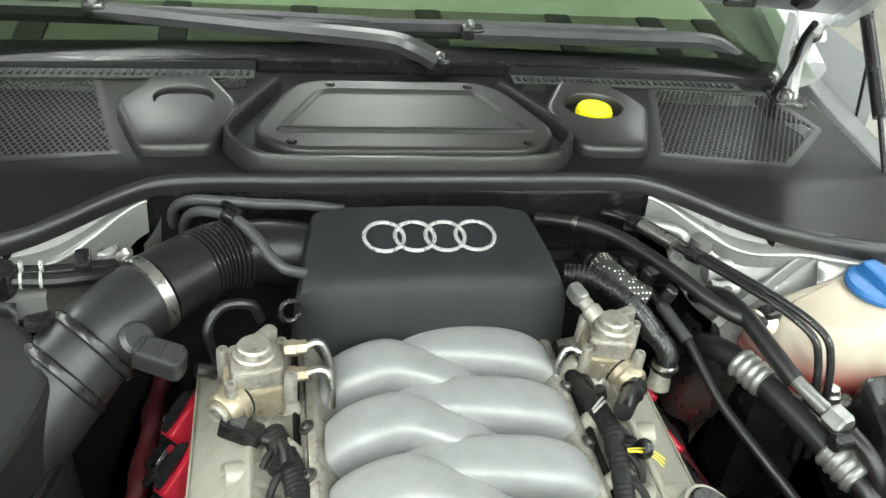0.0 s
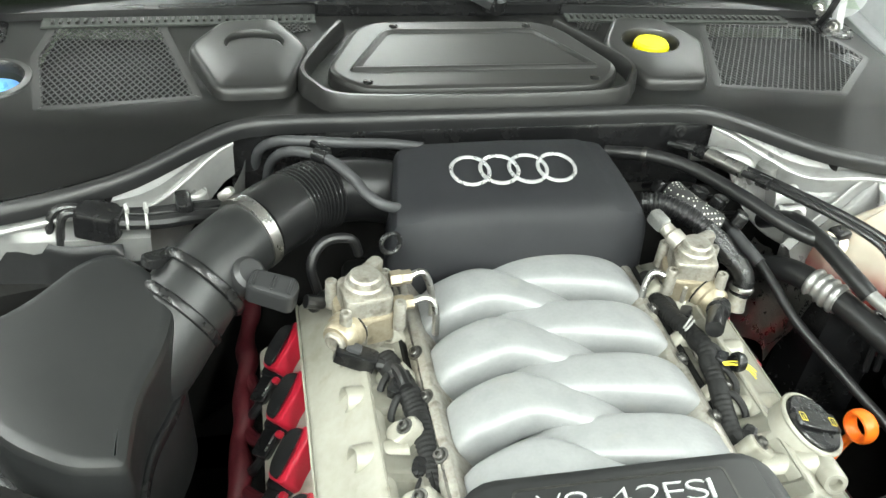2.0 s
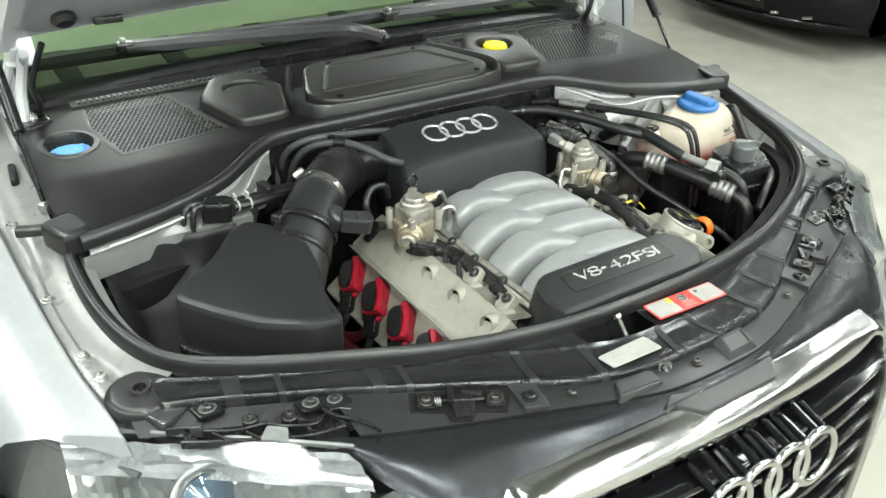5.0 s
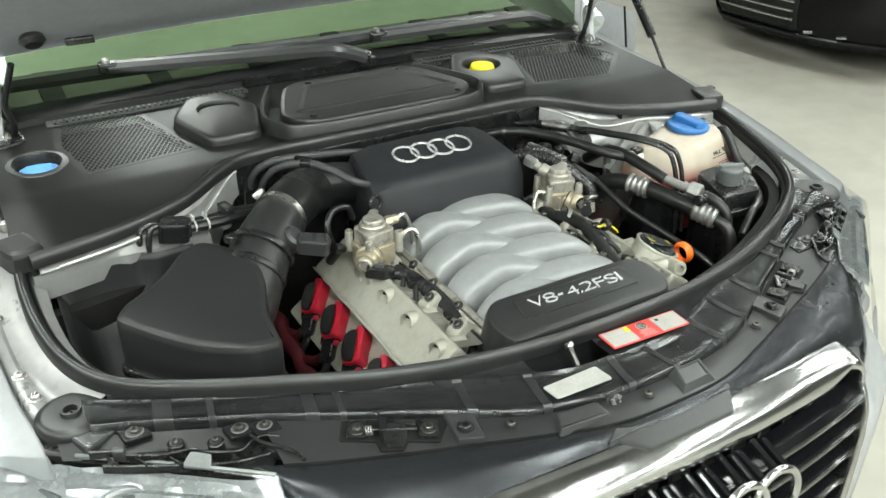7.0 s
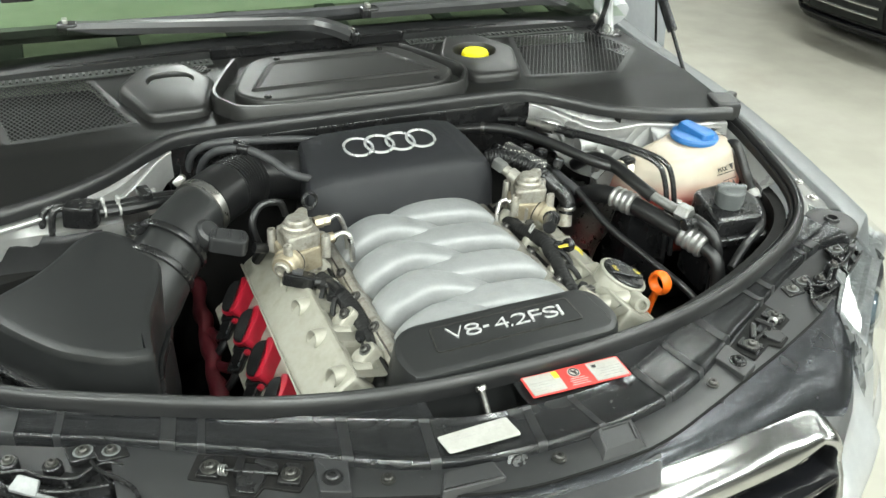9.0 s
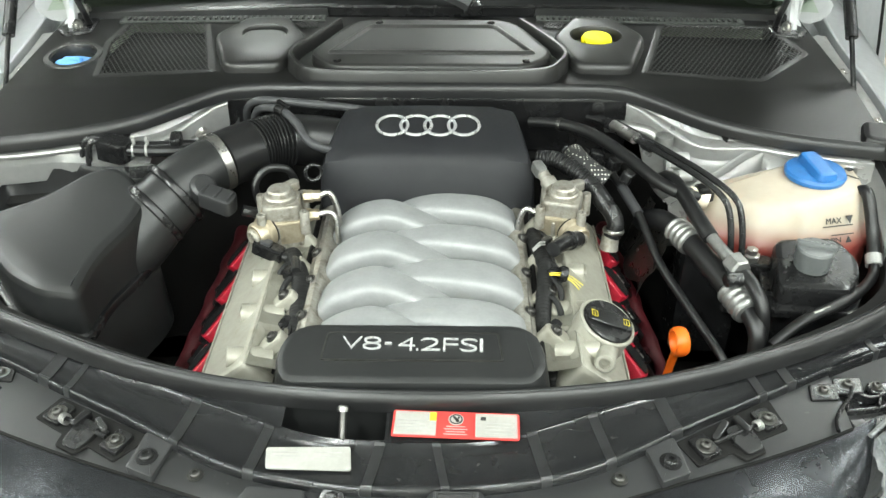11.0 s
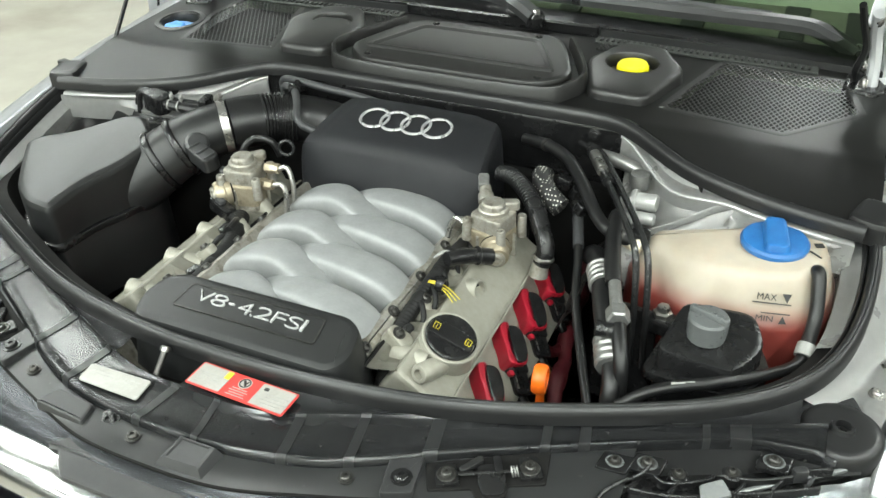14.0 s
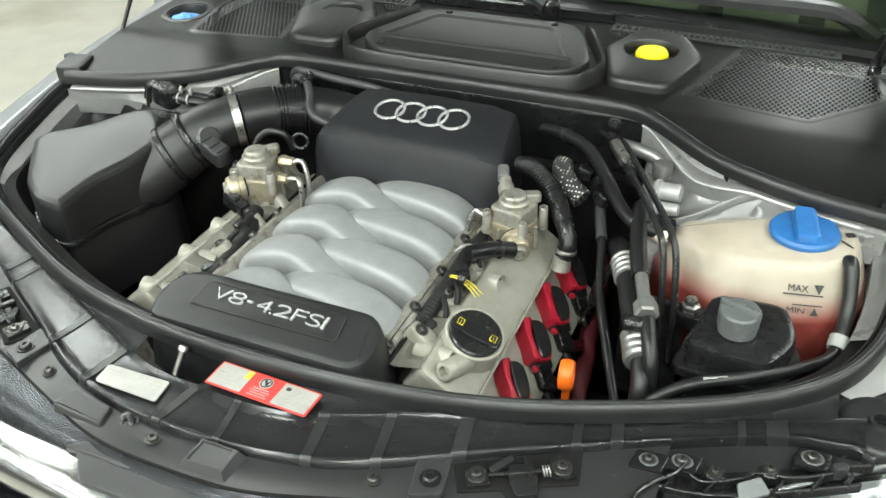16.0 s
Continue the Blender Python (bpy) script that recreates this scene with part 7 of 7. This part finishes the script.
M_PERF = perf_mat()
shield = thing("perforated_tube", "black tube with rows of pale perforations", "pipe", at=(0.26, 0.5, 0.78))
part("tube", tube([(0.238, 0.545, 0.838), (0.246, 0.522, 0.836), (0.264, 0.502, 0.828), (0.285, 0.492, 0.818)], 0.0165, 16), M_PERF, shield)
for i, (x, y, z) in enumerate(((0.275, 0.54, 0.836), (0.302, 0.528, 0.828), (0.318, 0.494, 0.824), (0.228, 0.56, 0.835))):
    jb = thing("wiring_plug", "small black wiring plug behind the engine", "connector", "wiring plugs", at=(x, y, z - 0.01))
    part("housing", box(0.024, 0.018, 0.018, pose(x, y, z, 10 * i, 15, 30 * i), 0.003), M_BLACK, jb)
    part("lead", tube([(x, y, z), (x + 0.01, y + 0.02, z - 0.008), (x + 0.004, y + 0.05, z - 0.03)], 0.005, 8), M_HOSE, jb)

# wiring looms on both sides of the manifold
for s, pts in ((-1, [(-0.184, 0.322, 0.792), (-0.172, 0.295, 0.790), (-0.160, 0.255, 0.784), (-0.156, 0.205, 0.780), (-0.158, 0.160, 0.772), (-0.162, 0.125, 0.758), (-0.165, 0.10, 0.72)]),
               (1, [(0.170, 0.440, 0.780), (0.166, 0.380, 0.784), (0.170, 0.325, 0.798), (0.174, 0.285, 0.804), (0.170, 0.240, 0.795), (0.165, 0.195, 0.783), (0.167, 0.150, 0.769), (0.175, 0.105, 0.745)])):
    loom = thing("wiring_loom", "black taped wiring loom beside the manifold", "wiring", "wiring looms", at=(s * 0.17, 0.25, 0.73))
    part("conduit", ribbed(pts, 0.0130 if s < 0 else 0.0105, 0.0006, 0.0060, 14), M_LOOM, loom, "lumpy taped bundle")
    r = random.uniform
    for i in range(6):
        p0, p1 = Vector(pts[i]), Vector(pts[i + 1])
        c = p0.lerp(p1, r(0.2, 0.8))
        part("tape", torus(aim(c, p1 - p0), 0.0118 if s < 0 else 0.0098, 0.0022, 18, 6, flat=r(2.0, 5.0)), M_LOOM, loom, "tape wrapping")
        if i % 2:
            part("tap", box(0.022, 0.015, 0.014, Matrix.Translation(c + Vector((s * 0.012, 0, 0.006))) @ pose(0, 0, 0, r(-20, 20), r(-20, 20), r(0, 90)), 0.003), M_BLACK, loom, "small black plug")
        part("branch", tube([c, c + Vector((s * 0.012, -0.014, 0.004)), c + Vector((s * 0.020, -0.030, -0.010)), c + Vector((s * 0.012, -0.042, -0.034))], 0.0042, 8), M_LOOM, loom)
wires = thing("yellow_wires", "thin yellow wires taped to the loom", "wiring", at=(0.2, 0.265, 0.77))
for i in range(3):
    part("wire", tube([(0.176, 0.246 + 0.002 * i, 0.815), (0.190, 0.242 + 0.003 * i, 0.817 - 0.001 * (i % 2)), (0.206, 0.240 + 0.0045 * i, 0.808 + 0.001 * (i % 3)), (0.216 + 0.003 * (i % 3), 0.238 + 0.005 * i, 0.797)], 0.0007, 6), M_LABELYEL, wires, "yellow wire")
part("strap", torus(aim((0.194, 0.249, 0.8145), (0.9, 0.0, -0.2)), 0.0085, 0.0030, 18, 6, flat=2.0), M_BLACK, wires, "black tape strap")
for i in range(2):
    part("pale_wire", tube([(0.176, 0.322 + 0.006 * i, 0.812), (0.168, 0.312 + 0.006 * i, 0.818), (0.158, 0.306 + 0.004 * i, 0.812)], 0.0014, 6), M_PALECONN, wires)
mid = thing("heat_shield", "crumpled bare metal heat shield deep in the bay", "heat shield", at=(0.335, 0.42, 0.66))
part("shield", sheet(lambda u, v: Vector((0.325 + 0.035 * u + 0.006 * math.sin(v * 9), 0.36 + 0.15 * v, 0.690 + 0.095 * u + 0.008 * math.sin(u * 7 + v * 11))), frange(0, 1, 10), frange(0, 1, 14), 0.002), M_STEEL, mid)
brk = thing("tower_bracket", "bare metal bracket and pipe by the strut tower", "bracket", at=(0.37, 0.55, 0.78))
part("pipe", tube([(0.300, 0.628, 0.846), (0.345, 0.612, 0.848), (0.375, 0.600, 0.842), (0.385, 0.58, 0.82)], 0.011, 14), M_PIPE, brk)
part("post", box(0.014, 0.014, 0.14, pose(0.392, 0.478, 0.776, 4, -6, 0), 0.003), M_PIPE, brk)
part("end", lathe([(0.013, -0.01), (0.016, 0.0), (0.014, 0.014), (0, 0.016)], Matrix.Translation((0.385, 0.565, 0.846)), 16), M_PIPE, brk)

# ---- caps on the cowl ----
yc = thing("brake_fluid_cap", "bright yellow brake fluid cap in its well", "cap", at=(0.304, 0.826, 0.895))
part("cap", lathe([(0.025, 0.895), (0.0265, 0.900), (0.0265, 0.924), (0.024, 0.9275), (0.014, 0.9282), (0, 0.9282)], Matrix.Translation((0.304, 0.826, 0.0)), 32), M_YELLOW, yc)
for i in range(18):
    a = 2 * math.pi * i / 18
    part("knurl", box(0.003, 0.0022, 0.022, Matrix.Translation((0.304, 0.826, 0.911)) @ pose(0, 0, 0, 0, 0, math.degrees(a)) @ Matrix.Translation((0.0266, 0, 0)), 0.0006), M_YELLOW, yc)
part("collar", lathe([(0.040, 0.893), (0.040, 0.900), (0.028, 0.902)], Matrix.Translation((0.304, 0.826, 0.0)), 28), M_TANK, yc, "pale filler collar")
wc = thing("washer_cap", "sky-blue washer filler cap in a dark opening", "cap", at=(-0.640, 0.790, 0.850))
part("cap", lathe([(0.030, -0.012), (0.031, 0.008), (0.033, 0.010), (0.033, 0.013), (0.028, 0.020), (0.016, 0.024), (0, 0.025)], Matrix.Translation((-0.640, 0.780, 0.874)) @ pose(0, 0, 0, -10, 0, 0) @ Matrix.Diagonal((1.12, 1.12, 1, 1)), 32), M_SKYBLUE, wc)
part("grip", box(0.010, 0.048, 0.007, pose(-0.640, 0.779, 0.898, -10, 0, 60), 0.003), M_SKYBLUE, wc)


# ---- wipers ----
def wiper(pivot, elbow, tip, blade_a, blade_b):
    w = thing("wiper", "black windscreen wiper at rest with a grey blade", "wiper", "wipers", at=pivot)
    P, E, T = Vector(pivot), Vector(elbow), Vector(tip)
    part("pivot", lathe([(0.018, -0.012), (0.018, 0.006), (0.012, 0.011), (0.0, 0.012)], Matrix.Translation(P), 20), M_BLACK, w)
    part("nut", lathe([(0.008, 0.010), (0.008, 0.017), (0.004, 0.019), (0, 0.019)], Matrix.Translation(P), 12), M_STEEL, w, "steel pivot nut")
    path = spline([P + Vector((0, 0, 0.006)), P.lerp(E, 0.5) + Vector((0, 0, 0.008)), E, E.lerp(T, 0.33), E.lerp(T, 0.66), T], 6)
    k = len(path)
    bm = bmesh.new()
    rings = []
    for i, p in enumerate(path):
        t = (path[min(i + 1, k - 1)] - path[max(i - 1, 0)]).normalized()
        sd = t.cross(Vector((0, 0, 1))).normalized()
        u = sd.cross(t)
        ww = 0.021 - 0.006 * i / k
        rings.append([p + sd * a * ww + u * b * 0.011 for a, b in ((-1, -1), (1, -1), (1.0, 0.1), (0.55, 0.9), (-0.55, 0.9), (-1.0, 0.1))])
    part("arm", skin(bm, rings), M_PLATE, w, "black wiper arm")
    d = (T - E).normalized()
    part("head", box(0.040, 0.028, 0.020, aim(T, (0, 0, 1)) @ pose(0, 0, 0, 0, 0, math.degrees(math.atan2(d.y, d.x))), 0.004), M_GLOSS, w, "glossy end joint")
    part("nozzle", box(0.010, 0.020, 0.010, pose(T.x - 0.004, T.y, T.z + 0.013), 0.002), M_STEEL, w)
    a, b = Vector(blade_a), Vector(blade_b)
    blade = part("blade", sweep(spline([a, a.lerp(b, 0.3) + Vector((0, 0.004, 0.002)), a.lerp(b, 0.7) + Vector((0, 0.004, 0.002)), b], 4), [(-0.006, -0.010), (0.006, -0.010), (0.007, 0.004), (0.0, 0.009), (-0.007, 0.004)]), M_GREYHOSE, w, "grey blade")
    part("rubber", sweep([a - Vector((0, 0, 0.014)), b - Vector((0, 0, 0.014))], [(-0.002, -0.006), (0.002, -0.006), (0.003, 0.006), (-0.003, 0.006)]), M_RUBBER, blade)


wiper((0.082, 0.955, 0.936), (0.000, 1.000, 0.958), (-0.449, 1.077, 0.964), (-0.72, 1.085, 0.958), (-0.02, 1.062, 0.962))
wiper((0.655, 1.008, 0.924), (0.560, 1.030, 0.960), (0.150, 1.036, 0.960), (-0.16, 1.062, 0.956), (0.50, 1.052, 0.962))

# ---- gas struts and hinges ----
for s in (-1, 1):
    st = thing("gas_strut", "slim dark gas strut holding the bonnet up", "gas strut", "gas struts", at=(s * 0.716, 0.645, 0.862))
    a, m1, b = Vector((s * 0.716, 0.645, 0.864)), Vector((s * 0.719, 0.732, 0.960)), Vector((s * 0.722, 0.862, 1.088))
    part("rod", tube([a, m1], 0.0042, 10, 2), M_BLACK, st, "thin rod")
    part("cylinder", tube([m1, m1.lerp(b, 0.5), b], 0.0105, 14, 2), M_BLACK, st, "dark cylinder")
    part("ball_end", lathe([(0.009, -0.008), (0.011, 0.0), (0.009, 0.008), (0, 0.010)], Matrix.Translation(a), 14), M_STEEL, st)
    part("top_end", lathe([(0.012, -0.01), (0.014, 0.0), (0.012, 0.01), (0, 0.012)], Matrix.Translation(b), 14), M_BLACK, st)
    X = lambda x: s * x
    hg = part("bonnet_hinge", box(0.03, 0.13, 0.05, pose(X(0.700), 0.935, 0.885, 8, 0, 0), 0.006), M_SILVER, car, "silver bonnet hinge with levers and bolts")
    part("lever", slab([(-0.014, 0), (0.014, 0), (0.012, 0.13), (-0.012, 0.13)], -0.003, 0.003, 0.001, 0.006, m=aim((X(0.690), 0.965, 0.905), (s, 0, 0.1)) @ pose(0, 0, 0, 0, 0, 0)), M_SILVER, hg)
    part("lever", tube([(X(0.685), 0.905, 0.900), (X(0.680), 0.915, 0.955), (X(0.672), 0.905, 1.000), (X(0.668), 0.880, 1.040)], 0.010, 8), M_SILVER, hg, "bent silver lever")
    part("lever", tube([(X(0.705), 0.960, 0.900), (X(0.700), 0.945, 0.960), (X(0.688), 0.915, 1.015), (X(0.68), 0.880, 1.055)], 0.009, 8), M_SILVER, hg, "bent silver lever")
    part("arm_plate", slab([(-0.02, -0.01), (0.03, -0.012), (0.034, 0.10), (-0.01, 0.11)], -0.004, 0.004, 0.001, 0.008, m=pose(X(0.674), 0.905, 1.02, 49, 0, 0)), M_SILVER, hg)
    for y, z in ((0.90, 0.915), (0.955, 0.925), (0.915, 0.985), (0.885, 1.03)):
        part("bolt", screw_head(aim((X(0.672), y, z), (-s, -0.4, 0.2)), 0.009), M_STEEL, hg)
    part("cable", tube([(X(0.660), 0.93, 0.900), (X(0.655), 0.905, 0.935), (X(0.662), 0.900, 0.975), (X(0.650), 0.880, 1.02), (X(0.640), 0.85, 1.06)], 0.006, 8), M_HOSE, hg, "black wiring")
    part("hinge_cover", slab([(X(0.640), 0.885), (X(0.690), 0.865), (X(0.715), 0.90), (X(0.690), 0.965), (X(0.645), 0.955)], 0.880, 0.912, 0.006, 0.012), M_BLACK, hg)
    part("edge_clip", box(0.014, 0.06, 0.014, pose(X(0.735), 0.80, 0.862, 4, 0, s * 6), 0.004), M_BLACK, hg)

# wheels of the silver car


def make_wheel(parent, m, r, w):
    """m: hub pose, z outwards."""
    prof = [(r * 0.70, -w / 2), (r * 0.93, -w / 2), (r * 0.985, -w * 0.42), (r, -w * 0.3), (r, w * 0.3), (r * 0.985, w * 0.42), (r * 0.93, w / 2), (r * 0.70, w / 2)]
    turned = [[m @ Vector((q * math.cos(a), q * math.sin(a), z)) for q, z in prof] for a in (2 * math.pi * j / 48 for j in range(48))]
    ty = part("wheel", skin(bmesh.new(), turned, closed=True), M_TYRE, parent, "black tyre on a spoked alloy rim")
    part("rim", lathe([(r * 0.70, -w * 0.4), (r * 0.69, w * 0.42), (r * 0.72, w * 0.5), (r * 0.66, w * 0.47), (r * 0.63, w * 0.2), (r * 0.6, -w * 0.2), (0.02, -w * 0.25)], m, 40), M_DASHDARK, ty)
    for i in range(5):
        for d in (-9, 9):
            a = radians(72 * i + d)
            part("spoke", tube([m @ Vector((0.05 * math.cos(a), 0.05 * math.sin(a), w * 0.36)), m @ Vector((r * 0.38 * math.cos(a), r * 0.38 * math.sin(a), w * 0.42)), m @ Vector((r * 0.68 * math.cos(a - radians(d) * 0.2), r * 0.68 * math.sin(a - radians(d) * 0.2), w * 0.42))], 0.010, 8), M_ZINC, ty, "")
    part("hub", lathe([(0.06, w * 0.3), (0.055, w * 0.42), (0.0, w * 0.45)], m, 20), M_ZINC, ty)


for s in (-1, 1):
    for y in (0.62, 3.55):
        make_wheel(car, aim((s * 0.80, y, 0.33), (s, 0, 0)), 0.33, 0.225)
part("underbody", box(1.4, 3.2, 0.2, Matrix.Translation((0, 2.1, 0.36)), 0.03), M_DARK, car)

# ---- black car across the hall ----
bc = thing("black_car", "parked glossy black car with a chrome-barred grille", "car", at=(4.7, 2.80, 0))
NX, CY, HW = 3.38, 2.80, 0.93


def nose(u, v):
    """u across the car, v upwards."""
    yy = CY + HW * u
    z = 0.16 + 0.62 * v
    bulge = 0.34 * abs(u) ** 3.2 if u < 0.1 else 0.85 * ((u - 0.1) / 0.9) ** 1.15
    return Vector((NX + bulge + 0.10 * max(0, v - 0.55) ** 1.5 + 0.05 * (1 - min(1, v * 4)), yy, z))


part("bumper", sheet(nose, frange(-1, 1, 30), frange(0, 1, 16), 0.01), M_CARBLACK, bc, "glossy black bumper")
for side in (-1, 1):
    part("side", sheet(lambda u, v: Vector((NX + (0.34 if side < 0 else 0.86) + (0.40 if side < 0 else 0.2) * u, CY + side * HW, 0.16 + 0.62 * v)), frange(0, 1, 4), frange(0, 1, 6), 0.01), M_CARBLACK, bc, "glossy black flank")
    part("rear_side", sheet(lambda u, v: Vector((NX + 1.30 + 2.9 * u, CY + side * HW, 0.20 + 0.72 * v)), frange(0, 1, 8), frange(0, 1, 6), 0.01), M_CARBLACK, bc)
    part("arch", sheet(lambda u, v: Vector((NX + 0.97 - 0.40 * math.cos(u * math.pi), CY + side * HW, 0.34 + 0.37 * math.sin(u * math.pi) + (0.80 - 0.34 - 0.37 * math.sin(u * math.pi)) * v)), frange(0, 1, 20), frange(0, 1, 3), 0.01), M_CARBLACK, bc)
    for x in (NX + 0.97, NX + 3.85):
        make_wheel(bc, aim((x - 0.03 + (0.30 if side > 0 and x < NX + 2 else 0), CY + side * (HW - 0.03 if x < NX + 2 else HW - 0.10), 0.345), (-0.30 if side < 0 and x < NX + 2 else 0, side, 0)), 0.345, 0.235)
    part("reflector", box(0.20, 0.012, 0.016, pose(NX + 0.43, CY + side * (HW + 0.004), 0.44), 0.004), M_LABELRED, bc, "thin red side reflector")
    for q in (0.50, 0.68):
        part("lower_fin", tube([nose(side * q, 0.10), nose(side * (q + 0.05), 0.115)], 0.011, 8, 2), M_CHROME, bc, "small bright trim")
part("bonnet", sheet(lambda u, v: Vector((NX + 0.10 + 1.2 * v + 0.30 * abs(u) ** 3, CY + HW * u, 0.78 + 0.17 * v - 0.05 * u * u)), frange(-1, 1, 14), frange(0, 1, 8), 0.01), M_CARBLACK, bc)
part("cabin", slab([(NX + 1.2, CY - 0.75), (NX + 3.6, CY - 0.75), (NX + 3.6, CY + 0.75), (NX + 1.2, CY + 0.75)], 0.9, 1.42, 0.2, 0.2), M_CARBLACK, bc)
part("grille_back", sheet(lambda u, v: nose(u * 0.46, 0.12 + 0.80 * v) + Vector((-0.004, 0, 0)), frange(-1, 1, 8), frange(0, 1, 6), 0.002), M_DASHDARK, bc, "dark grille")
for i in range(9):
    v = 0.20 + 0.08 * i
    part("grille_bar", tube([nose(u, v) + Vector((-0.012, 0, 0)) for u in frange(-0.44, 0.44, 8)], 0.008, 6, 2), M_CHROME, bc, "chrome grille bar")
part("lip", tube([nose(u, 0.06) + Vector((-0.012, 0, 0)) for u in frange(-0.9, 0.9, 14)], 0.010, 6, 2), M_CARBLACK, bc, "glossy black lip")
part("floor_pan", box(4.2, 1.7, 0.1, Matrix.Translation((NX + 2.5, CY, 0.24)), 0.02), M_DARK, bc)
